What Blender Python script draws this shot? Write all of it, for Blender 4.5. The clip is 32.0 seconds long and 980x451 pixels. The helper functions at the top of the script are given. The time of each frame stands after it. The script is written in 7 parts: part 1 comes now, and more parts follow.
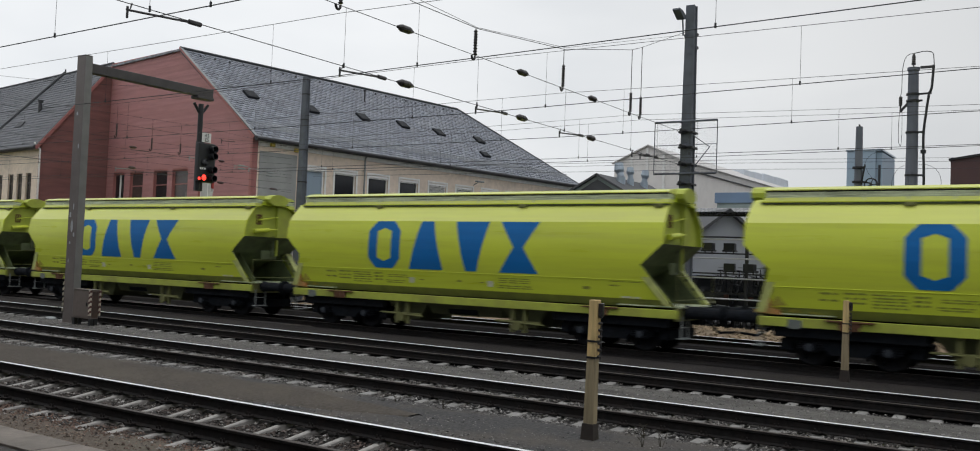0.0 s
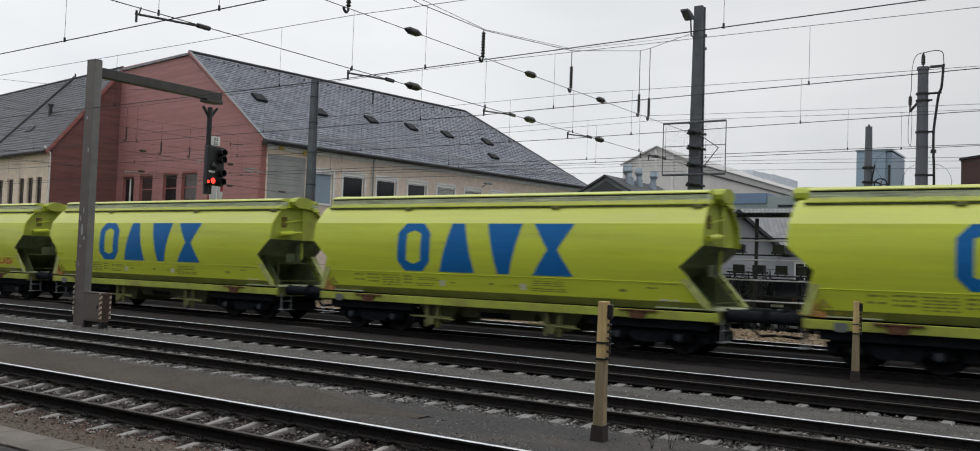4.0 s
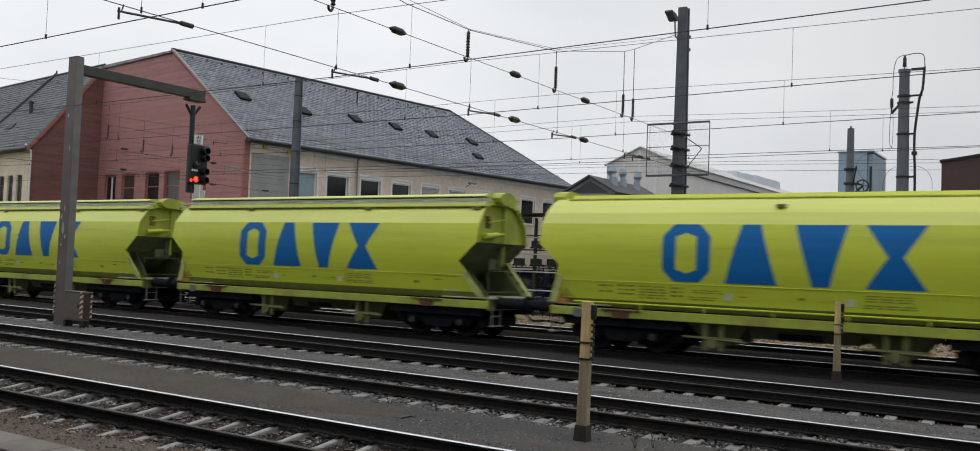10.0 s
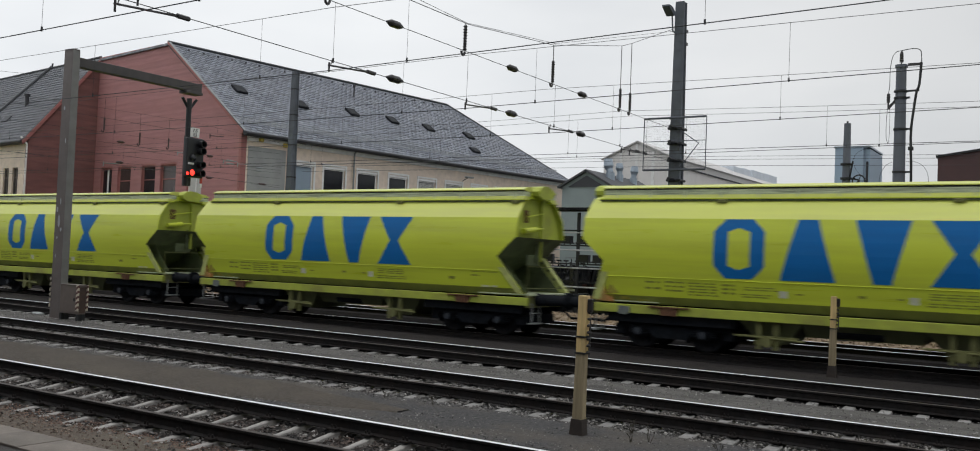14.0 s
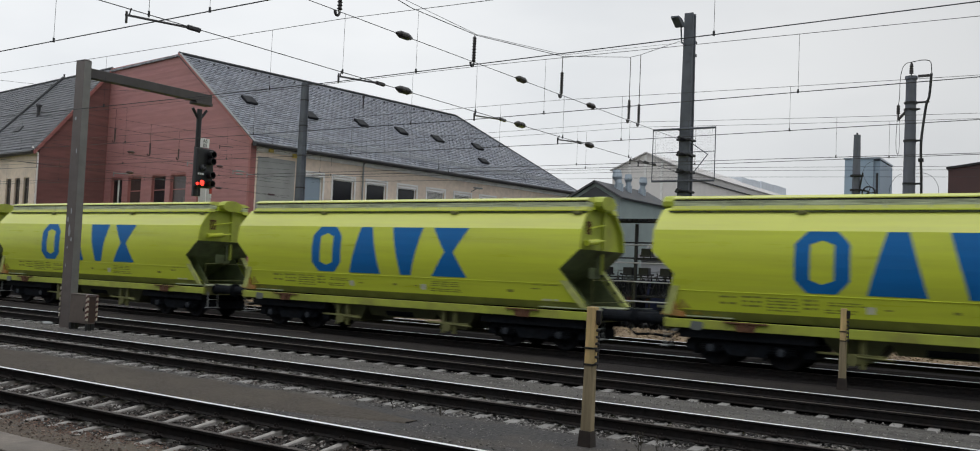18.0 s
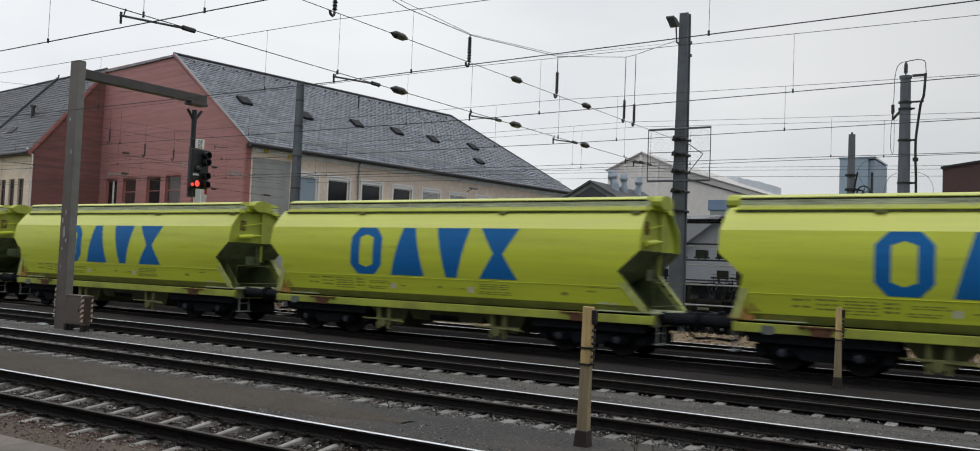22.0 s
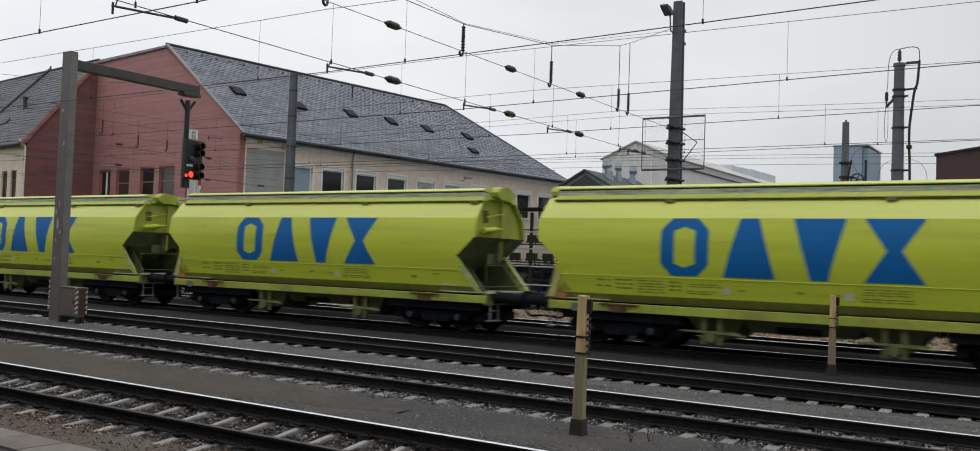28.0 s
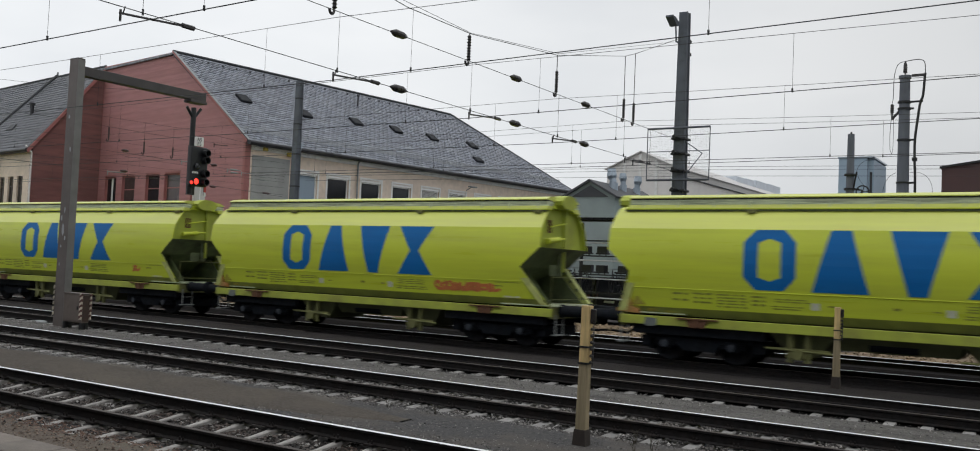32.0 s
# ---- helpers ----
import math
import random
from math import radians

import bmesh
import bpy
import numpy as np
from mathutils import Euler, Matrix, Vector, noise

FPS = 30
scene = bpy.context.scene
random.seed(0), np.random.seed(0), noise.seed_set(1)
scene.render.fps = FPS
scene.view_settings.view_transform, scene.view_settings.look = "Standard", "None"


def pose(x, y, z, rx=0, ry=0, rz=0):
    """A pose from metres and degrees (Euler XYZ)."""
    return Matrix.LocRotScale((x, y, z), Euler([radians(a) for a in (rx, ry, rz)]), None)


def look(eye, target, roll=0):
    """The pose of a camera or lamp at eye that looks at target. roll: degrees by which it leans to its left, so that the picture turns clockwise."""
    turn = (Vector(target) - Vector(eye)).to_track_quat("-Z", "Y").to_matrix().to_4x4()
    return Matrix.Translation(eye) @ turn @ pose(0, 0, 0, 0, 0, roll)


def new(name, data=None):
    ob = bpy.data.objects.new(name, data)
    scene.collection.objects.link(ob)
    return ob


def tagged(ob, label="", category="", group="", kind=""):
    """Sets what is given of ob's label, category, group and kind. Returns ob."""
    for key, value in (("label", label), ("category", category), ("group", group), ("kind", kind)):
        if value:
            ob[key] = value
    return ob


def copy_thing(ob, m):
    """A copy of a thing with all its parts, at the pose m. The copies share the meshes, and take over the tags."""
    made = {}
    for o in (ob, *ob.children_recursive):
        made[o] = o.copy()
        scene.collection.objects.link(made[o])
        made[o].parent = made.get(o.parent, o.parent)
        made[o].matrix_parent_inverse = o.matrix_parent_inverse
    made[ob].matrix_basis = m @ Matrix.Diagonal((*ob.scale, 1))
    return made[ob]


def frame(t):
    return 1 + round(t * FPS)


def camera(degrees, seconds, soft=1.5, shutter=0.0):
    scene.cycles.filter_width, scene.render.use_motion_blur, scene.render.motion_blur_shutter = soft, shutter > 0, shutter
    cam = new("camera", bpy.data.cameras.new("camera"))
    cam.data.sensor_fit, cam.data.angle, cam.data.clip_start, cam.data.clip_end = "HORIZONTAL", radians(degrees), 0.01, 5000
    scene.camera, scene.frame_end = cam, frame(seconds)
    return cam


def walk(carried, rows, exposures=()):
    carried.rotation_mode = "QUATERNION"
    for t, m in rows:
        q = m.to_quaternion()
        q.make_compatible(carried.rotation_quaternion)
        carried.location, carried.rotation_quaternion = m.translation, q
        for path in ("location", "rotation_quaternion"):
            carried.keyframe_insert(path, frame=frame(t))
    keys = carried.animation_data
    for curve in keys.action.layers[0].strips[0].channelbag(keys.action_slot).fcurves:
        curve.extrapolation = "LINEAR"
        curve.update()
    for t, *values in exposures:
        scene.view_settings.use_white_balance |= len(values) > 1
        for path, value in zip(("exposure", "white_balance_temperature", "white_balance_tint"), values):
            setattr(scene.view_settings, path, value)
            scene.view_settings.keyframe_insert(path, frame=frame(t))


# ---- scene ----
# x runs along the tracks, y away from the platform, z = 0 is the top of the rails
EYE = Vector((0.0, 0.0, 2.16))
cam = camera(56.0, 32.0, soft=1.0, shutter=0.35)
# seconds, heading from +y, tilt, lean: a hand-held phone that sways on the spot
SWAY = [
    (0, -33.44, 2.26, 2.23), (0.5, -33.47, 2.37, 2.25), (1, -33.51, 2.42, 2.23), (1.5, -33.56, 2.41, 2.23),
    (2, -33.67, 2.43, 2.25), (2.5, -33.83, 2.44, 2.20), (3, -33.94, 2.35, 2.02), (3.5, -34.06, 2.38, 1.95),
    (5.5, -33.09, 2.20, 2.21), (6, -32.77, 2.20, 1.99), (6.5, -32.81, 2.18, 1.65), (7, -32.88, 2.10, 1.50),
    (7.5, -33.02, 2.04, 1.49), (8, -33.07, 2.03, 1.60), (8.5, -33.14, 2.13, 1.77), (9, -33.16, 2.31, 1.94),
    (9.5, -33.07, 2.35, 2.07), (10, -32.99, 2.38, 2.17), (10.5, -32.96, 2.38, 2.32), (11, -32.90, 2.35, 2.36),
    (11.5, -32.86, 2.27, 2.29), (12, -32.82, 2.17, 2.21), (12.5, -32.82, 2.09, 2.17), (13, -32.85, 2.05, 2.18),
    (13.5, -32.88, 2.06, 2.23), (14, -32.77, 2.02, 2.31), (14.5, -32.71, 1.96, 2.33), (16.5, -33.07, 2.32, 2.51),
    (17, -33.18, 2.42, 2.47), (17.5, -33.26, 2.58, 2.48), (18, -33.33, 2.67, 2.47), (18.5, -33.38, 2.64, 2.46),
    (19, -33.37, 2.60, 2.41), (19.5, -33.34, 2.58, 2.37), (20, -33.32, 2.59, 2.30), (20.5, -33.23, 2.64, 2.31),
    (21, -33.21, 2.68, 2.28), (21.5, -33.17, 2.72, 2.34), (22, -33.06, 2.69, 2.33), (22.5, -32.92, 2.65, 2.30),
    (23, -32.71, 2.62, 2.30), (23.5, -32.52, 2.50, 2.30), (24, -32.44, 2.51, 2.26), (24.5, -32.43, 2.52, 2.21),
    (25, -32.45, 2.52, 2.08), (25.5, -32.45, 2.38, 1.99), (27.5, -32.54, 2.08, 2.02), (28, -32.71, 2.05, 2.02),
    (28.5, -32.79, 2.08, 2.04), (29, -32.81, 2.24, 2.12), (29.5, -32.81, 2.36, 2.21), (30, -32.85, 2.47, 2.22),
    (30.5, -32.88, 2.52, 2.22), (31, -32.91, 2.57, 2.31), (31.5, -32.96, 2.58, 2.38), (32, -33.00, 2.61, 2.48)]


def view(heading, tilt, lean):
    a, b = radians(heading), radians(tilt)
    return look(EYE, EYE + Vector((math.sin(a) * math.cos(b), math.cos(a) * math.cos(b), math.sin(b))), lean)


walk(cam, [(t, view(a, b, c)) for t, a, b, c in SWAY])

# ---- world and light: a bright overcast day ----
SUN_DIR = Vector((0.20, -0.15, 0.97)).normalized()
world = bpy.data.worlds.new("overcast_sky")
scene.world = world
world.use_nodes = True
wn, wl = world.node_tree.nodes, world.node_tree.links
wn.clear()
w_out = wn.new("ShaderNodeOutputWorld")
w_bg = wn.new("ShaderNodeBackground")
w_sky = wn.new("ShaderNodeTexSky")
w_sky.sky_type, w_sky.sun_disc = "NISHITA", False
w_sky.sun_elevation = math.asin(SUN_DIR.z)
w_sky.sun_rotation = math.atan2(SUN_DIR.x, SUN_DIR.y)
w_sky.air_density, w_sky.dust_density = 1.0, 4.0
w_dim = wn.new("ShaderNodeMix")
w_dim.data_type, w_dim.blend_type = "RGBA", "MULTIPLY"
w_dim.inputs["Factor"].default_value = 1.0
w_dim.inputs[7].default_value = (0.10, 0.10, 0.10, 1)
w_co = wn.new("ShaderNodeTexCoord")
w_map = wn.new("ShaderNodeMapping")
w_map.inputs["Scale"].default_value = (1.2, 1.2, 3.2)
w_noise = wn.new("ShaderNodeTexNoise")
w_noise.inputs["Scale"].default_value, w_noise.inputs["Detail"].default_value = 1.4, 5.0
w_ramp = wn.new("ShaderNodeValToRGB")
w_ramp.color_ramp.elements[0].position, w_ramp.color_ramp.elements[1].position = 0.32, 0.70
w_ramp.color_ramp.elements[0].color = (0.72, 0.75, 0.785, 1)
w_ramp.color_ramp.elements[1].color = (0.975, 0.99, 1.0, 1)
w_mix = wn.new("ShaderNodeMix")
w_mix.data_type = "RGBA"
w_mix.inputs["Factor"].default_value = 0.93
wl.new(w_co.outputs["Generated"], w_map.inputs["Vector"])
wl.new(w_map.outputs["Vector"], w_noise.inputs["Vector"])
wl.new(w_noise.outputs["Fac"], w_ramp.inputs["Fac"])
wl.new(w_sky.outputs["Color"], w_dim.inputs[6])
wl.new(w_dim.outputs[2], w_mix.inputs[6])
wl.new(w_ramp.outputs["Color"], w_mix.inputs[7])
w_sep = wn.new("ShaderNodeSeparateXYZ")
w_side = wn.new("ShaderNodeMapRange")
w_side.interpolation_type = "SMOOTHSTEP"
w_side.inputs["From Min"].default_value, w_side.inputs["From Max"].default_value = -0.85, 0.20
w_side.inputs["To Min"].default_value, w_side.inputs["To Max"].default_value = 1.06, 0.69
w_tone = wn.new("ShaderNodeMix")
w_tone.data_type, w_tone.blend_type = "RGBA", "MULTIPLY"
w_tone.inputs["Factor"].default_value = 1.0
wl.new(w_co.outputs["Generated"], w_sep.inputs["Vector"])
wl.new(w_sep.outputs["X"], w_side.inputs["Value"])
wl.new(w_mix.outputs[2], w_tone.inputs[6])
wl.new(w_side.outputs["Result"], w_tone.inputs[7])
# the overcast vault is brighter overhead than near the horizon
w_high = wn.new("ShaderNodeMapRange")
w_high.interpolation_type = "SMOOTHSTEP"
w_high.inputs["From Min"].default_value, w_high.inputs["From Max"].default_value = 0.25, 1.0
w_high.inputs["To Min"].default_value, w_high.inputs["To Max"].default_value = 1.0, 1.64
w_vault = wn.new("ShaderNodeMix")
w_vault.data_type, w_vault.blend_type = "RGBA", "MULTIPLY"
w_vault.inputs["Factor"].default_value = 1.0
wl.new(w_sep.outputs["Z"], w_high.inputs["Value"])
wl.new(w_tone.outputs[2], w_vault.inputs[6])
wl.new(w_high.outputs["Result"], w_vault.inputs[7])
wl.new(w_vault.outputs[2], w_bg.inputs["Color"])
w_bg.inputs["Strength"].default_value = 1.0
wl.new(w_bg.outputs["Background"], w_out.inputs["Surface"])

sun_data = bpy.data.lights.new("sun", "SUN")
sun_data.energy, sun_data.angle, sun_data.color = 0.5, radians(40), (1.0, 0.97, 0.93)
sun = new("sun", sun_data)
sun.matrix_world = look(SUN_DIR * 80, (0, 0, 0))


# ---- materials ----
def material(name, base, rough=0.7, metal=0.0, vary=0.12, scale=3.0, dirt=None, dirt_amount=0.35, dirt_scale=0.7,
             bump=0.15, bump_scale=40.0, each=0.0, stretch=(1, 1, 1), spec=0.5):
    """A surface: base colour with fine and broad variation, stains of a second colour, and a fine relief."""
    m = bpy.data.materials.new(name)
    m.use_nodes = True
    n, k = m.node_tree.nodes, m.node_tree.links
    bs = n["Principled BSDF"]
    co = n.new("ShaderNodeTexCoord")
    mp = n.new("ShaderNodeMapping")
    mp.inputs["Scale"].default_value = stretch
    k.new(co.outputs["Object"], mp.inputs["Vector"])
    fine = n.new("ShaderNodeTexNoise")
    fine.inputs["Scale"].default_value, fine.inputs["Detail"].default_value = scale, 8
    k.new(mp.outputs["Vector"], fine.inputs["Vector"])
    ramp = n.new("ShaderNodeValToRGB")
    ramp.color_ramp.elements[0].position, ramp.color_ramp.elements[1].position = 0.25, 0.75
    ramp.color_ramp.elements[0].color = (*[c * (1 - vary) for c in base], 1)
    ramp.color_ramp.elements[1].color = (*[min(1, c * (1 + vary)) for c in base], 1)
    k.new(fine.outputs["Fac"], ramp.inputs["Fac"])
    col = ramp.outputs["Color"]
    if dirt:
        broad = n.new("ShaderNodeTexNoise")
        broad.inputs["Scale"].default_value, broad.inputs["Detail"].default_value = dirt_scale, 6
        broad.inputs["Roughness"].default_value = 0.65
        k.new(mp.outputs["Vector"], broad.inputs["Vector"])
        r2 = n.new("ShaderNodeValToRGB")
        r2.color_ramp.elements[0].position, r2.color_ramp.elements[1].position = 0.45, 0.72
        r2.color_ramp.elements[0].color = (0, 0, 0, 1)
        r2.color_ramp.elements[1].color = (dirt_amount, dirt_amount, dirt_amount, 1)
        k.new(broad.outputs["Fac"], r2.inputs["Fac"])
        mx = n.new("ShaderNodeMix")
        mx.data_type = "RGBA"
        k.new(r2.outputs["Color"], mx.inputs["Factor"])
        k.new(col, mx.inputs[6])
        mx.inputs[7].default_value = (*dirt, 1)
        col = mx.outputs[2]
    if each:
        info = n.new("ShaderNodeObjectInfo")
        isl = n.new("ShaderNodeNewGeometry")
        add = n.new("ShaderNodeMath")
        add.operation = "ADD"
        k.new(info.outputs["Random"], add.inputs[0])
        k.new(isl.outputs["Random Per Island"], add.inputs[1])
        fr = n.new("ShaderNodeMath")
        fr.operation = "FRACT"
        k.new(add.outputs[0], fr.inputs[0])
        mr = n.new("ShaderNodeMapRange")
        mr.inputs["To Min"].default_value, mr.inputs["To Max"].default_value = 1 - each, 1 + each
        k.new(fr.outputs[0], mr.inputs["Value"])
        hs = n.new("ShaderNodeHueSaturation")
        k.new(mr.outputs["Result"], hs.inputs["Value"])
        k.new(col, hs.inputs["Color"])
        col = hs.outputs["Color"]
    k.new(col, bs.inputs["Base Color"])
    rr = n.new("ShaderNodeMapRange")
    rr.inputs["To Min"].default_value, rr.inputs["To Max"].default_value = max(0.03, rough - 0.1), min(1, rough + 0.1)
    k.new(fine.outputs["Fac"], rr.inputs["Value"])
    k.new(rr.outputs["Result"], bs.inputs["Roughness"])
    bs.inputs["Metallic"].default_value = metal
    bs.inputs["Specular IOR Level"].default_value = spec
    if bump:
        bn = n.new("ShaderNodeTexNoise")
        bn.inputs["Scale"].default_value, bn.inputs["Detail"].default_value = bump_scale, 6
        k.new(mp.outputs["Vector"], bn.inputs["Vector"])
        bu = n.new("ShaderNodeBump")
        bu.inputs["Strength"].default_value, bu.inputs["Distance"].default_value = bump, 0.02
        k.new(bn.outputs["Fac"], bu.inputs["Height"])
        k.new(bu.outputs["Normal"], bs.inputs["Normal"])
    return m


def glow(name, colour, strength):
    m = bpy.data.materials.new(name)
    m.use_nodes = True
    bs = m.node_tree.nodes["Principled BSDF"]
    bs.inputs["Base Color"].default_value = (*colour, 1)
    bs.inputs["Emission Color"].default_value = (*colour, 1)
    bs.inputs["Emission Strength"].default_value = strength
    return m


def slate_material(name, base, joint, sx, sy, turn, spread=0.38):
    """Small lapped slates laid in rows."""
    m = material(name, base, 0.55, 0, 0.2, 1.2, (0.24, 0.25, 0.27), 0.5, 0.45, 0.1, 12)
    n, k = m.node_tree.nodes, m.node_tree.links
    bs = n["Principled BSDF"]
    old = bs.inputs["Base Color"].links[0].from_socket
    uv = n.new("ShaderNodeUVMap")
    mp = n.new("ShaderNodeMapping")
    mp.inputs["Rotation"].default_value = (0, 0, radians(turn))
    br = n.new("ShaderNodeTexBrick")
    br.inputs["Scale"].default_value = 1.0
    br.offset = 0.0 if turn else 0.5
    br.inputs["Brick Width"].default_value, br.inputs["Row Height"].default_value = sx, sy
    br.inputs["Mortar Size"].default_value = 0.018
    br.inputs["Mortar Smooth"].default_value = 0.3
    br.inputs["Color1"].default_value = (1 - spread, 1 - spread, 1 - spread, 1)
    br.inputs["Color2"].default_value = (1 + spread, 1 + spread, 1 + spread, 1)
    br.inputs["Mortar"].default_value = (joint, joint, joint, 1)
    k.new(uv.outputs["UV"], mp.inputs["Vector"])
    k.new(mp.outputs["Vector"], br.inputs["Vector"])
    mx = n.new("ShaderNodeMix")
    mx.data_type, mx.blend_type = "RGBA", "MULTIPLY"
    mx.inputs["Factor"].default_value = 1.0
    k.new(old, mx.inputs[6])
    k.new(br.outputs["Color"], mx.inputs[7])
    k.new(mx.outputs[2], bs.inputs["Base Color"])
    bu = n.new("ShaderNodeBump")
    bu.inputs["Strength"].default_value, bu.inputs["Distance"].default_value = 0.6, 0.02
    inv = n.new("ShaderNodeMath")
    inv.operation = "SUBTRACT"
    inv.inputs[0].default_value = 1.0
    k.new(br.outputs["Fac"], inv.inputs[1])
    k.new(inv.outputs[0], bu.inputs["Height"])
    k.new(bu.outputs["Normal"], bs.inputs["Normal"])
    return m


M_ASPHALT = material("worn_asphalt_and_fines", (0.066, 0.0645, 0.0655), 0.92, 0, 0.55, 17, (0.118, 0.102, 0.084), 0.95, 0.5, 0.8, 60, spec=0.15)
M_BALLAST = material("grey_ballast", (0.112, 0.108, 0.104), 0.9, 0, 0.3, 9, (0.11, 0.08, 0.06), 0.5, 0.8, 0.4, 60, each=0.85)
M_BLACKBALLAST = material("near_black_ballast", (0.0125, 0.0115, 0.0118), 0.95, 0, 0.6, 25, (0.024, 0.020, 0.018), 0.6, 0.5, 0.6, 60, spec=0.1)
M_BROWNFINES = material("brown_trodden_fines", (0.112, 0.092, 0.075), 0.92, 0, 0.5, 20, (0.13, 0.116, 0.093), 0.85, 0.9, 0.8, 60, spec=0.15)
M_RUSTSTONES = material("rust_stained_chippings", (0.15, 0.094, 0.072), 0.9, 0, 0.3, 9, (0.09, 0.07, 0.06), 0.6, 2.0, 0.4, 60, each=0.6)
M_DARKFINES = material("dark_grey_fines", (0.030, 0.0272, 0.0268), 0.95, 0, 0.5, 20, (0.046, 0.041, 0.038), 0.7, 0.8, 0.6, 60, spec=0.1)
M_BROWNGREY = material("brown_grey_trodden_fines", (0.075, 0.065, 0.056), 0.92, 0, 0.5, 17, (0.105, 0.091, 0.073), 0.8, 0.8, 0.8, 60, spec=0.15)
M_WORN = material("worn_rusty_lime_paint", (0.34, 0.33, 0.05), 0.6, 0, 0.3, 4, (0.30, 0.12, 0.035), 0.95, 4.5, 0.1, 30)
M_PLATE = material("blue_grey_plate", (0.15, 0.17, 0.16), 0.6, 0.1, 0.15, 5, None, 0, 1, 0.05, 40)
M_PALEFINES = material("pale_trodden_fines", (0.118, 0.113, 0.107), 0.92, 0, 0.55, 22, (0.055, 0.052, 0.05), 0.95, 1.6, 0.7, 90, stretch=(0.5, 1.6, 1), spec=0.15)
M_ARM = material("dark_brown_steel_arm", (0.075, 0.069, 0.069), 0.6, 0.2, 0.2, 3, None, 0, 1, 0.1, 40)
M_GRIMESHADE = material("grimy_shade_green", (0.10, 0.125, 0.062), 0.6, 0, 0.4, 3, (0.025, 0.03, 0.02), 0.7, 1.2, 0.1, 30)
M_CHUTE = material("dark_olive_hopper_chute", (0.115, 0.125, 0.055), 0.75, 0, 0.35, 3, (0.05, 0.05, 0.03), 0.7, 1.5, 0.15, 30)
M_UNDERSLOPE = material("shade_olive_underslope", (0.24, 0.265, 0.06), 0.65, 0, 0.25, 4, (0.12, 0.12, 0.05), 0.6, 2.0, 0.1, 30)
M_ORANGE = material("flaking_orange_primer", (0.40, 0.19, 0.055), 0.75, 0, 0.35, 9, (0.26, 0.27, 0.06), 0.9, 6.0, 0.2, 40)
M_UNDER = material("dirty_olive_underframe", (0.17, 0.175, 0.06), 0.7, 0, 0.3, 3, (0.05, 0.045, 0.02), 0.7, 1.5, 0.15, 30)
M_STONES = material("light_grey_chippings", (0.135, 0.13, 0.125), 0.9, 0, 0.3, 9, (0.08, 0.07, 0.06), 0.5, 0.9, 0.3, 60, each=0.95)
M_PALESTONES = material("pale_grey_broken_stone", (0.25, 0.242, 0.23), 0.9, 0, 0.3, 9, (0.16, 0.13, 0.11), 0.5, 0.8, 0.4, 60, each=0.55)
M_BROWNSTONES = material("rust_brown_chippings", (0.15, 0.115, 0.092), 0.9, 0, 0.3, 9, (0.09, 0.05, 0.04), 0.6, 0.9, 0.3, 60, each=0.55)
M_GRAFFITI = material("orange_red_spray_paint", (0.62, 0.20, 0.07), 0.6, 0, 0.2, 4, None, 0, 1, 0, 30)
M_BALLAST_DARK = material("dark_rusty_ballast", (0.070, 0.062, 0.057), 0.9, 0, 0.35, 9, (0.085, 0.05, 0.036), 0.6, 0.8, 0.4, 60, each=0.85)
M_BALLAST_BED = material("dark_ballast_bed", (0.022, 0.02, 0.019), 0.95, 0, 0.5, 25, (0.04, 0.03, 0.024), 0.5, 0.6, 0.6, 50)
M_BROWN = material("brown_gravel", (0.29, 0.22, 0.145), 0.95, 0, 0.35, 6, (0.13, 0.10, 0.08), 0.6, 0.8, 0.5, 30, each=0.35)
M_SLEEPER = material("weathered_sleeper", (0.30, 0.288, 0.272), 0.85, 0, 0.25, 14, (0.12, 0.10, 0.085), 0.7, 2.5, 0.3, 60, each=0.18)
M_SLEEPERBLOCK = material("grey_concrete_sleeper", (0.225, 0.22, 0.21), 0.88, 0, 0.25, 14, (0.11, 0.10, 0.09), 0.7, 2.5, 0.3, 60, each=0.2)
M_RAIL = material("rusty_rail_side", (0.0175, 0.0165, 0.0165), 0.8, 0.0, 0.4, 12, (0.03, 0.02, 0.016), 0.5, 2.0, 0.2, 60, spec=0.1)
M_RAILTOP = material("polished_rail_head", (0.82, 0.83, 0.85), 0.36, 0.7, 0.08, 6, None, 0, 1, 0.05, 60)
M_RAILTOP_DULL = material("dull_rail_head", (0.055, 0.045, 0.040), 0.65, 0.4, 0.25, 6, None, 0, 1, 0.05, 60)
M_PLATFORM = material("platform_slab", (0.185, 0.162, 0.14), 0.85, 0, 0.2, 12, (0.09, 0.08, 0.07), 0.7, 1.6, 0.3, 70, each=0.14)
M_CONCRETE = material("grey_concrete", (0.13, 0.135, 0.14), 0.85, 0, 0.25, 5, (0.09, 0.09, 0.095), 0.6, 0.8, 0.3, 40)
M_MASTCON = material("blue_grey_spun_concrete", (0.135, 0.148, 0.182), 0.8, 0, 0.2, 5, (0.07, 0.078, 0.09), 0.6, 0.9, 0.25, 40, stretch=(1, 1, 0.3))
M_MAST = material("dark_weathered_mast", (0.108, 0.122, 0.146), 0.7, 0.1, 0.3, 4, (0.04, 0.04, 0.045), 0.6, 1.0, 0.2, 40)
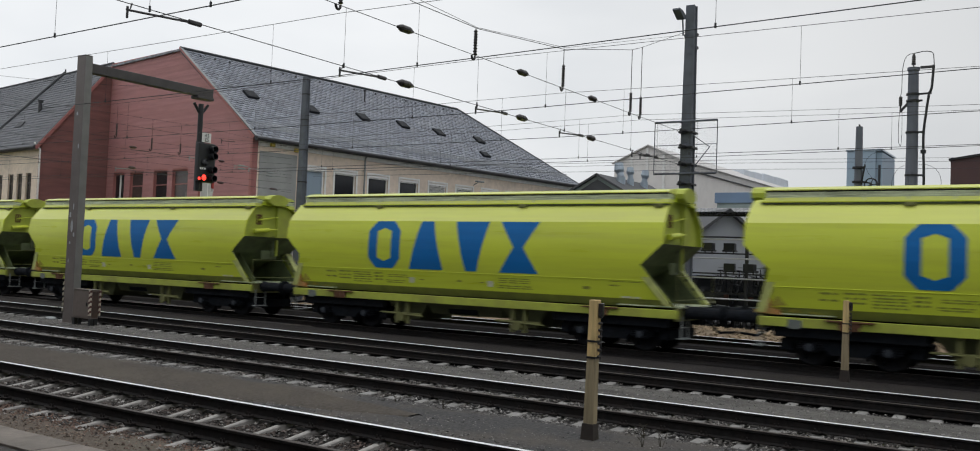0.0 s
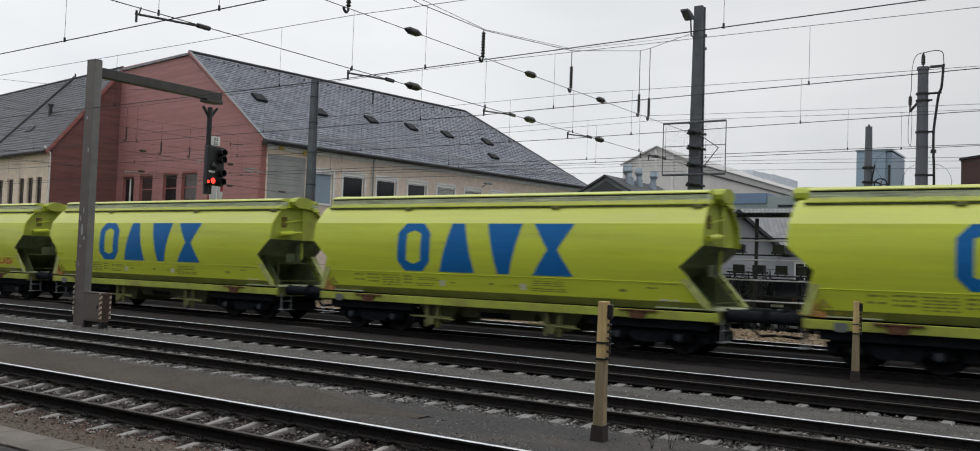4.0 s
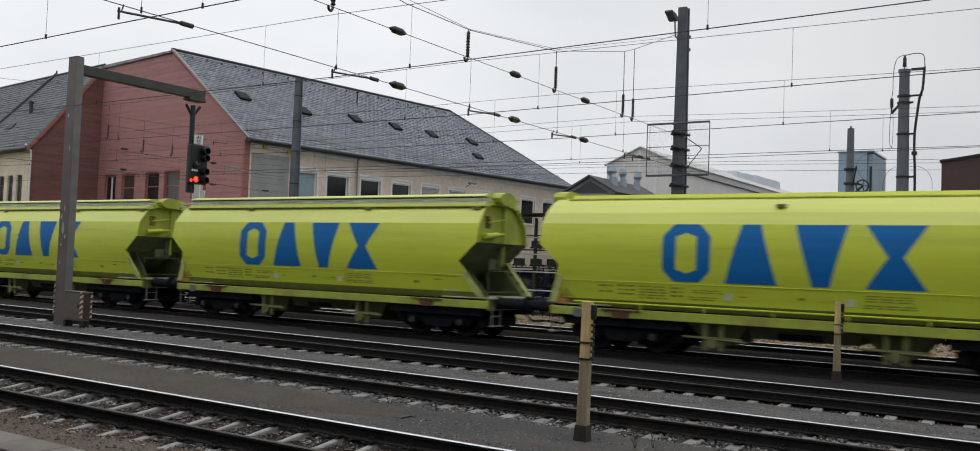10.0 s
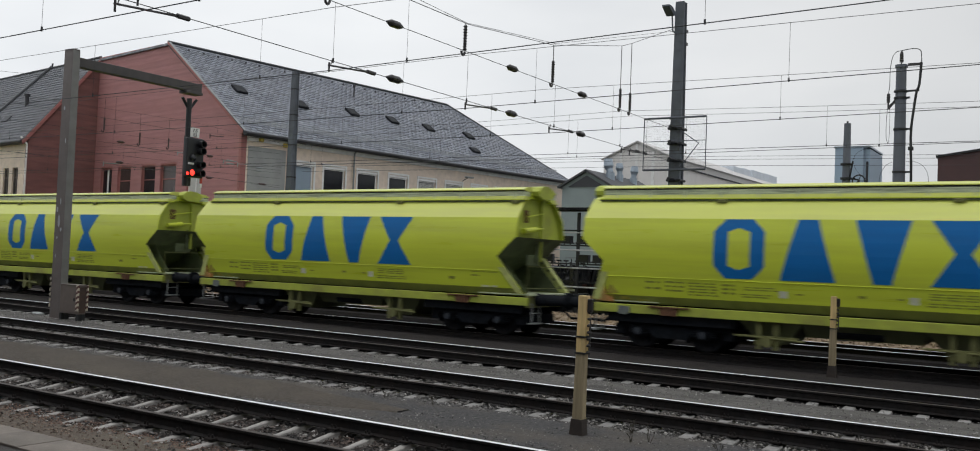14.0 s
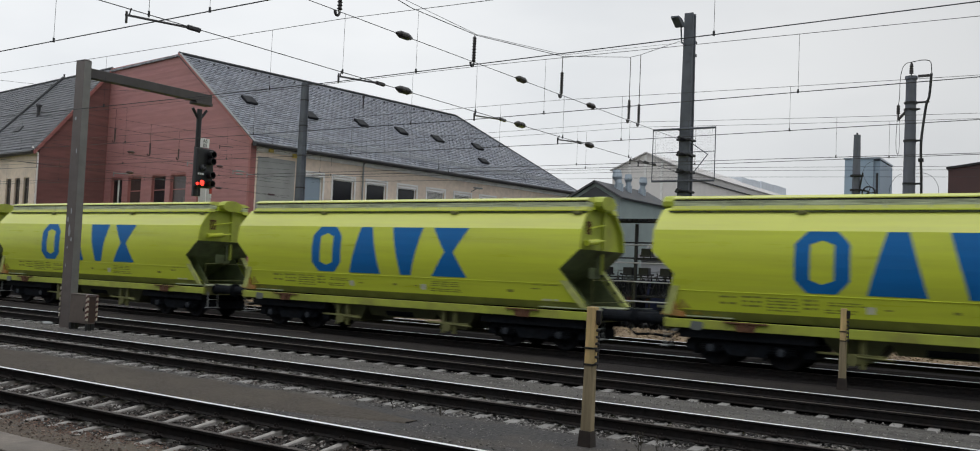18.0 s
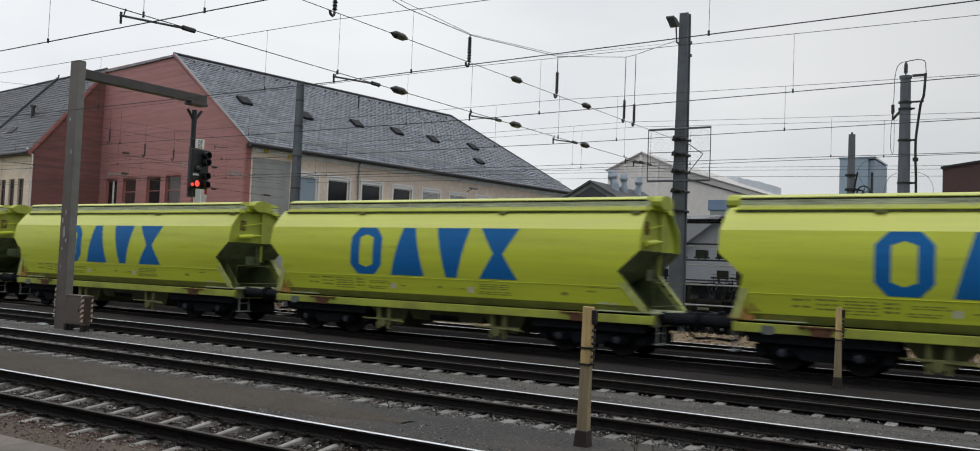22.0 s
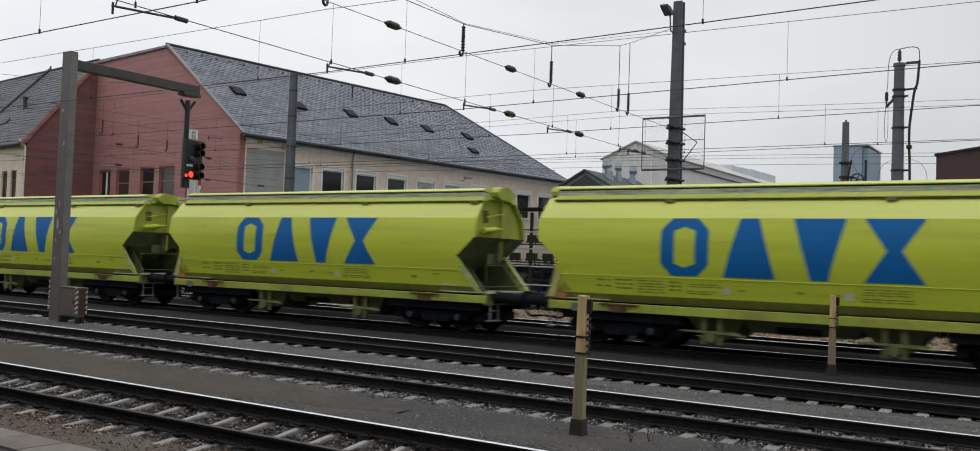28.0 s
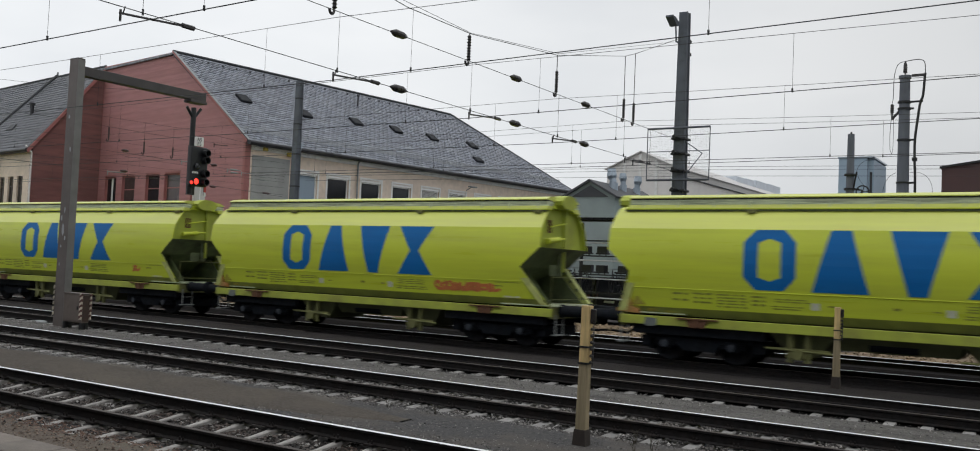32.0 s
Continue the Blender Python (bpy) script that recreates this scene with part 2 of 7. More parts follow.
M_SLEEVE = material("dark_blue_grey_steel", (0.040, 0.048, 0.062), 0.6, 0.2, 0.25, 3, None, 0, 1, 0.1, 40)
M_LITFACE = material("lit_grey_post_face", (0.20, 0.198, 0.19), 0.55, 0.2, 0.15, 3, (0.12, 0.11, 0.10), 0.5, 0.9, 0.1, 40)
M_GANTRY = material("grey_painted_steel", (0.150, 0.130, 0.122), 0.55, 0.2, 0.15, 3, (0.085, 0.07, 0.062), 0.55, 0.9, 0.1, 40)
M_BLACK = material("black_paint", (0.012, 0.013, 0.015), 0.45, 0, 0.2, 6, None, 0, 1, 0.05, 40)
M_WIRE = material("copper_wire_dark", (0.05, 0.052, 0.055), 0.6, 0.4, 0.2, 6, None, 0, 1, 0, 40)
M_INSUL = material("dark_insulator", (0.03, 0.027, 0.028), 0.3, 0, 0.2, 10, None, 0, 1, 0, 40)
M_RUSTINSUL = material("red_brown_insulator", (0.060, 0.026, 0.026), 0.4, 0, 0.2, 10, None, 0, 1, 0, 40)
M_TRIMWHITE = material("clean_white_trim", (0.86, 0.85, 0.83), 0.55, 0, 0.06, 5, (0.6, 0.57, 0.53), 0.3, 1.5, 0.08, 40)
M_WHITE = material("white_paint", (0.80, 0.80, 0.78), 0.6, 0, 0.08, 5, (0.45, 0.43, 0.4), 0.4, 1.5, 0.1, 40)
M_RED = material("red_paint", (0.45, 0.05, 0.04), 0.55, 0, 0.15, 6, None, 0, 1, 0.05, 40)
M_BOX = material("brown_grey_cabinet", (0.14, 0.115, 0.10), 0.6, 0.1, 0.15, 5, (0.09, 0.07, 0.06), 0.5, 2, 0.1, 50)
M_SHADEPANEL = material("shade_dark_panel", (0.055, 0.036, 0.028), 0.8, 0, 0.25, 6, (0.09, 0.05, 0.035), 0.5, 4.0, 0.15, 40)
M_POST = material("yellowed_wooden_post", (0.60, 0.44, 0.20), 0.8, 0, 0.36, 16, (0.22, 0.15, 0.08), 0.85, 3.0, 0.4, 50, stretch=(1, 1, 0.10))
M_POSTLOW = material("weathered_brown_post", (0.33, 0.27, 0.165), 0.85, 0, 0.38, 16, (0.10, 0.08, 0.055), 0.7, 2.2, 0.25, 50, stretch=(1, 1, 0.10))
M_POSTFOOT = material("tarred_post_foot", (0.036, 0.028, 0.024), 0.85, 0, 0.3, 10, None, 0, 1, 0.3, 40)
M_LIME = material("lime_green_wagon_paint", (0.60, 0.685, 0.058), 0.30, 0, 0.07, 2.2, (0.40, 0.43, 0.06), 0.45, 1.4, 0.04, 20, stretch=(0.10, 1, 1.6), spec=0.42)
# paler lime: the sky's sheen on the roof shoulder is set in the colour
M_LIME_PALE = material("sky_paled_lime_roof_paint", (0.60, 0.65, 0.125), 0.34, 0, 0.08, 2.2, (0.52, 0.54, 0.17), 0.6, 1.4, 0.04, 20, stretch=(0.10, 1, 1.6))
M_LIME_DULL = material("dull_lime_paint", (0.40, 0.46, 0.058), 0.6, 0, 0.12, 2.0, (0.20, 0.17, 0.06), 0.6, 1.2, 0.08, 30)
M_BLUE = material("blue_marking_paint", (0.001, 0.142, 0.43), 0.6, 0, 0.10, 2.0, (0.01, 0.12, 0.33), 0.5, 1.5, 0.03, 30, stretch=(0.2, 1, 1.5), spec=0.3)
M_MARK = material("faded_dark_stencil", (0.25, 0.28, 0.045), 0.6, 0, 0.2, 8, None, 0, 1, 0, 30)
M_MARKW = material("white_stencil_panel", (0.62, 0.64, 0.5), 0.6, 0, 0.1, 8, None, 0, 1, 0, 30)
M_GRATE = material("galvanised_walkway", (0.58, 0.64, 0.43), 0.5, 0.1, 0.4, 9, (0.16, 0.18, 0.14), 0.8, 4.0, 0.1, 60, stretch=(0.22, 1, 5))
M_ENDBRACKET = material("pale_lime_end_bracket", (0.44, 0.48, 0.15), 0.6, 0, 0.2, 4, (0.22, 0.23, 0.08), 0.6, 3.0, 0.1, 30)
M_BOGIE = material("grimy_black_bogie", (0.015, 0.018, 0.023), 0.8, 0.0, 0.4, 8, (0.024, 0.023, 0.023), 0.5, 3, 0.2, 40, spec=0.08)
M_WHEEL = material("dark_wheel_steel", (0.016, 0.017, 0.020), 0.75, 0.0, 0.3, 9, (0.022, 0.017, 0.014), 0.5, 4, 0.1, 40, spec=0.08)
M_RUST = material("rust_brown_primer", (0.15, 0.07, 0.035), 0.8, 0.1, 0.3, 6, (0.12, 0.06, 0.04), 0.5, 2, 0.2, 40)
M_GREYP = material("light_grey_panel", (0.26, 0.28, 0.28), 0.6, 0.1, 0.12, 5, None, 0, 1, 0.05, 40)
M_REDBOARD = material("red_clapboard", (0.41, 0.199, 0.199), 0.75, 0, 0.14, 2.2, (0.40, 0.17, 0.16), 0.5, 0.35, 0.1, 30, each=0.07, stretch=(0.3, 0.3, 3))
M_REDBOARD_SHADE = material("shade_toned_red_boards", (0.215, 0.098, 0.092), 0.8, 0, 0.18, 2.2, (0.14, 0.068, 0.062), 0.75, 0.5, 0.12, 30, each=0.08, stretch=(0.4, 0.4, 2))
M_REDTRIM = material("red_trim", (0.36, 0.145, 0.135), 0.65, 0, 0.12, 3, None, 0, 1, 0.1, 30)
M_PLASTER = material("beige_plaster", (0.82, 0.69, 0.575), 0.9, 0, 0.12, 3.5, (0.55, 0.47, 0.40), 0.6, 0.5, 0.2, 60)
M_PANELGREY = material("grey_green_panel", (0.36, 0.37, 0.36), 0.85, 0, 0.1, 1.5, (0.2, 0.2, 0.19), 0.5, 0.5, 0.15, 50)
M_SLATE = slate_material("grey_slates", (0.170, 0.183, 0.207), 0.22, 0.29, 0.20, 0)
M_SLATE_ONE = material("single_slate", (0.188, 0.206, 0.243), 0.5, 0, 0.2, 3, (0.28, 0.295, 0.325), 0.7, 0.55, 0.15, 20, each=0.24)
M_SLATE_SHADE = material("shade_dark_slate", (0.105, 0.112, 0.128), 0.55, 0, 0.2, 3, (0.16, 0.165, 0.175), 0.5, 0.5, 0.15, 20, each=0.13)
M_STRIPE = material("cream_stripe", (0.55, 0.50, 0.40), 0.6, 0, 0.1, 8, (0.3, 0.25, 0.2), 0.5, 3, 0.1, 40)
M_STRIPERED = material("faded_dark_red_stripe", (0.10, 0.042, 0.036), 0.6, 0, 0.2, 8, None, 0, 1, 0.1, 40)
M_SLATEDARK = material("dark_lead_flashing", (0.05, 0.053, 0.06), 0.6, 0.1, 0.2, 3, None, 0, 1, 0.1, 30)
M_GUTTER = material("dark_gutter", (0.045, 0.045, 0.05), 0.5, 0.3, 0.2, 3, None, 0, 1, 0.05, 30)
M_GLASS = material("dark_window_glass", (0.018, 0.02, 0.024), 0.08, 0, 0.3, 0.8, None, 0, 1, 0, 30, spec=0.5)
M_BROWNGLASS = material("brown_window_glass", (0.075, 0.055, 0.052), 0.25, 0, 0.3, 1.2, (0.03, 0.025, 0.025), 0.6, 1.5, 0, 30)
M_ROOFGLASS = material("dirty_roof_glass", (0.022, 0.024, 0.028), 0.6, 0, 0.3, 2, None, 0, 1, 0, 30, spec=0.12)
M_BLIND = material("pale_blind", (0.5, 0.5, 0.48), 0.7, 0, 0.06, 3, None, 0, 1, 0.05, 30)
M_BLUECLAD = material("pale_blue_cladding", (0.30, 0.38, 0.46), 0.6, 0.1, 0.06, 1.0, (0.24, 0.31, 0.39), 0.5, 0.2, 0.08, 20, stretch=(1, 1, 0.15))
M_PALEUNIT = material("pale_roof_unit_sheet", (0.62, 0.67, 0.73), 0.6, 0.1, 0.06, 1.0, (0.5, 0.55, 0.6), 0.5, 0.3, 0.05, 20)
M_BLUEBAND = material("blue_fascia", (0.17, 0.25, 0.37), 0.6, 0, 0.08, 1.0, None, 0, 1, 0.05, 20)
M_TEAL = material("grey_teal_wall", (0.30, 0.36, 0.35), 0.75, 0, 0.08, 1.0, (0.24, 0.29, 0.29), 0.5, 0.3, 0.1, 20)
M_HALLWALL = material("beige_hall_wall", (0.72, 0.70, 0.675), 0.85, 0, 0.07, 0.8, (0.66, 0.63, 0.60), 0.5, 0.2, 0.1, 20)
M_HALLROOF = material("pale_grey_sheet_roof", (0.55, 0.54, 0.53), 0.7, 0.1, 0.08, 0.6, (0.47, 0.46, 0.45), 0.6, 0.15, 0.1, 10, stretch=(1, 0.2, 1))
M_DARKROOF = material("dark_roof_sheet", (0.06, 0.064, 0.07), 0.7, 0, 0.15, 1.2, (0.1, 0.1, 0.105), 0.5, 0.4, 0.1, 20)
M_VENT = material("zinc_vent", (0.36, 0.42, 0.48), 0.4, 0.6, 0.1, 3, None, 0, 1, 0.05, 30)
M_BROWNWALL = material("dark_red_brown_cladding", (0.085, 0.045, 0.043), 0.75, 0, 0.1, 1.0, (0.065, 0.04, 0.04), 0.5, 0.3, 0.1, 20)
M_TILEROOF = slate_material("pale_grey_tiles", (0.23, 0.235, 0.24), 0.22, 0.24, 0.30, 0, 0.16)
M_HOUSEWALL = material("white_house_wall", (0.40, 0.42, 0.45), 0.85, 0, 0.06, 1.2, None, 0, 1, 0.1, 30)
M_CARBLUE = material("dark_blue_car_paint", (0.02, 0.03, 0.10), 0.3, 0.2, 0.1, 2, None, 0, 1, 0, 30)
M_CARBLACK = material("black_car_paint", (0.015, 0.016, 0.018), 0.3, 0.2, 0.1, 2, None, 0, 1, 0, 30)
M_RAILWHITE = material("white_tube_rail", (0.55, 0.56, 0.56), 0.5, 0, 0.1, 5, None, 0, 1, 0, 30)
M_RUBBER = material("black_rubber", (0.018, 0.018, 0.019), 0.8, 0, 0.2, 8, None, 0, 1, 0.05, 40)
M_SIGNALRED = glow("red_signal_light", (1.0, 0.035, 0.022), 2.6)
M_LENS = material("unlit_lens", (0.02, 0.022, 0.024), 0.2, 0, 0.1, 8, None, 0, 1, 0, 30)
M_TWIG = material("dry_weed", (0.055, 0.048, 0.034), 0.9, 0, 0.3, 9, None, 0, 1, 0, 30)


# ---- mesh helpers ----
def box(bm, x0, x1, y0, y1, z0, z1, mat=0, bevel=0.0):
    v = [bm.verts.new(p) for p in ((x0, y0, z0), (x1, y0, z0), (x1, y1, z0), (x0, y1, z0),
                                   (x0, y0, z1), (x1, y0, z1), (x1, y1, z1), (x0, y1, z1))]
    f = [bm.faces.new([v[i] for i in q]) for q in ((0, 3, 2, 1), (4, 5, 6, 7), (0, 1, 5, 4), (1, 2, 6, 5), (2, 3, 7, 6), (3, 0, 4, 7))]
    for face in f:
        face.material_index = mat
    if bevel:
        edges = {e for face in f for e in face.edges}
        bmesh.ops.bevel(bm, geom=list(edges), offset=bevel, segments=2, affect="EDGES", profile=0.5)
    return v


def prism(bm, poly, axis, a, b, mat=0):
    """A polygon of (u, v) drawn out along an axis from a to b: 'y' takes (x, z), 'x' takes (y, z), 'z' takes (x, y)."""
    def at(u, v, w):
        return {"y": (u, w, v), "x": (w, u, v), "z": (u, v, w)}[axis]
    lo = [bm.verts.new(at(u, v, a)) for u, v in poly]
    hi = [bm.verts.new(at(u, v, b)) for u, v in poly]
    n = len(poly)
    fs = [bm.faces.new([lo[i], lo[(i + 1) % n], hi[(i + 1) % n], hi[i]]) for i in range(n)]
    fs += [bm.faces.new(lo[::-1]), bm.faces.new(hi)]
    for f in fs:
        f.material_index = mat
    bmesh.ops.recalc_face_normals(bm, faces=fs)
    return fs


def rod(bm, p, q, r, seg=8, mat=0, r2=None):
    """A round bar from p to q; r2 is the radius at q."""
    p, q = Vector(p), Vector(q)
    d = q - p
    m = Matrix.Translation((p + q) / 2) @ d.to_track_quat("Z", "Y").to_matrix().to_4x4()
    g = bmesh.ops.create_cone(bm, cap_ends=True, segments=seg, radius1=r, radius2=r if r2 is None else r2, depth=d.length, matrix=m)
    for f in {f for v in g["verts"] for f in v.link_faces}:
        f.material_index = mat
    return g["verts"]


def lathe(bm, profile, seg=16, m=Matrix(), mat=0):
    """Turns (radius, height) pairs about z, then places them by m."""
    rings = []
    for r, z in profile:
        rings.append([bm.verts.new(m @ Vector((r * math.cos(2 * math.pi * i / seg), r * math.sin(2 * math.pi * i / seg), z))) for i in range(seg)])
    for a, b in zip(rings, rings[1:]):
        for i in range(seg):
            f = bm.faces.new([a[i], a[(i + 1) % seg], b[(i + 1) % seg], b[i]])
            f.material_index = mat
    for ring in (rings[0][::-1], rings[-1]):
        bm.faces.new(ring).material_index = mat


def part(name, bm, mats, parent=None, label="", smooth=False):
    """Links a bmesh as one mesh object under a thing or a part."""
    me = bpy.data.meshes.new(name)
    bm.normal_update()
    bm.to_mesh(me)
    bm.free()
    for m in mats if isinstance(mats, (list, tuple)) else [mats]:
        me.materials.append(m)
    if smooth:
        for p in me.polygons:
            p.use_smooth = True
    ob = new(name, me)
    if parent is not None:
        ob.parent = parent
    if label:
        ob["label"] = label
    return ob


def thing(name, m, label, category, group="", kind=""):
    ob = new(name)
    ob.empty_display_size = 0.2
    ob.matrix_world = m
    return tagged(ob, label, category, group, kind)


def share(name, ob, parent, m):
    """Another object on the same mesh."""
    o = new(name, ob.data)
    o.parent = parent
    o.matrix_basis = m
    return o


# ---- ground ----
GROUND = -0.20
bm = bmesh.new()
xs = [-900, -300, -120] + [-80 + 4 * i for i in range(31)] + [80, 300, 900]
ys = [-300, -60, -12] + [-4 + 3 * i for i in range(24)] + [90, 150, 300, 900]
grid = [[bm.verts.new((x, y, GROUND - 0.10 + (0.05 * noise.noise((x * 0.13, y * 0.2, 1.3)) if -90 < x < 50 and -5 < y < 70 else 0))) for y in ys] for x in xs]
for a, b in zip(grid, grid[1:]):
    for i in range(len(ys) - 1):
        bm.faces.new([a[i], b[i], b[i + 1], a[i + 1]])
ground = part("ground", bm, M_ASPHALT, smooth=True)
tagged(ground, "dark worn asphalt and gravel fines of a railway yard", "ground", kind="structure")

# strips of trodden fines between the tracks
for y0, y1, lab in ((4.3, 7.5, "brown-grey gravel strip beside the platform"), (9.85, 12.20, "dark trodden gravel between two tracks"),
                    (14.85, 16.92, "pale trodden gravel strip between tracks"), (19.4, 22.9, "dark gravel strip beside the train's track")):
    bm = bmesh.new()
    n = 150
    prev = None
    for i in range(n + 1):
        x = -80 + 100 * i / n
        row = []
        for j in range(7):
            f = j / 6
            h = (0.05 * min(1, f * 5, (1 - f) * 5 + 0.55) if 9 < y0 < 15 else 0.045 * math.sin(math.pi * f)) + 0.015 * noise.noise((x * 0.8, f * 5 + y0, 0.4))
            e = 0.10 * noise.noise((x * 1.1, y0 + 9 * (f > 0.5), 2.0)) if j in (0, 6) else 0
            row.append(bm.verts.new((x, y0 + (y1 - y0) * f + e, GROUND - (0.07 if y0 > 19 else 0.03) + h)))
        if prev:
            for j in range(6):
                bm.faces.new([prev[j], row[j], row[j + 1], prev[j + 1]])
        prev = row
    tagged(part("pavement", bm, M_DARKFINES if y0 > 19 else M_PALEFINES if y0 > 14 else M_ASPHALT if y0 > 9 else M_BROWNFINES, smooth=True), lab, "gravel path", kind="structure")


# ---- tracks ----
bm = bmesh.new()
prev = None
for i in range(241):
    x = -70 + 61.5 * i / 240
    f = min(1.0, max(0.03, (-8.6 - x) / 3.6))
    mid, half = 11.02, 1.05 * math.sqrt(f)
    row = []
    for j in range(7):
        g = j / 6 * 2 - 1
        y = mid + half * g * (1 + 0.16 * noise.noise((x * 0.9, g, 5.0)) + 0.10 * noise.noise((x * 3.1, g, 8.0)))
        row.append(bm.verts.new((x, y, GROUND + (0.032 if j not in (0, 6) else 0.0) + 0.012 * noise.noise((x * 0.8, y, 0.4)))))
    if prev:
        for j in range(6):
            bm.faces.new([prev[j], row[j], row[j + 1], prev[j + 1]])
    prev = row
tagged(part("pavement", bm, M_BROWNGREY, smooth=True), "brown-grey trodden gravel between two tracks", "gravel path", kind="structure")


def rail_mesh(x0, x1):
    bm = bmesh.new()
    prof = [(-0.075, -0.172), (0.075, -0.172), (0.075, -0.160), (0.012, -0.140), (0.010, -0.045), (0.036, -0.035), (0.036, -0.006),
            (0.021, 0.0), (-0.021, 0.0), (-0.036, -0.006), (-0.036, -0.035), (-0.010, -0.045), (-0.012, -0.140), (-0.075, -0.160)]
    fs = prism(bm, prof, "x", x0, x1)
    for f in fs:
        f.material_index = 1 if f.normal.z > 0.5 and f.calc_center_median().z > -0.01 else 0
    return bm


def stones(name, x0, x1, y0, y1, n, size, z, mat, seed, parent=None, keep=None):
    """Loose stones as one heap: squashed, turned lumps."""
    rng = np.random.default_rng(seed)
    base = np.array([(1, 0, 0), (-1, 0, 0), (0, 1, 0), (0, -1, 0), (0, 0, 1), (0, 0, -1)], float)
    tri = np.array([(0, 2, 4), (2, 1, 4), (1, 3, 4), (3, 0, 4), (2, 0, 5), (1, 2, 5), (3, 1, 5), (0, 3, 5)])
    x, y = rng.uniform(x0, x1, n), rng.uniform(y0, y1, n)
    if keep is not None:
        ok = keep(x, y)
        x, y = x[ok], y[ok]
        n = len(x)
    s = size * rng.uniform(0.5, 1.4, n)
    jit = base[None] * rng.uniform(0.55, 1.2, (n, 6, 3)) + rng.uniform(-0.3, 0.3, (n, 6, 3))
    a = rng.uniform(0, 6.28, n)
    c, d = np.cos(a)[:, None], np.sin(a)[:, None]
    jx, jy, jz = jit[..., 0], jit[..., 1], jit[..., 2] * 0.7
    vx = (jx * c - jy * d) * s[:, None] + x[:, None]
    vy = (jx * d + jy * c) * s[:, None] + y[:, None]
    vz = jz * s[:, None] + (z(y)[:, None] if callable(z) else z) + s[:, None] * rng.uniform(-0.1, 0.5, n)[:, None]
    verts = np.stack([vx, vy, vz], -1).reshape(-1, 3)
    faces = (tri[None] + 6 * np.arange(n)[:, None, None]).reshape(-1, 3)
    me = bpy.data.meshes.new(name)
    me.from_pydata(verts.tolist(), [], faces.tolist())
    me.materials.append(mat)
    ob = new(name, me)
    if parent is not None:
        ob.parent = parent
    ob["kind"] = "stuff"
    return ob


SUNK = -0.11  # the train's track lies a little lower than the others
GRADE = 0.004  # and falls gently towards -x


def grade(x):
    return GRADE * (min(60.0, max(-80.0, x)) + 14.0)


TRACKS = ((7.77, 9.27), (12.69, 14.19), (17.23, 18.73), (23.54, 25.04), (27.75, 29.25))


def sleeper_bm(flat=False):
    """A pressed trough sleeper, dished between the rails, its ends bent down; or a flat concrete one."""
    bm = bmesh.new()
    prev = None
    half = ((0.0, -0.250, 0.040), (0.25, -0.240, 0.042), (0.5, -0.206, 0.047), (0.75, -0.166, 0.054), (0.95, -0.186, 0.054), (1.1, -0.202, 0.055), (1.25, -0.216, 0.052), (1.28, -0.262, 0.044))
    if flat:
        half = ((0.0, -0.205, 0.085), (0.5, -0.195, 0.090), (0.75, -0.176, 0.095), (0.95, -0.192, 0.098), (1.22, -0.202, 0.098), (1.25, -0.24, 0.094))
    for y, z, w in [(-a, b, c) for a, b, c in half[:0:-1]] + list(half):
        row = [bm.verts.new((x, y, h)) for x, h in ((-w - 0.005, -0.31), (-w, z - 0.012), (-w + 0.015, z), (w - 0.015, z), (w, z - 0.012), (w + 0.005, -0.31))]
        if prev:
            for a in range(5):
                bm.faces.new([prev[a], prev[a + 1], row[a + 1], row[a]])
        else:
            bm.faces.new(row)
        prev = row
    bm.faces.new(prev[::-1])
    bmesh.ops.recalc_face_normals(bm, faces=bm.faces[:])
    return bm


def clip_bm():
    bm = bmesh.new()
    box(bm, -0.07, 0.07, -0.05, 0.05, -0.165, -0.135, bevel=0.008)
    rod(bm, (-0.03, 0, -0.14), (-0.03, 0, -0.095), 0.014, 6)
    rod(bm, (0.03, 0, -0.14), (0.03, 0, -0.095), 0.014, 6)
    return bm


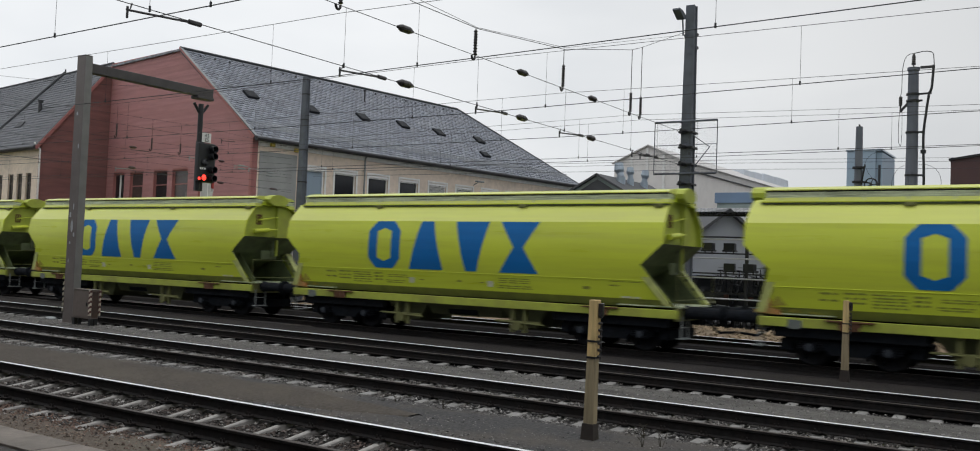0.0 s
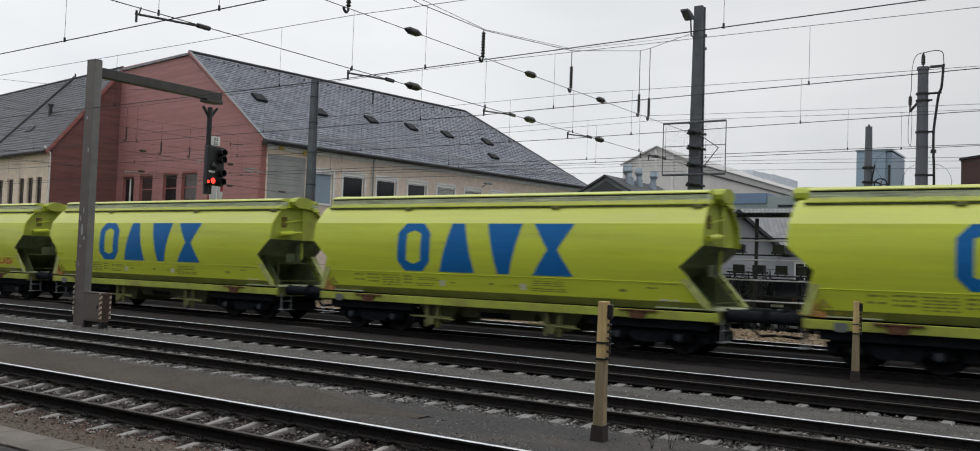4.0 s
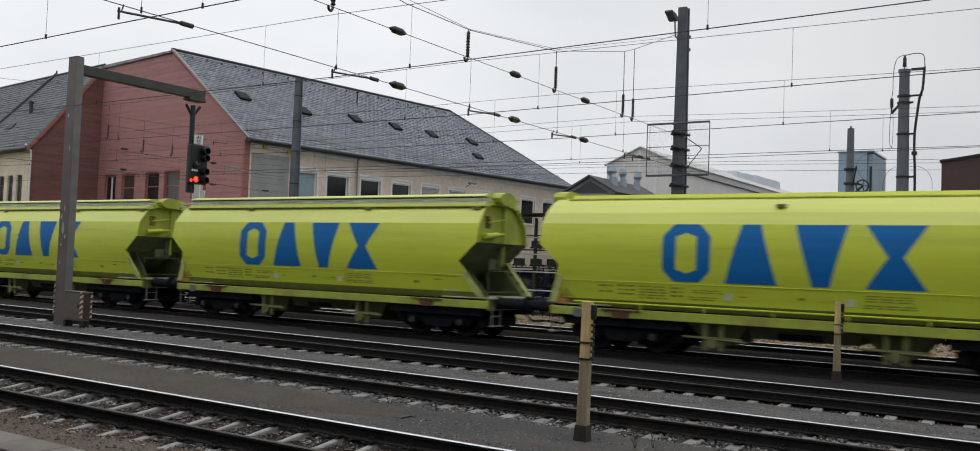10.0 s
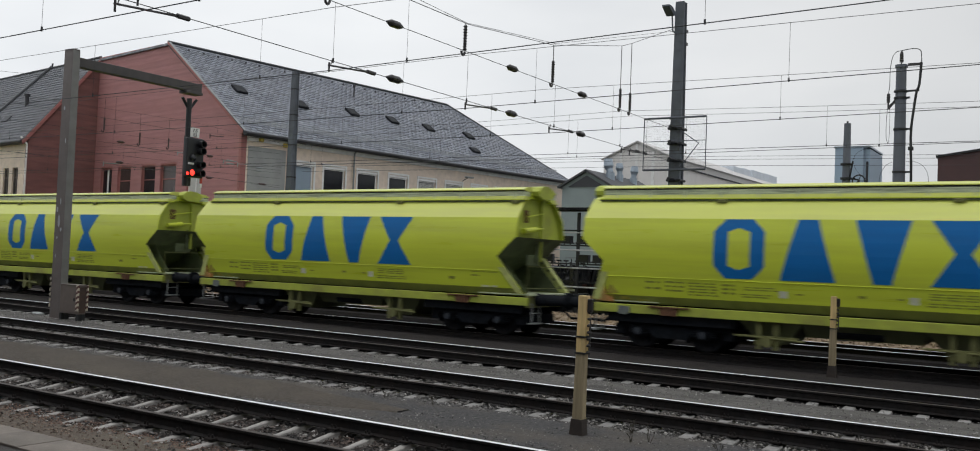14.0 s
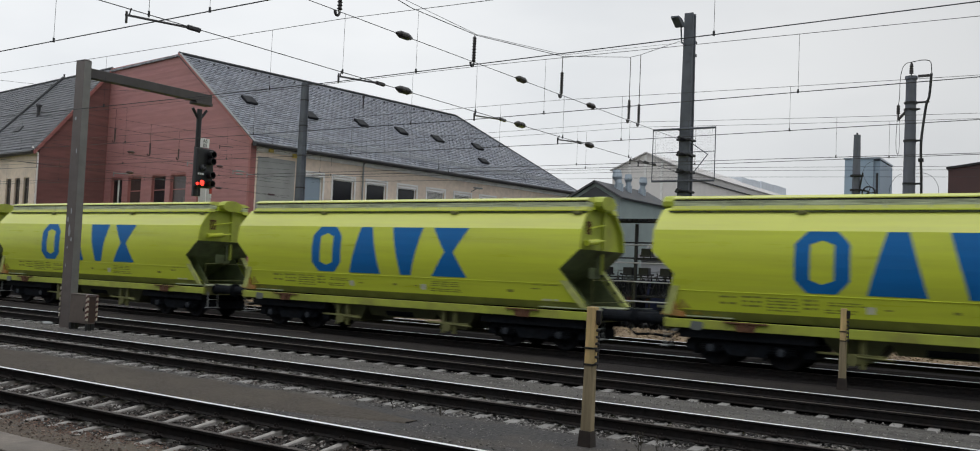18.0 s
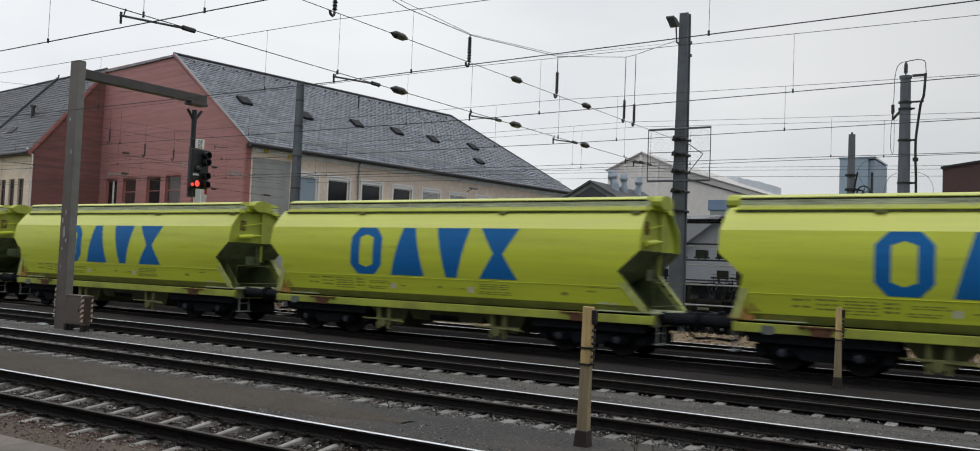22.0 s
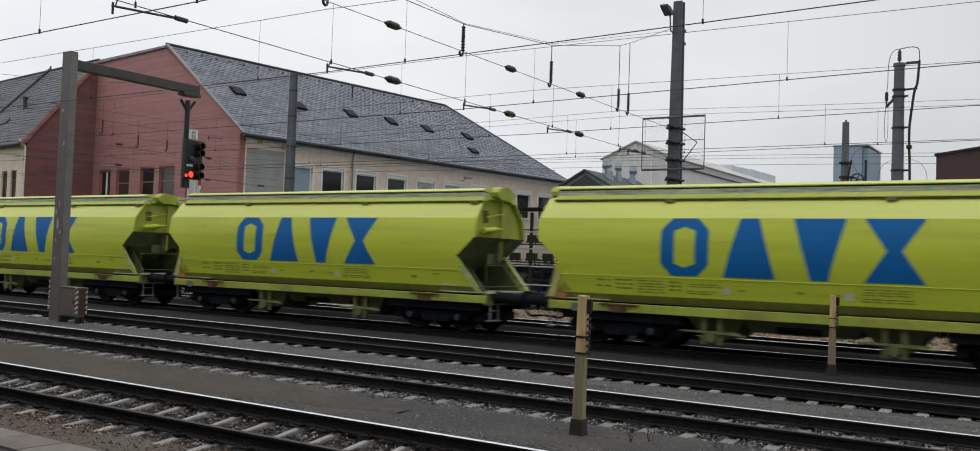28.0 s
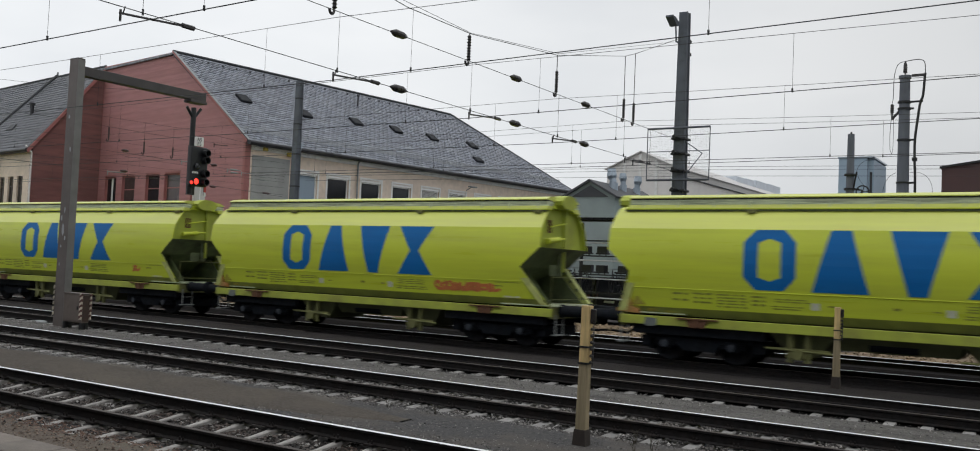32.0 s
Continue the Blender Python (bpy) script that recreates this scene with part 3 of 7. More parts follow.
sleeper_meshes, clip_mesh = {}, None
for i, (yn, yf) in enumerate(TRACKS):
    yc = (yn + yf) / 2
    track = thing("railway_track", pose(0, yc, SUNK + grade(0), 0, -math.degrees(GRADE), 0) if i == 3 else pose(0, yc, 0), ("railway track with polished rail head on pale sleepers in ballast",
                  "railway track with light sleepers between trodden gravel strips", "railway track lying deep in near-black ballast",
                  "track under the passing freight train", "railway track beyond the passing train")[i], "railway track", "tracks of the yard", "structure")
    for y, top in ((yn - yc, M_RAILTOP_DULL if i < 4 else M_RAILTOP), (yf - yc, M_RAILTOP)):
        r = part("rail", rail_mesh(-160, 60), [M_RAIL, top], track)
        r.location = (0, y, 0)
    bm = bmesh.new()
    crest = (-0.268, -0.222, -0.185, -0.15, -0.15)[i]
    edge = (1.3, 1.3, 1.12, 1.45, 1.45)[i]
    if i < 2:
        prof = [(-1.75, -0.34), (1.75, -0.34), (1.45, -0.232), (0.84, -0.226), (0.70, crest), (-0.70, crest), (-0.84, -0.226), (-1.40, -0.232)]
    elif i == 2:
        prof = [(-1.75, -0.34), (1.75, -0.34), (1.5, crest), (-0.72, crest), (-0.80, -0.225), (-1.40, -0.235)]
    else:
        prof = [(-1.75, -0.34), (1.75, -0.34), (1.5, crest), (-edge, crest)]
    prism(bm, prof, "x", -160, 60)
    part("ballast_bed", bm, M_BALLAST_BED if i < 2 else M_BLACKBALLAST, track)
    step = 0.60
    near = ((-17, 4), (-30, 4), (-36, 3), None, None)[i]
    rng = random.Random(40 + i)
    rest = bmesh.new()
    x = -70.0
    while x < 20:
        jit = rng.uniform(-0.02, 0.02)
        if near and near[0] < x < near[1]:
            if (i > 0) not in sleeper_meshes:
                s = part("sleeper", sleeper_bm(i > 0), M_SLEEPERBLOCK if i > 0 else M_SLEEPER, track)
                sleeper_meshes[i > 0] = s
                s.matrix_basis = pose(x + jit, rng.uniform(-0.03, 0.03), 0, 0, 0, rng.uniform(-0.8, 0.8))
            else:
                share("sleeper", sleeper_meshes[i > 0], track, pose(x + jit, rng.uniform(-0.03, 0.03), rng.uniform(-0.012, 0), 0, 0, rng.uniform(-0.8, 0.8)))
            if i < 2:
                for y in (yn - yc, yf - yc):
                    for o in (-0.125, 0.125):
                        if clip_mesh is None:
                            clip_mesh = part("rail_clip", clip_bm(), M_RAIL, track)
                            clip_mesh.matrix_basis = pose(x + jit, y + o, 0)
                        else:
                            share("rail_clip", clip_mesh, track, pose(x + jit, y + o, 0))
        else:
            box(rest, x - 0.085, x + 0.085, -1.28, 1.28, -0.30, -0.172)
        x += step
    tagged(part("far_sleepers", rest, M_SLEEPER, track), kind="stuff")
    if i < 3:
        x0, x1, n, size = ((-18, 3, 34000, 0.025), (-32, 3, 40000, 0.023), (-40, 3, 15000, 0.026))[i]
        stones("ballast_stones", x0, x1, -1.75, 1.75, n, size, (lambda b: np.where(np.abs(b) > 0.80, -0.226, -0.268 + 0.05 * b * b)) if i < 1 else (lambda b: np.where(np.abs(b) > 0.80, -0.216, -0.212)) if i < 2 else (lambda b: np.where(b < -0.78, -0.226, -0.185)), M_BALLAST if i else M_BALLAST_DARK, 5 + i, track,
               keep=lambda a, b, yn=yn, yc=yc: (np.abs(np.abs(b) - 0.75) > 0.07) & ((np.abs(np.mod(a + 70.3, 0.6) - 0.3) > (0.128 if yn > 10 else 0.085)) | (np.abs(b) > 1.25)) & ((b > -1.42) | (yn < 10)) & (np.random.default_rng(3).uniform(0, 1, len(a)) < np.where((b < -0.95) & (yn < 10), 0.3, np.where(np.abs(b) > 1.45, 0.6, 1))))
    if i < 2:
        x0, x1, n, size = ((-18, 3, 3600, 0.024), (-32, 3, 15000, 0.022))[i]
        stones("pale_stones", x0, x1, -1.55, 1.55, n, size, (lambda b: np.where(np.abs(b) > 0.80, -0.212, -0.250 + 0.05 * b * b)) if i < 1 else (lambda b: np.where(np.abs(b) > 0.80, -0.204, -0.198)), M_PALESTONES, 25 + i, track,
               keep=lambda a, b: (np.abs(np.abs(b) - 0.75) > 0.07) & (np.abs(np.mod(a + 70.3, 0.6) - 0.3) > 0.10))
stones("rust_stones", -18, 3, 6.85, 7.62, 9000, 0.016, -0.222, M_RUSTSTONES, 34)["label"] = "rust-brown chippings beside the nearest rail"
stones("loose_stones", -22, 3, 4.6, 7.0, 11000, 0.017, GROUND + 0.0, M_BROWNSTONES, 31)["label"] = "scattered small stones on gravel"
stones("loose_stones", -22, 3, 9.8, 12.1, 15000, 0.0145, GROUND + 0.01, M_STONES, 32)["label"] = "scattered small stones between tracks"
stones("loose_stones", -34, 3, 14.9, 16.9, 3500, 0.012, GROUND + 0.03, M_STONES, 35)["label"] = "scattered small stones on pale gravel"
stones("loose_stones", -34, 3, 14.85, 16.9, 1300, 0.019, GROUND + 0.03, M_PALESTONES, 36)["label"] = "pale loose stones beside a track"
stones("brown_gravel", -40, 6, 29.9, 33.2, 9000, 0.055, lambda b: np.clip(-0.10 + (b - 30.4) * 0.26, -0.2, 0.07), M_BROWN, 33)["label"] = "brown gravel bank beyond the tracks"
bm = bmesh.new()
prism(bm, [(29.9, -0.32), (33.6, -0.32), (33.0, 0.05), (31.2, 0.08), (30.5, -0.08)], "x", -60, 30)
tagged(part("gravel_bank", bm, M_BROWN), "low bank of brown gravel", "gravel", kind="structure")

# unseen wall and slab added behind the camera: close the place, dim sky light
bm = bmesh.new()
box(bm, -90, 60, -9.5, -9.0, -0.32, 12.0)
tagged(part("wall_station", bm, M_PANELGREY), "unseen plain wall added behind the camera to block sky light", "wall", kind="structure")
bm = bmesh.new()
box(bm, -70, 45, -9.0, 2.2, 4.45, 4.75)
tagged(part("ceiling_canopy", bm, M_CONCRETE), "unseen flat slab added over the camera to block sky light", "canopy", kind="structure")

# platform edge under the camera
platform = thing("platform", pose(0, 0, 0), "low platform of pale concrete slabs", "platform", kind="structure")
bm = bmesh.new()
prism(bm, [(-3.5, -0.34), (6.45, -0.34), (6.45, -0.17), (-3.5, -0.02)], "x", -60, 40)
part("platform_body", bm, M_ASPHALT, platform)
rng = random.Random(9)
slab_ref = None
for r, (y0, y1) in enumerate(((5.86, 6.45),)):
    for i in range(38):
        x = -26 + i * 0.75 + 0.3 * (r % 2)
        m = pose(x, (y0 + y1) / 2, -0.168 + rng.uniform(-0.004, 0.006) + (6.45 - y1) * 0.015, rng.uniform(-0.4, 0.4), rng.uniform(-0.3, 0.3), 0)
        if slab_ref is None:
            bm = bmesh.new()
            box(bm, -0.37, 0.37, -0.29, 0.29, -0.05, 0.03, bevel=0.008)
            slab_ref = part("slab", bm, M_PLATFORM, platform)
            slab_ref.matrix_basis = m
        else:
            share("slab", slab_ref, platform, m)


# ---- the freight train ----
TRAIN_Y = 24.29
PITCH = 16.06
SIDE = ((4.00, 0.62), (3.93, 0.90), (3.80, 1.035), (3.58, 1.215), (3.37, 1.375), (3.10, 1.432), (2.80, 1.473), (2.50, 1.487), (2.22, 1.474), (1.80, 1.415), (1.30, 1.312), (1.09, 1.18))
SIDE_ROUND = ((4.16, 0.30), (4.08, 0.62), (3.92, 0.90), (3.68, 1.17), (3.37, 1.37), (3.10, 1.44), (2.80, 1.478), (2.50, 1.487), (2.22, 1.474), (1.80, 1.415), (1.30, 1.312), (1.09, 1.18))


def half_width(z, prof=SIDE):
    for (za, ya), (zb, yb) in zip(prof, prof[1:]):
        if zb <= z <= za:
            return yb + (ya - yb) * (z - zb) / (za - zb)
    return prof[0][1] if z > prof[0][0] else prof[-1][1]


def end_right(z):
    return 6.52 if z >= 2.80 else 5.89 + 0.63 * (z - 2.22) / 0.58 if z >= 2.22 else 5.89 + 0.92 * (2.22 - z) / 1.07


def end_left(z):
    return -7.38 if z >= 2.80 else -6.74 - 0.64 * (z - 2.22) / 0.58 if z >= 2.22 else -6.74 - 0.29 * (2.22 - z) / 1.07


def wagon_body(prof):
    bm = bmesh.new()
    sides = []
    for s in (-1, 1):
        rows = []
        for z, y in prof:
            a, b = end_left(z), end_right(z)
            if z > 3.4:
                cut = 0.10 * (z - 3.4)
                a, b = a + cut, b - cut
            rows.append([bm.verts.new((a + (b - a) * i / 8, s * y, z)) for i in range(9)])
        for p, q in zip(rows, rows[1:]):
            for i in range(8):
                # olive index 2 paints shade onto the lowest, down-facing slope
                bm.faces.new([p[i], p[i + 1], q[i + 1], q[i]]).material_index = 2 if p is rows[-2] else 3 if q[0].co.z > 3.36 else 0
        sides.append(rows)
    n = len(prof)
    for i in range(8):
        bm.faces.new([sides[0][0][i], sides[0][0][i + 1], sides[1][0][i + 1], sides[1][0][i]])
        bm.faces.new([sides[0][-1][i], sides[0][-1][i + 1], sides[1][-1][i + 1], sides[1][-1][i]])
    k = [i for i, (z, y) in enumerate(prof) if z == 2.80][0]
    for e in (0, 8):
        ring = [sides[0][i][e] for i in range(k + 1)] + [sides[1][i][e] for i in range(k, -1, -1)]
        # the end wall stands back inside the edge of the shell
        d = 1 if e else -1
        rim = [bm.verts.new((v.co.x, v.co.y * 0.975, v.co.z - (0.03 if v.co.z > 2.9 else 0.0))) for v in ring]
        back = [bm.verts.new((v.co.x - 0.14 * d, v.co.y, v.co.z)) for v in rim]
        # duller lime on the end wall and rim puts their shade in the colour
        for p, q in ((ring, rim), (rim, back)):
            for i in range(len(ring)):
                i2 = (i + 1) % len(ring)
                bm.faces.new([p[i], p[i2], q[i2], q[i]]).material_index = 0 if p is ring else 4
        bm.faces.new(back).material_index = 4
        # dark green paints shade onto the down-facing slopes of the end
        a, b = sides[0][k][e], sides[1][k][e]
        c, d = sides[0][k + 2][e], sides[1][k + 2][e]
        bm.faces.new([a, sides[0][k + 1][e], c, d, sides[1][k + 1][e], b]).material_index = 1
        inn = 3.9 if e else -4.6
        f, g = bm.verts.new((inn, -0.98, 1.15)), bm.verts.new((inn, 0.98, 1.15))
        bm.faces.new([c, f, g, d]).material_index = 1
    bmesh.ops.recalc_face_normals(bm, faces=bm.faces[:])
    return bm


def on_side(bm, outline, z0, z1, prof, lift=0.008, steps=14):
    """A flat marking on the curved near side: outline(f) gives the x spans at height fraction f."""
    for i in range(steps):
        fa, fb = i / steps, (i + 1) / steps
        za, zb = z0 + (z1 - z0) * fa, z0 + (z1 - z0) * fb
        for (a0, a1), (b0, b1) in zip(outline(fa + 1e-4), outline(fb - 1e-4)):
            pts = [(a0, za), (a1, za), (b1, zb), (b0, zb)]
            lo = [bm.verts.new((x, -half_width(z, prof) - lift, z)) for x, z in pts]
            hi = [bm.verts.new((x, -half_width(z, prof) + 0.01, z)) for x, z in pts]
            bm.faces.new(lo)
            for j in range(4):
                bm.faces.new([lo[j], lo[(j + 1) % 4], hi[(j + 1) % 4], hi[j]])
    bmesh.ops.remove_doubles(bm, verts=bm.verts[:], dist=0.012)


def ring_shape(f):
    c, w, t = 0.30, 1.29, 0.36
    cut = c * max(0, 1 - f / 0.2) if f < 0.2 else c * max(0, (f - 0.8) / 0.2)
    a, b = -3.65 + cut, -3.65 + w - cut
    if f < 0.19 or f > 0.81:
        return [(a, (a + b) / 2), ((a + b) / 2, b)]
    return [(a, a + t), (b - t, b)]


def trapezoid_shape(f):
    a, b, m = -1.98 + 0.42 * f, -0.67 - 0.42 * f, -1.325
    return [(a, m), (m, b)]


def wedge_shape(f):
    m, w = 0.37, 0.20 + 0.41 * f
    return [(m - w, m), (m, m + w)]


def hourglass_shape(f):
    m = 2.05
    w = 0.16 + 0.50 * abs(2 * f - 1)
    return [(m - w, m), (m, m + w)]


def bogie_frame_bm():
    bm = bmesh.new()
    prof = [(-1.22, 0.62), (-1.22, 0.74), (-0.72, 0.80), (-0.45, 0.62), (0.45, 0.62), (0.72, 0.80), (1.22, 0.74), (1.22, 0.62),
            (0.66, 0.56), (0.46, 0.30), (-0.46, 0.30), (-0.66, 0.56)]
    for s in (-1, 1):
        prism(bm, prof, "y", s * 1.0 - 0.06, s * 1.0 + 0.06)
        for x in (-0.9, 0.9):
            box(bm, x - 0.16, x + 0.16, s * 1.0 - 0.11, s * 1.0 + 0.11, 0.34, 0.60, bevel=0.02)
            for o in (-0.24, 0.24):
                for k in range(4):
                    rod(bm, (x + o, s * 1.0, 0.40 + 0.055 * k), (x + o, s * 1.0, 0.43 + 0.055 * k), 0.085, 10)
            rod(bm, (x, s * 1.10, 0.46), (x, s * 1.19, 0.46), 0.12, 12)
    box(bm, -0.22, 0.22, -1.0, 1.0, 0.50, 0.72, bevel=0.02)
    for x in (-1.52, 1.52):
        box(bm, x - 0.14, x + 0.14, -0.95, 0.95, 0.34, 0.62, bevel=0.02)
        for y in (-0.95, 0.95):
            box(bm, x - 0.05, x + 0.05, y - 0.04, y + 0.04, 0.55, 0.88)
    for x in (-1.2, 1.2):
        rod(bm, (x, -1.0, 0.68), (x, 1.0, 0.68), 0.05, 8)
    for x in (-0.38, 0.38):
        for s in (-1, 1):
            box(bm, x - 0.05, x + 0.05, s * 0.75 - 0.06, s * 0.75 + 0.06, 0.20, 0.66)
            box(bm, x * 3.75 - 0.06, x * 3.75 + 0.06, s * 0.75 - 0.06, s * 0.75 + 0.06, 0.26, 0.80)
            box(bm, x * 3.55 - 0.10, x * 3.55 + 0.10, s * 1.0 - 0.03, s * 1.0 + 0.03, 0.55, 0.88)
    return bm


def wheelset_bm():
    bm = bmesh.new()
    turn = pose(0, 0, 0, -90, 0, 0)
    for s in (-1, 1):
        off = Matrix.Translation((0, s * 0.75, 0)) @ (turn if s > 0 else pose(0, 0, 0, 90, 0, 0))
        lathe(bm, [(0.10, -0.07), (0.42, -0.065), (0.49, -0.065), (0.49, -0.035), (0.46, -0.025), (0.455, 0.065), (0.43, 0.07), (0.38, 0.03),
                   (0.20, 0.01), (0.13, 0.07), (0.10, 0.08)], 24, off)
        for a in range(3):
            q = off @ pose(0.30 * math.cos(2.1 * a), 0.30 * math.sin(2.1 * a), 0.03)
            rod(bm, q @ Vector((0, 0, -0.01)), q @ Vector((0, 0, 0.012)), 0.045, 8, 1)
    rod(bm, (0, -1.02, 0), (0, 1.02, 0), 0.085, 12)
    return bm


def bars(bm, rows, prof):
    """Stencilled lines: (x, length, z, height) as thin bars on the near side."""
    for x, w, z, h in rows:
        on_side(bm, lambda f, x=x, w=w: [(x, x + w)], z, z + h, prof, 0.006, 1)


def hopper_wagon(round_roof=False):
    prof = SIDE_ROUND if round_roof else SIDE
    w = thing("grain_hopper_wagon", pose(0, TRAIN_Y, 0),
              "older lime-green hopper wagon with smooth rounded roof and blue shapes" if round_roof else
              "lime-green bogie grain hopper wagon with four large blue shapes", "freight wagon", "wagons of the train")
    body = part("body", wagon_body(prof), [M_LIME, M_GRIMESHADE, M_UNDERSLOPE, M_LIME_PALE, M_LIME_DULL], w, smooth=True)
    body.data.set_sharp_from_angle(angle=radians(13))
    # inner sides of the open ends: grime and recess shade both in the colour
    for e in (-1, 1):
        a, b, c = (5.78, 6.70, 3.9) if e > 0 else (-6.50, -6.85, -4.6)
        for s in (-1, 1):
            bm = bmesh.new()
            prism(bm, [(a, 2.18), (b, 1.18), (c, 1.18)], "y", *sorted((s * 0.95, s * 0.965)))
            part("end_lining", bm, M_GRIMESHADE, w, "dark end lining toned as grimy shade")
    # roof
    if round_roof:
        bm = bmesh.new()
        prism(bm, [(-0.34, 4.12), (0.34, 4.12), (0.26, 4.25), (-0.26, 4.25)], "x", -6.95, 6.5)
        part("roof_hatch", bm, M_LIME, w)
        bm = bmesh.new()
        rod(bm, (-6.9, -0.62, 4.10), (6.4, -0.62, 4.10), 0.03, 6)
        part("roof_gutter", bm, M_LIME_DULL, w)
    else:
        bm = bmesh.new()
        prism(bm, [(-0.60, 3.98), (0.60, 3.98), (0.52, 4.12), (0.34, 4.17), (-0.34, 4.17), (-0.52, 4.12)], "x", -7.05, 6.42)
        part("roof_hatch", bm, M_LIME, w)
        for s in (-1, 1):
            bm = bmesh.new()
            box(bm, -7.0, 6.45, *sorted((s * 0.60, s * 0.96)), 4.03, 4.165)
            part("roof_walkway", bm, M_GRATE, w, "galvanised walkway along the roof")
            bm = bmesh.new()
            prism(bm, [(s * 1.00, 4.205), (s * 1.00, 4.228), (s * 0.80, 4.305), (s * 0.50, 4.32), (s * 0.50, 4.165)], "x", -7.02, 6.46)
            part("hatch_edge", bm, M_LIME_PALE, w)
            # black bar stands in for the shade in the gap above the walkway
            bm = bmesh.new()
            box(bm, -7.01, 6.45, *sorted((s * 0.60, s * 0.95)), 4.165, 4.205)
            part("walkway_gap", bm, M_BLACK, w)
            bm = bmesh.new()
            prism(bm, [(s * 0.70, 4.03), (s * 0.965, 4.03), (s * 1.00, 3.935), (s * 0.70, 3.935)], "x", -7.05, 6.47)
            part("walkway_sill", bm, M_LIME_PALE, w)
            bm = bmesh.new()
            box(bm, -7.1, 6.48, *sorted((s * 0.70, s * 1.045)), 3.900, 3.935, bevel=0.008)
            part("roof_lip", bm, M_LIME, w)
            # dark strip drawn as the shadow line under the lip
            bm = bmesh.new()
            box(bm, -7.1, 6.48, s * 1.00 - 0.025, s * 1.00 + 0.025, 3.862, 3.900)
            part("roof_gutter", bm, M_GRIMESHADE, w)
        rib = None
        for i in range(14):
            m = pose(-6.6 + i * 0.98, -0.955, 4.03)
            if rib is None:
                bm = bmesh.new()
                prism(bm, [(0.0, -0.07), (-0.035, -0.07), (-0.02, 0.12), (0.0, 0.12)], "x", -0.02, 0.02)
                rib = part("walkway_rib", bm, M_GRATE, w)
                rib.matrix_basis = m
            else:
                share("walkway_rib", rib, w, m)
    for x in ((-0.7,) if round_roof else (-3.6, 1.9, 6.2)):
        bm = bmesh.new()
        box(bm, x - 0.12, x + 0.12, -1.10, -0.98, 3.80, 3.90, bevel=0.02)
        part("hatch_catch", bm, M_UNDER, w)
    # seam along the lower edge of the upright side
    bm = bmesh.new()
    rod(bm, (-6.6, -half_width(1.80, prof) - 0.004, 1.80), (6.2, -half_width(1.80, prof) - 0.004, 1.80), 0.012, 6)
    part("side_seam", bm, M_LIME, w)
    # end walls
    for e in (-1, 1):
        x = 6.52 if e > 0 else -7.38
        bm = bmesh.new()
        x = x - 0.14 * e
        out = [(-0.44, 4.08), (-0.46, 4.20), (-0.34, 4.32), (-0.12, 4.38), (0.12, 4.38), (0.34, 4.32), (0.46, 4.20), (0.44, 4.08), (0.25, 3.98), (-0.25, 3.98)]
        prism(bm, out, "x", x - 0.12 * e, x + 0.30 * e)
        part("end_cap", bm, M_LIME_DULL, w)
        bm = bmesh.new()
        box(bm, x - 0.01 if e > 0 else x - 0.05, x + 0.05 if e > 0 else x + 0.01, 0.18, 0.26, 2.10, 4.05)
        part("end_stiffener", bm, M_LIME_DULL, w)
        bm = bmesh.new()
        rod(bm, (x + 0.13 * e, -1.00, 2.99), (x + 0.13 * e, -0.30, 3.06), 0.085, 12)
        rod(bm, (x + 0.13 * e, -0.30, 3.06), (x + 0.13 * e, 0.1, 3.10), 0.03, 8)
        rod(bm, (x + 0.10 * e, -0.75, 3.42), (x + 0.10 * e, 0.15, 3.56), 0.02, 6)
        rod(bm, (x, -0.9, 3.04), (x + 0.13 * e, -0.9, 3.04), 0.03, 6)
        rod(bm, (x, 0.0, 3.09), (x + 0.13 * e, 0.0, 3.09), 0.03, 6)
        rod(bm, (x, -0.6, 3.44), (x + 0.10 * e, -0.6, 3.44), 0.015, 6)
        rod(bm, (x, 0.1, 3.55), (x + 0.10 * e, 0.1, 3.55), 0.015, 6)
        part("end_pipe", bm, M_LIME, w)
        bm = bmesh.new()
        for ya, yb, za, zb in ((-0.80, -0.76, 3.25, 3.62), (-0.59, -0.55, 3.25, 3.62), (-0.76, -0.59, 3.58, 3.62), (-0.76, -0.59, 3.25, 3.29), (-0.70, -0.65, 3.29, 3.58)):
            box(bm, *sorted((x - 0.002 * e, x + 0.014 * e)), ya, yb, za, zb)
        part("end_plate", bm, M_RUST, w, "small rust-red framed plate")
        # side brackets from the hopper down to the sill
        top, low = (5.89, 6.80) if e > 0 else (-6.74, -7.03)
        for s in (-1, 1):
            bm = bmesh.new()
            y0, y1 = sorted((s * 1.20, s * 1.43))
            d = -0.21 * e
            prism(bm, [(top, 2.22), (low, 1.16), (low + d, 1.16), (top + d, 2.14)], "y", y0, y0 + 0.03 if s < 0 else y1)
            # dark discs paint the shaded holes of the bracket
            for f in (0.12, 0.36, 0.60, 0.84):
                cx, cz = top + (low - top) * f + 0.02 * e, 2.22 - 1.06 * f
                hx, hy = cx - 0.09 * e, y0 + 0.034 if s < 0 else y0 - 0.004
                lathe(bm, [(0.052, -0.003), (0.052, 0.003)], 10, pose(hx, hy, cz - 0.01, 90, 0, 0), 1)
            part("end_bracket", bm, [M_ENDBRACKET, M_GRIMESHADE], w)
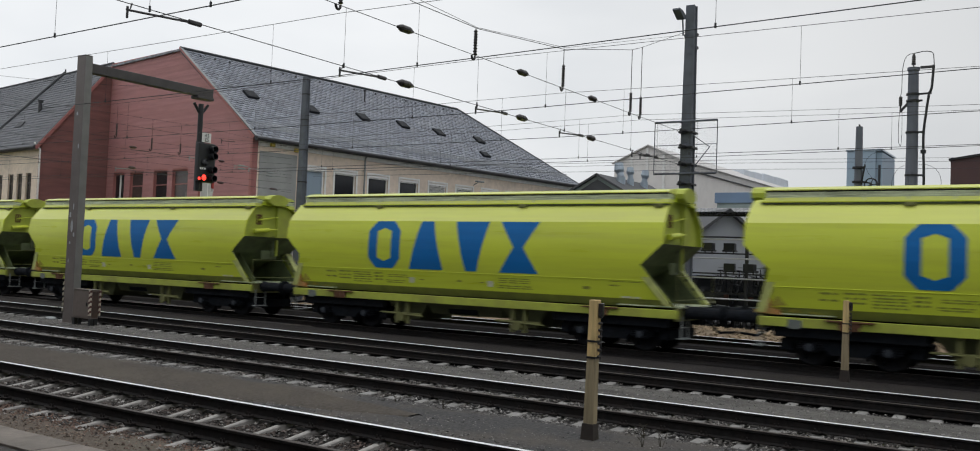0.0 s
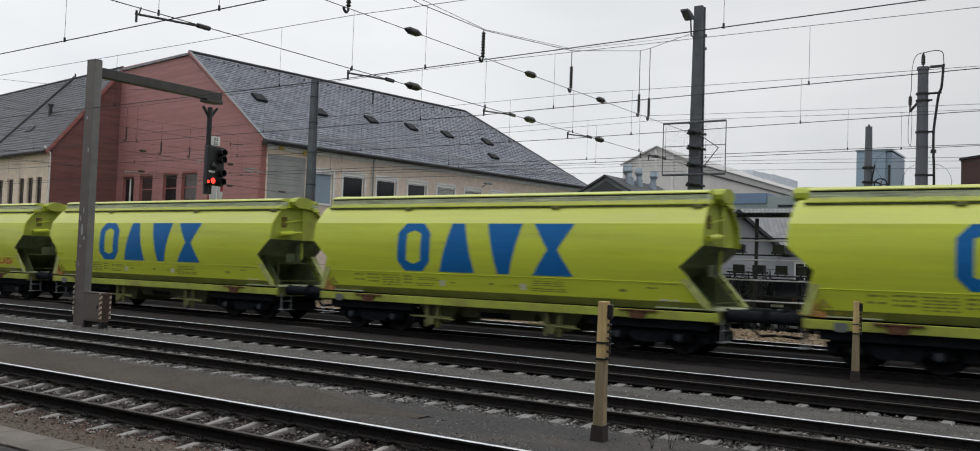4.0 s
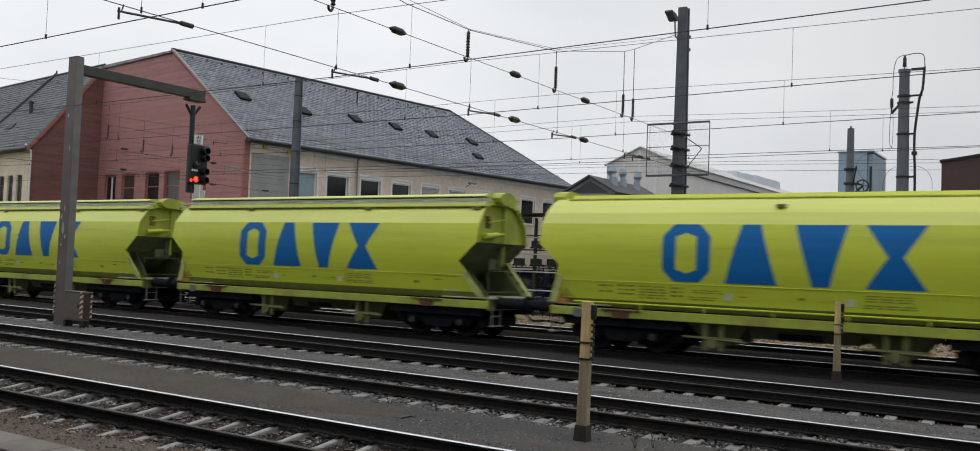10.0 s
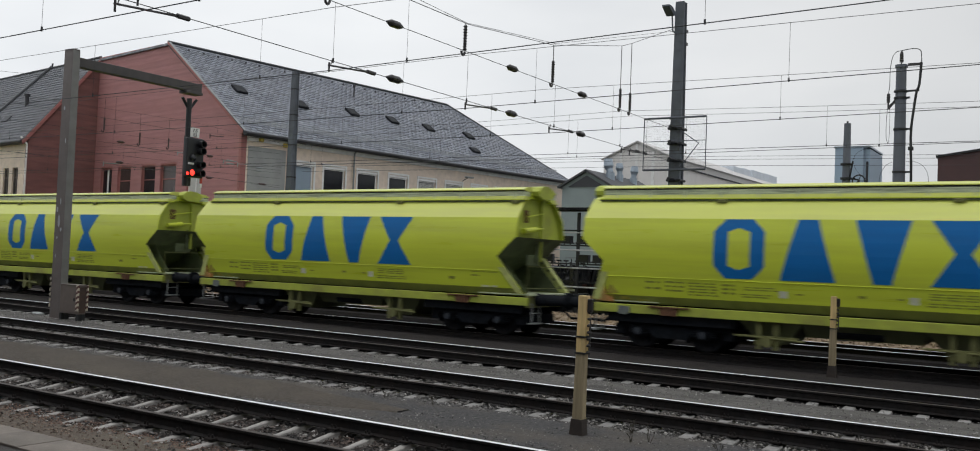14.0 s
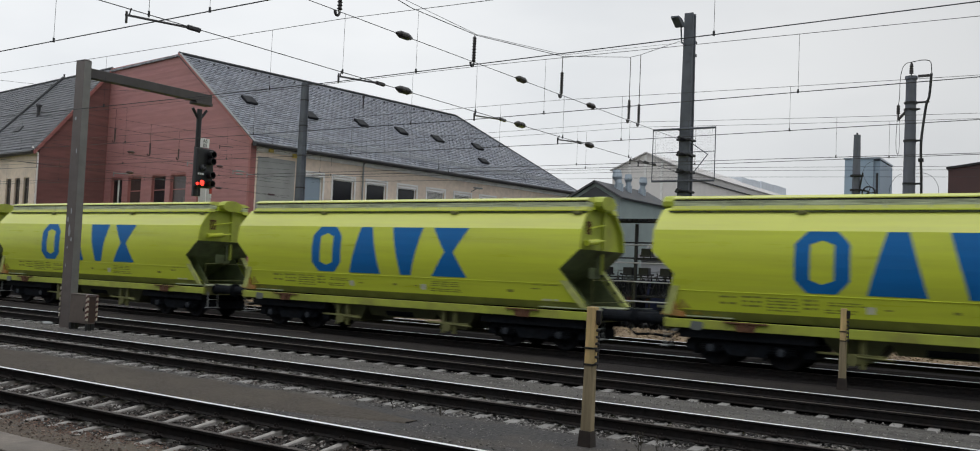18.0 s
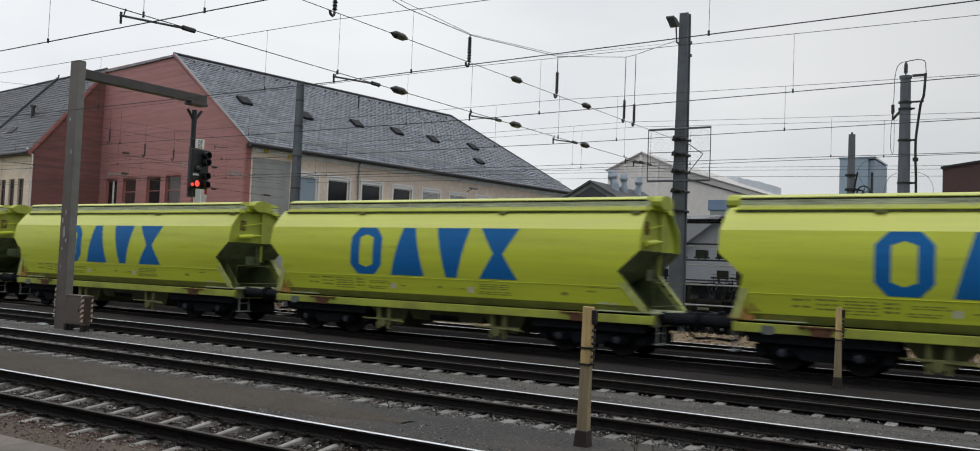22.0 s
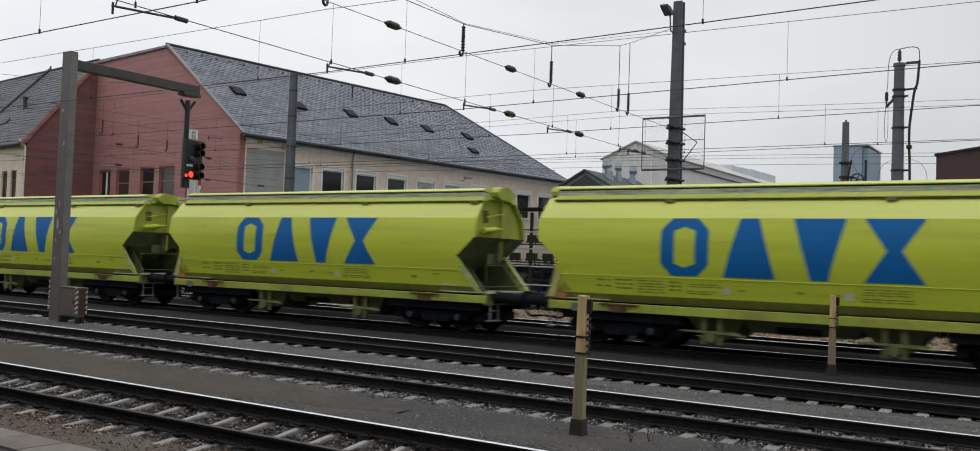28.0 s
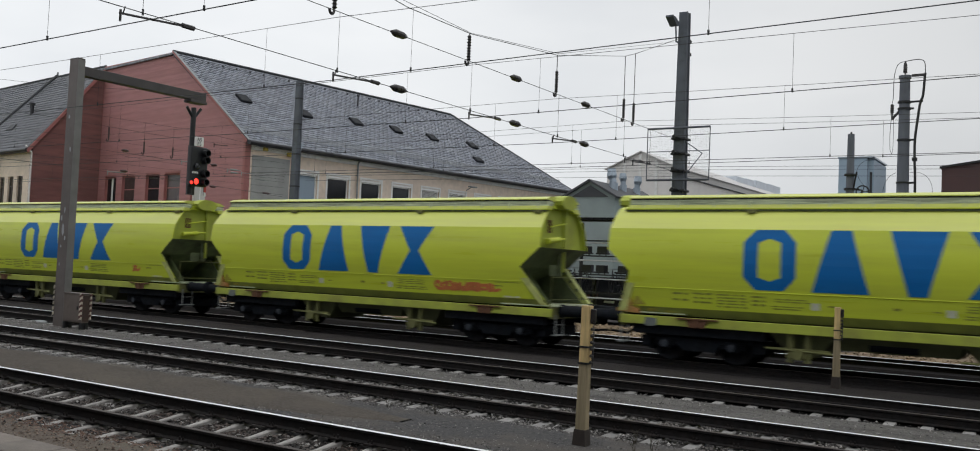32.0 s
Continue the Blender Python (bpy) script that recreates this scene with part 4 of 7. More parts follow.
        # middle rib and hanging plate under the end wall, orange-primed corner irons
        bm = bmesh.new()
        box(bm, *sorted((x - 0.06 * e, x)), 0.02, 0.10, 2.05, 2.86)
        part("end_rib", bm, M_GRIMESHADE, w)
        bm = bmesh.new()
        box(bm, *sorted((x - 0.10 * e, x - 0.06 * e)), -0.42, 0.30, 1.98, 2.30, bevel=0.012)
        part("hanging_plate", bm, M_GRIMESHADE, w)
        for s in (-1, 1) if e < 0 else ():
            bm = bmesh.new()
            cx = -6.78
            ya, yb = sorted((s * 1.30, s * 1.42))
            prism(bm, [(cx - 0.30, 1.14), (cx + 0.34, 1.11), (cx + 0.30, 1.22), (cx + 0.10, 1.27), (cx + 0.06, 1.52), (cx - 0.10, 1.54), (cx - 0.12, 1.26), (cx - 0.30, 1.22)], "y", ya, yb)
            part("corner_iron", bm, M_ORANGE, w, "flaking orange-brown corner iron")
        # platform, rails and headstock
        bm = bmesh.new()
        box(bm, *sorted((6.98 * e, 6.85 * e)), -1.40, 1.40, 0.77, 1.10, bevel=0.012)
        part("headstock", bm, M_UNDER, w)
        bm = bmesh.new()
        box(bm, *sorted((5.2 * e, 7.05 * e)), -1.30, 1.30, 1.12, 1.15)
        part("end_platform", bm, M_GRATE, w)
        bm = bmesh.new()
        for z in (1.32, 1.95):
            rod(bm, (6.9 * e, -1.35, z), (6.9 * e, 1.35, z), 0.009, 6)
        for y in (-1.35, 1.35):
            rod(bm, (6.9 * e, y, 1.12), (6.9 * e, y, 1.97), 0.009, 6)
        part("end_handrail", bm, M_UNDER, w, "thin handrail")
        for s in (-1, 1):
            bm = bmesh.new()
            lathe(bm, [(0.19, 0), (0.19, 0.06), (0.165, 0.08), (0.165, 0.55), (0.15, 0.58), (0.15, 0.97), (0.235, 0.98), (0.23, 1.01), (0.15, 1.028)], 16,
                  pose(6.98 * e, s * 0.875, 1.0, 0, 90 * e, 0))
            part("buffer", bm, M_BOGIE, w, "dark round buffer")
        bm = bmesh.new()
        box(bm, *sorted((6.98 * e, 7.45 * e)), -0.10, 0.10, 0.86, 1.06, bevel=0.02)
        rod(bm, (7.42 * e, 0, 0.98), (8.0 * e, 0, 0.84), 0.045, 8)
        rod(bm, (7.0 * e, 0.35, 0.85), (7.5 * e, 0.30, 0.45), 0.035, 8)
        rod(bm, (7.5 * e, 0.30, 0.45), (8.0 * e, 0.2, 0.50), 0.035, 8)
        part("coupling", bm, M_BOGIE, w)
        bm = bmesh.new()
        for y in (-1.25, -0.80):
            box(bm, *sorted((7.00 * e, 7.03 * e)), y - 0.015, y + 0.015, 0.32, 0.90)
        box(bm, *sorted((6.92 * e, 7.10 * e)), -1.30, -0.76, 0.30, 0.33)
        box(bm, *sorted((6.98 * e, 7.05 * e)), -1.25, -0.80, 0.60, 0.62)
        part("step", bm, M_GREYP, w, "pale grey steel step")
    # solebars
    for s in (-1, 1):
        bm = bmesh.new()
        y0, y1 = sorted((s * 1.34, s * 1.46))
        box(bm, -6.98, 6.98, y0, y1, 0.83, 1.06, bevel=0.012)
        part("solebar", bm, M_LIME_DULL, w)
        if round_roof:
            bm = bmesh.new()
            rod(bm, (-6.2, s * 1.50, 1.22), (6.4, s * 1.50, 1.22), 0.022, 6)
            for i in range(8):
                box(bm, -6.0 + i * 1.75, -5.96 + i * 1.75, min(s * 1.46, s * 1.50), max(s * 1.46, s * 1.50), 1.08, 1.24)
            part("side_pipe", bm, M_LIME, w)
    bm = bmesh.new()
    box(bm, -6.9, 6.9, -0.25, 0.25, 0.80, 1.10)
    for x in (-4.9, -2.3, 0.0, 1.8, 4.9):
        box(bm, x - 0.12, x + 0.12, -1.34, 1.34, 0.83, 1.06)
    part("underframe", bm, M_BOGIE, w)
    # black boxes added to fill the lit gap over the bogies with shade
    for s in (-1, 1):
        for x in (-4.9, 4.9):
            bm = bmesh.new()
            box(bm, x - 1.75, x + 1.75, *sorted((s * 1.05, s * 1.25)), 0.58, 0.90, bevel=0.01)
            part("bolster_beam", bm, M_BOGIE, w)
    # discharge hoppers and their frames
    for x, half, z in ((-2.28, 0.34, 0.26), (-0.12, 1.30, 0.49), (2.05, 0.34, 0.26)):
        top = half + (0.75 if z < 0.4 else 0.25)
        bm = bmesh.new()
        lo = [bm.verts.new(p) for p in ((x - half, -0.85, z), (x + half, -0.85, z), (x + half, 0.85, z), (x - half, 0.85, z))]
        hi = [bm.verts.new(p) for p in ((x - top, -1.16, 1.15), (x + top, -1.16, 1.15), (x + top, 1.16, 1.15), (x - top, 1.16, 1.15))]
        for i in range(4):
            bm.faces.new([lo[i], lo[(i + 1) % 4], hi[(i + 1) % 4], hi[i]])
        bm.faces.new(lo[::-1])
        bm.faces.new(hi)
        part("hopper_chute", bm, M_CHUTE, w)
    for x in (-2.28, 2.05):
        bm = bmesh.new()
        for o in (-0.21, 0.21):
            k = 1 if o > 0 else -1
            prism(bm, [(x + o - 0.06, 0.14), (x + o + 0.06, 0.14), (x + o + 0.06, 0.70), (x + o + 0.06 + 0.05 * max(k, 0), 0.88),
                       (x + o - 0.06 + 0.05 * min(k, 0), 0.88), (x + o - 0.06, 0.70)], "y", -1.34, -1.26)
        box(bm, x - 0.75, x + 0.75, -1.36, -1.30, 0.42, 0.48)
        box(bm, x - 0.30, x + 0.30, -1.33, -1.27, 0.26, 0.36)
        rod(bm, (x - 0.8, -1.40, 0.46), (x + 0.9, -1.40, 0.40), 0.02, 6)
        rod(bm, (x, -1.42, 0.34), (x, -1.24, 0.34), 0.14, 12)
        part("discharge_frame", bm, M_UNDER, w)
    bm = bmesh.new()
    rod(bm, (-0.75, -0.75, 0.66), (0.35, -0.75, 0.66), 0.19, 14)
    part("air_reservoir", bm, M_BOGIE, w)
    # red-brown and pale plates on the sill
    for x in (-4.8, 4.75):
        bm = bmesh.new()
        prism(bm, [(x - 0.30, 1.005), (x - 0.22, 0.815), (x + 0.20, 0.815), (x + 0.28, 1.005)], "y", -1.495, -1.464)
        box(bm, x - 0.55, x + 0.55, -1.53, -1.464, 1.01, 1.055, bevel=0.01)
        box(bm, x - 0.05, x + 0.05, -1.53, -1.49, 0.835, 1.01, bevel=0.006)
        part("jacking_plate", bm, M_RUST, w, "rust-brown plate")
    bm = bmesh.new()
    prism(bm, [(-6.26, 0.84), (-6.18, 0.79), (-5.98, 0.79), (-5.90, 0.86), (-5.92, 1.0), (-6.22, 1.02)], "y", -1.49, -1.464)
    part("data_plate", bm, M_PLATE, w, "blue-grey plate")
    bm = bmesh.new()
    for a, b, za, zb in ((-6.82, -6.42, 1.17, 1.34), (-6.70, -6.30, 1.34, 1.44), (-6.62, -6.40, 1.44, 1.56), (-6.30, -5.95, 1.18, 1.26), (-5.80, -5.45, 1.16, 1.22)):
        on_side(bm, lambda f, a=a, b=b: [(a + 0.06 * f, b - 0.10 * f)], za, zb, prof, 0.006, 2)
    part("worn_patch", bm, M_WORN, w, "rusty patches of worn paint")
    # markings
    for nm, shp in (("blue_ring", ring_shape), ("blue_trapezoid", trapezoid_shape), ("blue_wedge", wedge_shape), ("blue_hourglass", hourglass_shape)):
        bm = bmesh.new()
        on_side(bm, shp, 1.86, 3.36, prof)
        part(nm, bm, M_BLUE, w, "large blue painted shape")
    bm = bmesh.new()
    rng = random.Random(12)
    rows = []
    for x0, x1, zs, h in ((-5.55, -5.1, (1.66, 1.50), 0.05), (-5.0, -4.45, (1.68, 1.57, 1.46), 0.045), (-4.35, -3.55, (1.68, 1.605, 1.53, 1.455, 1.38), 0.035), (-3.45, -3.1, (1.66, 1.56, 1.46), 0.05),
                          (-2.9, -2.0, (1.64, 1.58), 0.028), (-2.95, -2.2, (1.46, 1.40), 0.03), (-1.65, -1.35, (1.52,), 0.035), (-0.2, 0.05, (1.52,), 0.06), (0.65, 0.9, (1.52,), 0.035), (1.35, 2.4, (1.68, 1.62, 1.56), 0.028), (1.3, 2.5, (1.46, 1.40), 0.03),
                          (4.1, 4.35, (1.50,), 0.08), (4.9, 5.25, (1.62,), 0.04), (5.0, 5.9, (1.74,), 0.02)):
        for z in zs:
            x = x0 + rng.uniform(0, 0.06)
            while x < x1:
                w_ = min(rng.uniform(0.10, 0.36), x1 - x)
                if w_ > 0.04:
                    rows.append((x, w_, z, h))
                x += w_ + rng.uniform(0.03, 0.07)
    bars(bm, rows, prof)
    part("stencil", bm, M_MARK, w, "faded dark stencilled lines")["kind"] = "stuff"
    for x in (-1.90, 1.05):
        bm = bmesh.new()
        on_side(bm, lambda f, x=x: [(x - 0.10, x + 0.10)], 1.43, 1.60, prof, 0.008, 2)
        part("white_panel", bm, M_MARKW, w, "small white square panel")
    bm = bmesh.new()
    bars(bm, [(5.3, 0.30, 1.31, 0.05), (5.68, 0.16, 1.31, 0.05)], prof)
    part("white_stencil", bm, M_MARKW, w)
    # bogies
    for x in (-4.9, 4.9):
        bg = part("bogie", bogie_frame_bm(), M_BOGIE, w, "grimy black two-axle bogie")
        bg.location = (x, 0, SUNK)
        for o in (-0.9, 0.9):
            ws = part("wheelset", wheelset_bm(), [M_WHEEL, M_BOGIE], bg, "dark steel wheelset")
            ws.location = (o, 0, 0.46)
            for p in ws.data.polygons:
                p.use_smooth = True
        for s in (-1, 1):
            for o in (-0.9, 0.9):
                bm = bmesh.new()
                lathe(bm, [(0.10, 0), (0.10, 0.02), (0.06, 0.03)], 10, pose(o, s * 1.19, 0.46, 90 if s < 0 else -90, 0, 0))
                part("axle_cover", bm, M_SLEEVE, bg, "grey axle-box cover")
    return w


FIRST, LAST, ODD = -4, 25, 7
plain = hopper_wagon()
odd = hopper_wagon(True)
WAGONS = []
for n in range(FIRST, LAST + 1):
    if n == ODD:
        w = odd
    elif n == FIRST:
        w = plain
    else:
        w = copy_thing(plain, pose(0, TRAIN_Y, 0))
    WAGONS.append((n, w))


def scrawl(wagon, x0, x1, z0, z1, seed):
    """A sprayed scribble that cannot be read: fat looping strokes on the near side."""
    rng = random.Random(seed)
    x = x0
    while x < x1:
        bm = bmesh.new()
        r, rz, t = rng.uniform(0.06, 0.17), (z1 - z0) / 2 * rng.uniform(0.6, 1.0), rng.uniform(0.03, 0.05)
        cz, a0, turn = (z0 + z1) / 2, rng.uniform(0, 6.28), rng.uniform(3.0, 6.3)
        last = None
        for i in range(13):
            a = a0 + turn * i / 12
            c, d = math.cos(a), math.sin(a)
            row = []
            for k in (-t, t):
                px, pz = x + (r + k) * c + 0.01 * i, cz + (rz + k) * d
                row.append(bm.verts.new((px, -half_width(pz) - rng.uniform(0.010, 0.014), pz)))
            if last:
                bm.faces.new([last[0], last[1], row[1], row[0]])
            last = row
        bmesh.ops.solidify(bm, geom=bm.faces[:], thickness=0.004)
        part("graffiti_stroke", bm, M_GRAFFITI, wagon, "orange-red sprayed stroke")
        x += rng.uniform(0.10, 0.20)


for n, w in WAGONS:
    if n in (0, 21, 22):
        w["label"] = "lime-green grain hopper wagon with orange scrawl and blue shapes"
    if n == 0:
        scrawl(w, 3.7, 5.4, 1.48, 1.75, 3)
    if n == 21:
        scrawl(w, 4.1, 4.5, 1.50, 1.72, 8)
    if n == 22:
        scrawl(w, 2.9, 5.0, 1.45, 1.70, 5)
        scrawl(w, 2.95, 4.9, 1.47, 1.66, 6)


# ---- the large building with the red end wall ----
def quad_slab(name, a, b, c, d, thick, mats, parent, label=""):
    """A roof plane a-b (eave) to c-d (ridge), with thickness; its face is laid out in metres."""
    a, b, c, d = (Vector(p) for p in (a, b, c, d))
    ex = (b - a).normalized()
    nrm = (b - a).cross(d - a).normalized()
    ey = nrm.cross(ex)
    bm = bmesh.new()
    uv = bm.loops.layers.uv.new("UVMap")
    top = [bm.verts.new(p) for p in (a, b, c, d)]
    low = [bm.verts.new(p - nrm * thick) for p in (a, b, c, d)]
    fs = [bm.faces.new(top), bm.faces.new(low[::-1])] + [bm.faces.new([top[i], low[i], low[(i + 1) % 4], top[(i + 1) % 4]]) for i in range(4)]
    for f in fs:
        for lp in f.loops:
            lp[uv].uv = ((lp.vert.co - a).dot(ex), (lp.vert.co - a).dot(ey))
    bmesh.ops.recalc_face_normals(bm, faces=fs)
    return part(name, bm, mats, parent, label)


def wall_with_holes(bm, x0, x1, z0, z1, y0, y1, holes, mat=0):
    """An upright wall along x with rectangular holes (xa, xb, za, zb) that go through it."""
    xs = sorted({x0, x1, *[h[0] for h in holes], *[h[1] for h in holes]})
    for a, b in zip(xs, xs[1:]):
        m = (a + b) / 2
        cuts = sorted((h[2], h[3]) for h in holes if h[0] < m < h[1])
        z = z0
        for za, zb in cuts:
            if za > z:
                box(bm, a, b, y0, y1, z, za, mat)
            z = zb
        if z < z1:
            box(bm, a, b, y0, y1, z, z1, mat)
    bmesh.ops.remove_doubles(bm, verts=bm.verts[:], dist=0.001)


def window(parent, m, wid, hei, glass, frame_mat, bars_at=(), rail=None, sill=True, reveal=0.10, name="window"):
    """A window in a hole, in the plane y = 0 of m, from its lower left corner: frame, pane, mullions and sill."""
    bm = bmesh.new()
    t = 0.09
    for a in ((0, t, 0, hei), (wid - t, wid, 0, hei), (t, wid - t, 0, t), (t, wid - t, hei - t, hei)):
        box(bm, a[0], a[1], reveal, reveal + 0.08, a[2], a[3], bevel=0.008)
    for x in bars_at:
        box(bm, x - 0.03, x + 0.03, reveal + 0.005, reveal + 0.07, t, hei - t)
    if rail:
        box(bm, t, wid - t, reveal + 0.005, reveal + 0.07, rail - 0.03, rail + 0.03)
    w = part(name, bm, frame_mat, parent)
    w.matrix_basis = m
    bm = bmesh.new()
    box(bm, t, wid - t, reveal + 0.035, reveal + 0.05, t, hei - t)
    part("pane", bm, glass, w)
    if sill:
        bm = bmesh.new()
        box(bm, -0.06, wid + 0.06, -0.06, reveal, -0.06, 0.0, bevel=0.01)
        part("sill", bm, M_WHITE, w)
    return w


def slates(name, a, b, c, d, parent, mat, wid=0.40, hei=0.28, seed=1):
    """Lapped slates over a roof plane a-b (eave) to c-d (ridge), joined: each tilts a little, with an open dark joint."""
    a, b, c, d = (np.array(p, float) for p in (a, b, c, d))
    ex = (b - a) / np.linalg.norm(b - a)
    nrm = np.cross(b - a, d - a)
    nrm /= np.linalg.norm(nrm)
    ey = np.cross(nrm, ex)
    top = (d - a) @ ey
    rng = np.random.default_rng(seed)
    verts, faces = [], []
    for r in range(int(top / hei)):
        v = r * hei
        f = v / top
        u0, u1 = f * ((d - a) @ ex), (b - a) @ ex + f * ((c - b) @ ex)
        u = u0 - (r % 2) * wid / 2
        while u < u1 - 0.05:
            ua, ub = max(u, u0) + rng.uniform(0.035, 0.065), min(u + wid, u1) - rng.uniform(0.0, 0.02)
            if ub - ua > 0.06:
                va, vb = v + rng.uniform(0.010, 0.040), v + hei * 1.02
                n = len(verts)
                lift, back = rng.uniform(0.030, 0.050), 0.012
                for p, q, h in ((ua, va, lift), (ub, va, lift + rng.uniform(-0.008, 0.008)), (ub, vb, back), (ua, vb, back), (ua, va, 0.0), (ub, va, 0.0)):
                    verts.append(tuple(a + ex * p + ey * q + nrm * h))
                faces += [(n, n + 1, n + 2, n + 3), (n + 4, n + 5, n + 1, n), (n + 4, n, n + 3), (n + 5, n + 2, n + 1)]
            u += wid
    me = bpy.data.meshes.new(name)
    me.from_pydata(verts, [], faces)
    me.materials.append(mat)
    ob = new(name, me)
    ob.parent = parent
    ob["kind"] = "stuff"
    return ob


house = thing("office_building", pose(-40.11, 36.0, 0, 0, 0, -7.3),
              "large building with red boarded end, beige plaster side, slate roof", "building")
EAVE, TOP = 8.98, 14.74
APEX, INNER, WING, DEEP = -8.15, -16.84, -4.52, 31.5
Z0 = -0.32
# red boarded end wall: a stone-thick core with boards on it
RED_WIN = [(-15.95, -14.44), (-13.69, -12.0), (-10.67, -9.0), (-8.42, -6.62), (-5.4, -3.8)]
bm = bmesh.new()
wall_with_holes(bm, INNER, 0.0, Z0, EAVE, 0.0, 0.35, [(a, b, 5.15, 7.14) for a, b in RED_WIN])
prism(bm, [(INNER, EAVE), (0.0, EAVE), (APEX, TOP - 0.1), (INNER, TOP - 0.1)], "y", 0.0, 0.35)
part("end_wall", bm, M_REDTRIM, house)
z = 3.0
while z < TOP - 0.2:
    h = 0.152
    right = 0.0 if z < EAVE else APEX * (z + h - EAVE) / (TOP - EAVE)
    spans = [(INNER, right)]
    for a, b in RED_WIN:
        if 5.15 - h < z < 7.14:
            spans = [s for p in spans for s in ([p] if b <= p[0] or a >= p[1] else [(p[0], a), (b, p[1])]) if s[1] > s[0]]
    for a, b in spans:
        bm = bmesh.new()
        prism(bm, [(-0.010, z + h), (-0.026, z), (0.0, z), (0.0, z + h)], "x", a, b)
        part("board", bm, M_REDBOARD, house)
    z += h
# side of the wing, boarded too, running towards the tracks
bm = bmesh.new()
prism(bm, [(WING, Z0), (0.0, Z0), (0.0, TOP - 0.1), (WING, EAVE - 0.05)], "x", INNER - 0.35, INNER)
part("wing_wall", bm, M_REDTRIM, house)
# darker red board colour carries the shade of this inner corner
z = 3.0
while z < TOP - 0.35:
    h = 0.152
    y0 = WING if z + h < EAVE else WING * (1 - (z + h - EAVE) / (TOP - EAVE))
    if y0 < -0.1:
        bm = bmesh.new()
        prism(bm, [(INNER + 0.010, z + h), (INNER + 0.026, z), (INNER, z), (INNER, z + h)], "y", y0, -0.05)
        part("board", bm, M_REDBOARD_SHADE, house)
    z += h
# plastered front of the wing
bm = bmesh.new()
FW = [(-18.95, -18.1), (-20.35, -19.5), (-21.75, -20.9), (-23.6, -22.7), (-25.4, -24.5)]
wall_with_holes(bm, -46.0, INNER - 0.35, Z0, EAVE - 0.1, WING, WING + 0.35, [(a, b, 4.9, 6.85) for a, b in FW])
part("wing_front", bm, M_PLASTER, house)
for a, b in FW:
    window(house, pose(a, WING, 4.9), b - a, 1.95, M_GLASS, M_BOX, (0.42,), 1.3)
# window dressings in the red wall
for i, (a, b) in enumerate(RED_WIN):
    window(house, pose(a, 0, 5.15), b - a, 1.99, (M_GLASS, M_BROWNGLASS, M_GLASS, M_BROWNGLASS, M_BLIND)[i], M_WHITE if i == 4 else M_REDTRIM, ((b - a) / 2,) if i in (0, 4) else (),
           None if i in (0, 4) else 1.1, reveal=0.12)
    if i == 0:
        bm = bmesh.new()
        box(bm, a + 0.72, a + 0.92, 0.09, 0.12, 5.24, 7.05)
        part("curtain", bm, M_WHITE, house, "narrow white curtain strip")
# long plastered side: built along x, turned to run away from the tracks
side = part("side_wall", bmesh.new(), M_PLASTER, house)
SIDE_WIN = [(3.09, 4.89)] + [(5.69 + 2.76 * i, 7.40 + 2.76 * i) for i in range(9)]
bm = bmesh.new()
wall_with_holes(bm, 0.0, DEEP, Z0, EAVE, 0.0, 0.35, [(a, b, 5.35, 7.42) for a, b in SIDE_WIN])
bm.to_mesh(side.data)
bm.free()
side.matrix_basis = pose(0, 0.35, 0, 0, 0, 90)
for i, (a, b) in enumerate(SIDE_WIN):
    window(side, pose(a, 0, 5.35), b - a, 2.07, M_BLUECLAD if i == 0 else M_GLASS, M_TRIMWHITE, (), 1.75 if i in (5, 7) else None)
for i, (a, b) in enumerate(SIDE_WIN):
    bm = bmesh.new()
    for q in ((a - 0.13, a, 5.29, 7.56), (b, b + 0.13, 5.29, 7.56), (a, b, 7.43, 7.56)):
        box(bm, q[0], q[1], -0.035, 0.0, q[2], q[3], bevel=0.008)
    part("window_surround", bm, M_TRIMWHITE, side)
    bm = bmesh.new()
    box(bm, a + 0.02, b - 0.02, -0.02, 0.09, 7.26, 7.40, bevel=0.008)
    box(bm, a + 0.04, b - 0.04, 0.01, 0.09, 7.20, 7.235)
    part("shutter_box", bm, M_TRIMWHITE, side, "white roller shutter box")
    if i in (4, 6, 5, 7):
        bm = bmesh.new()
        low = 5.44 if i in (4, 6) else 6.75
        z = 7.16
        while z > low:
            prism(bm, [(0.06, z), (0.125, z + 0.02), (0.125, z + 0.075), (0.06, z + 0.065)], "x", a + 0.09, b - 0.09)
            z -= 0.085
        part("slatted_blind", bm, M_BLIND, side, "lowered pale slatted blind")
bm = bmesh.new()
box(bm, 0.12, 2.75, -0.03, 0.0, 1.0, 8.0)
part("grey_panel", bm, M_PANELGREY, side, "grey-green wall panel")
bm = bmesh.new()
box(bm, 0.0, DEEP, -0.10, 0.0, 8.28, 8.52, bevel=0.02)
box(bm, 0.0, DEEP, -0.20, 0.0, 8.52, 8.66, bevel=0.02)
part("frieze", bm, M_WHITE, side, "pale band under the eaves")
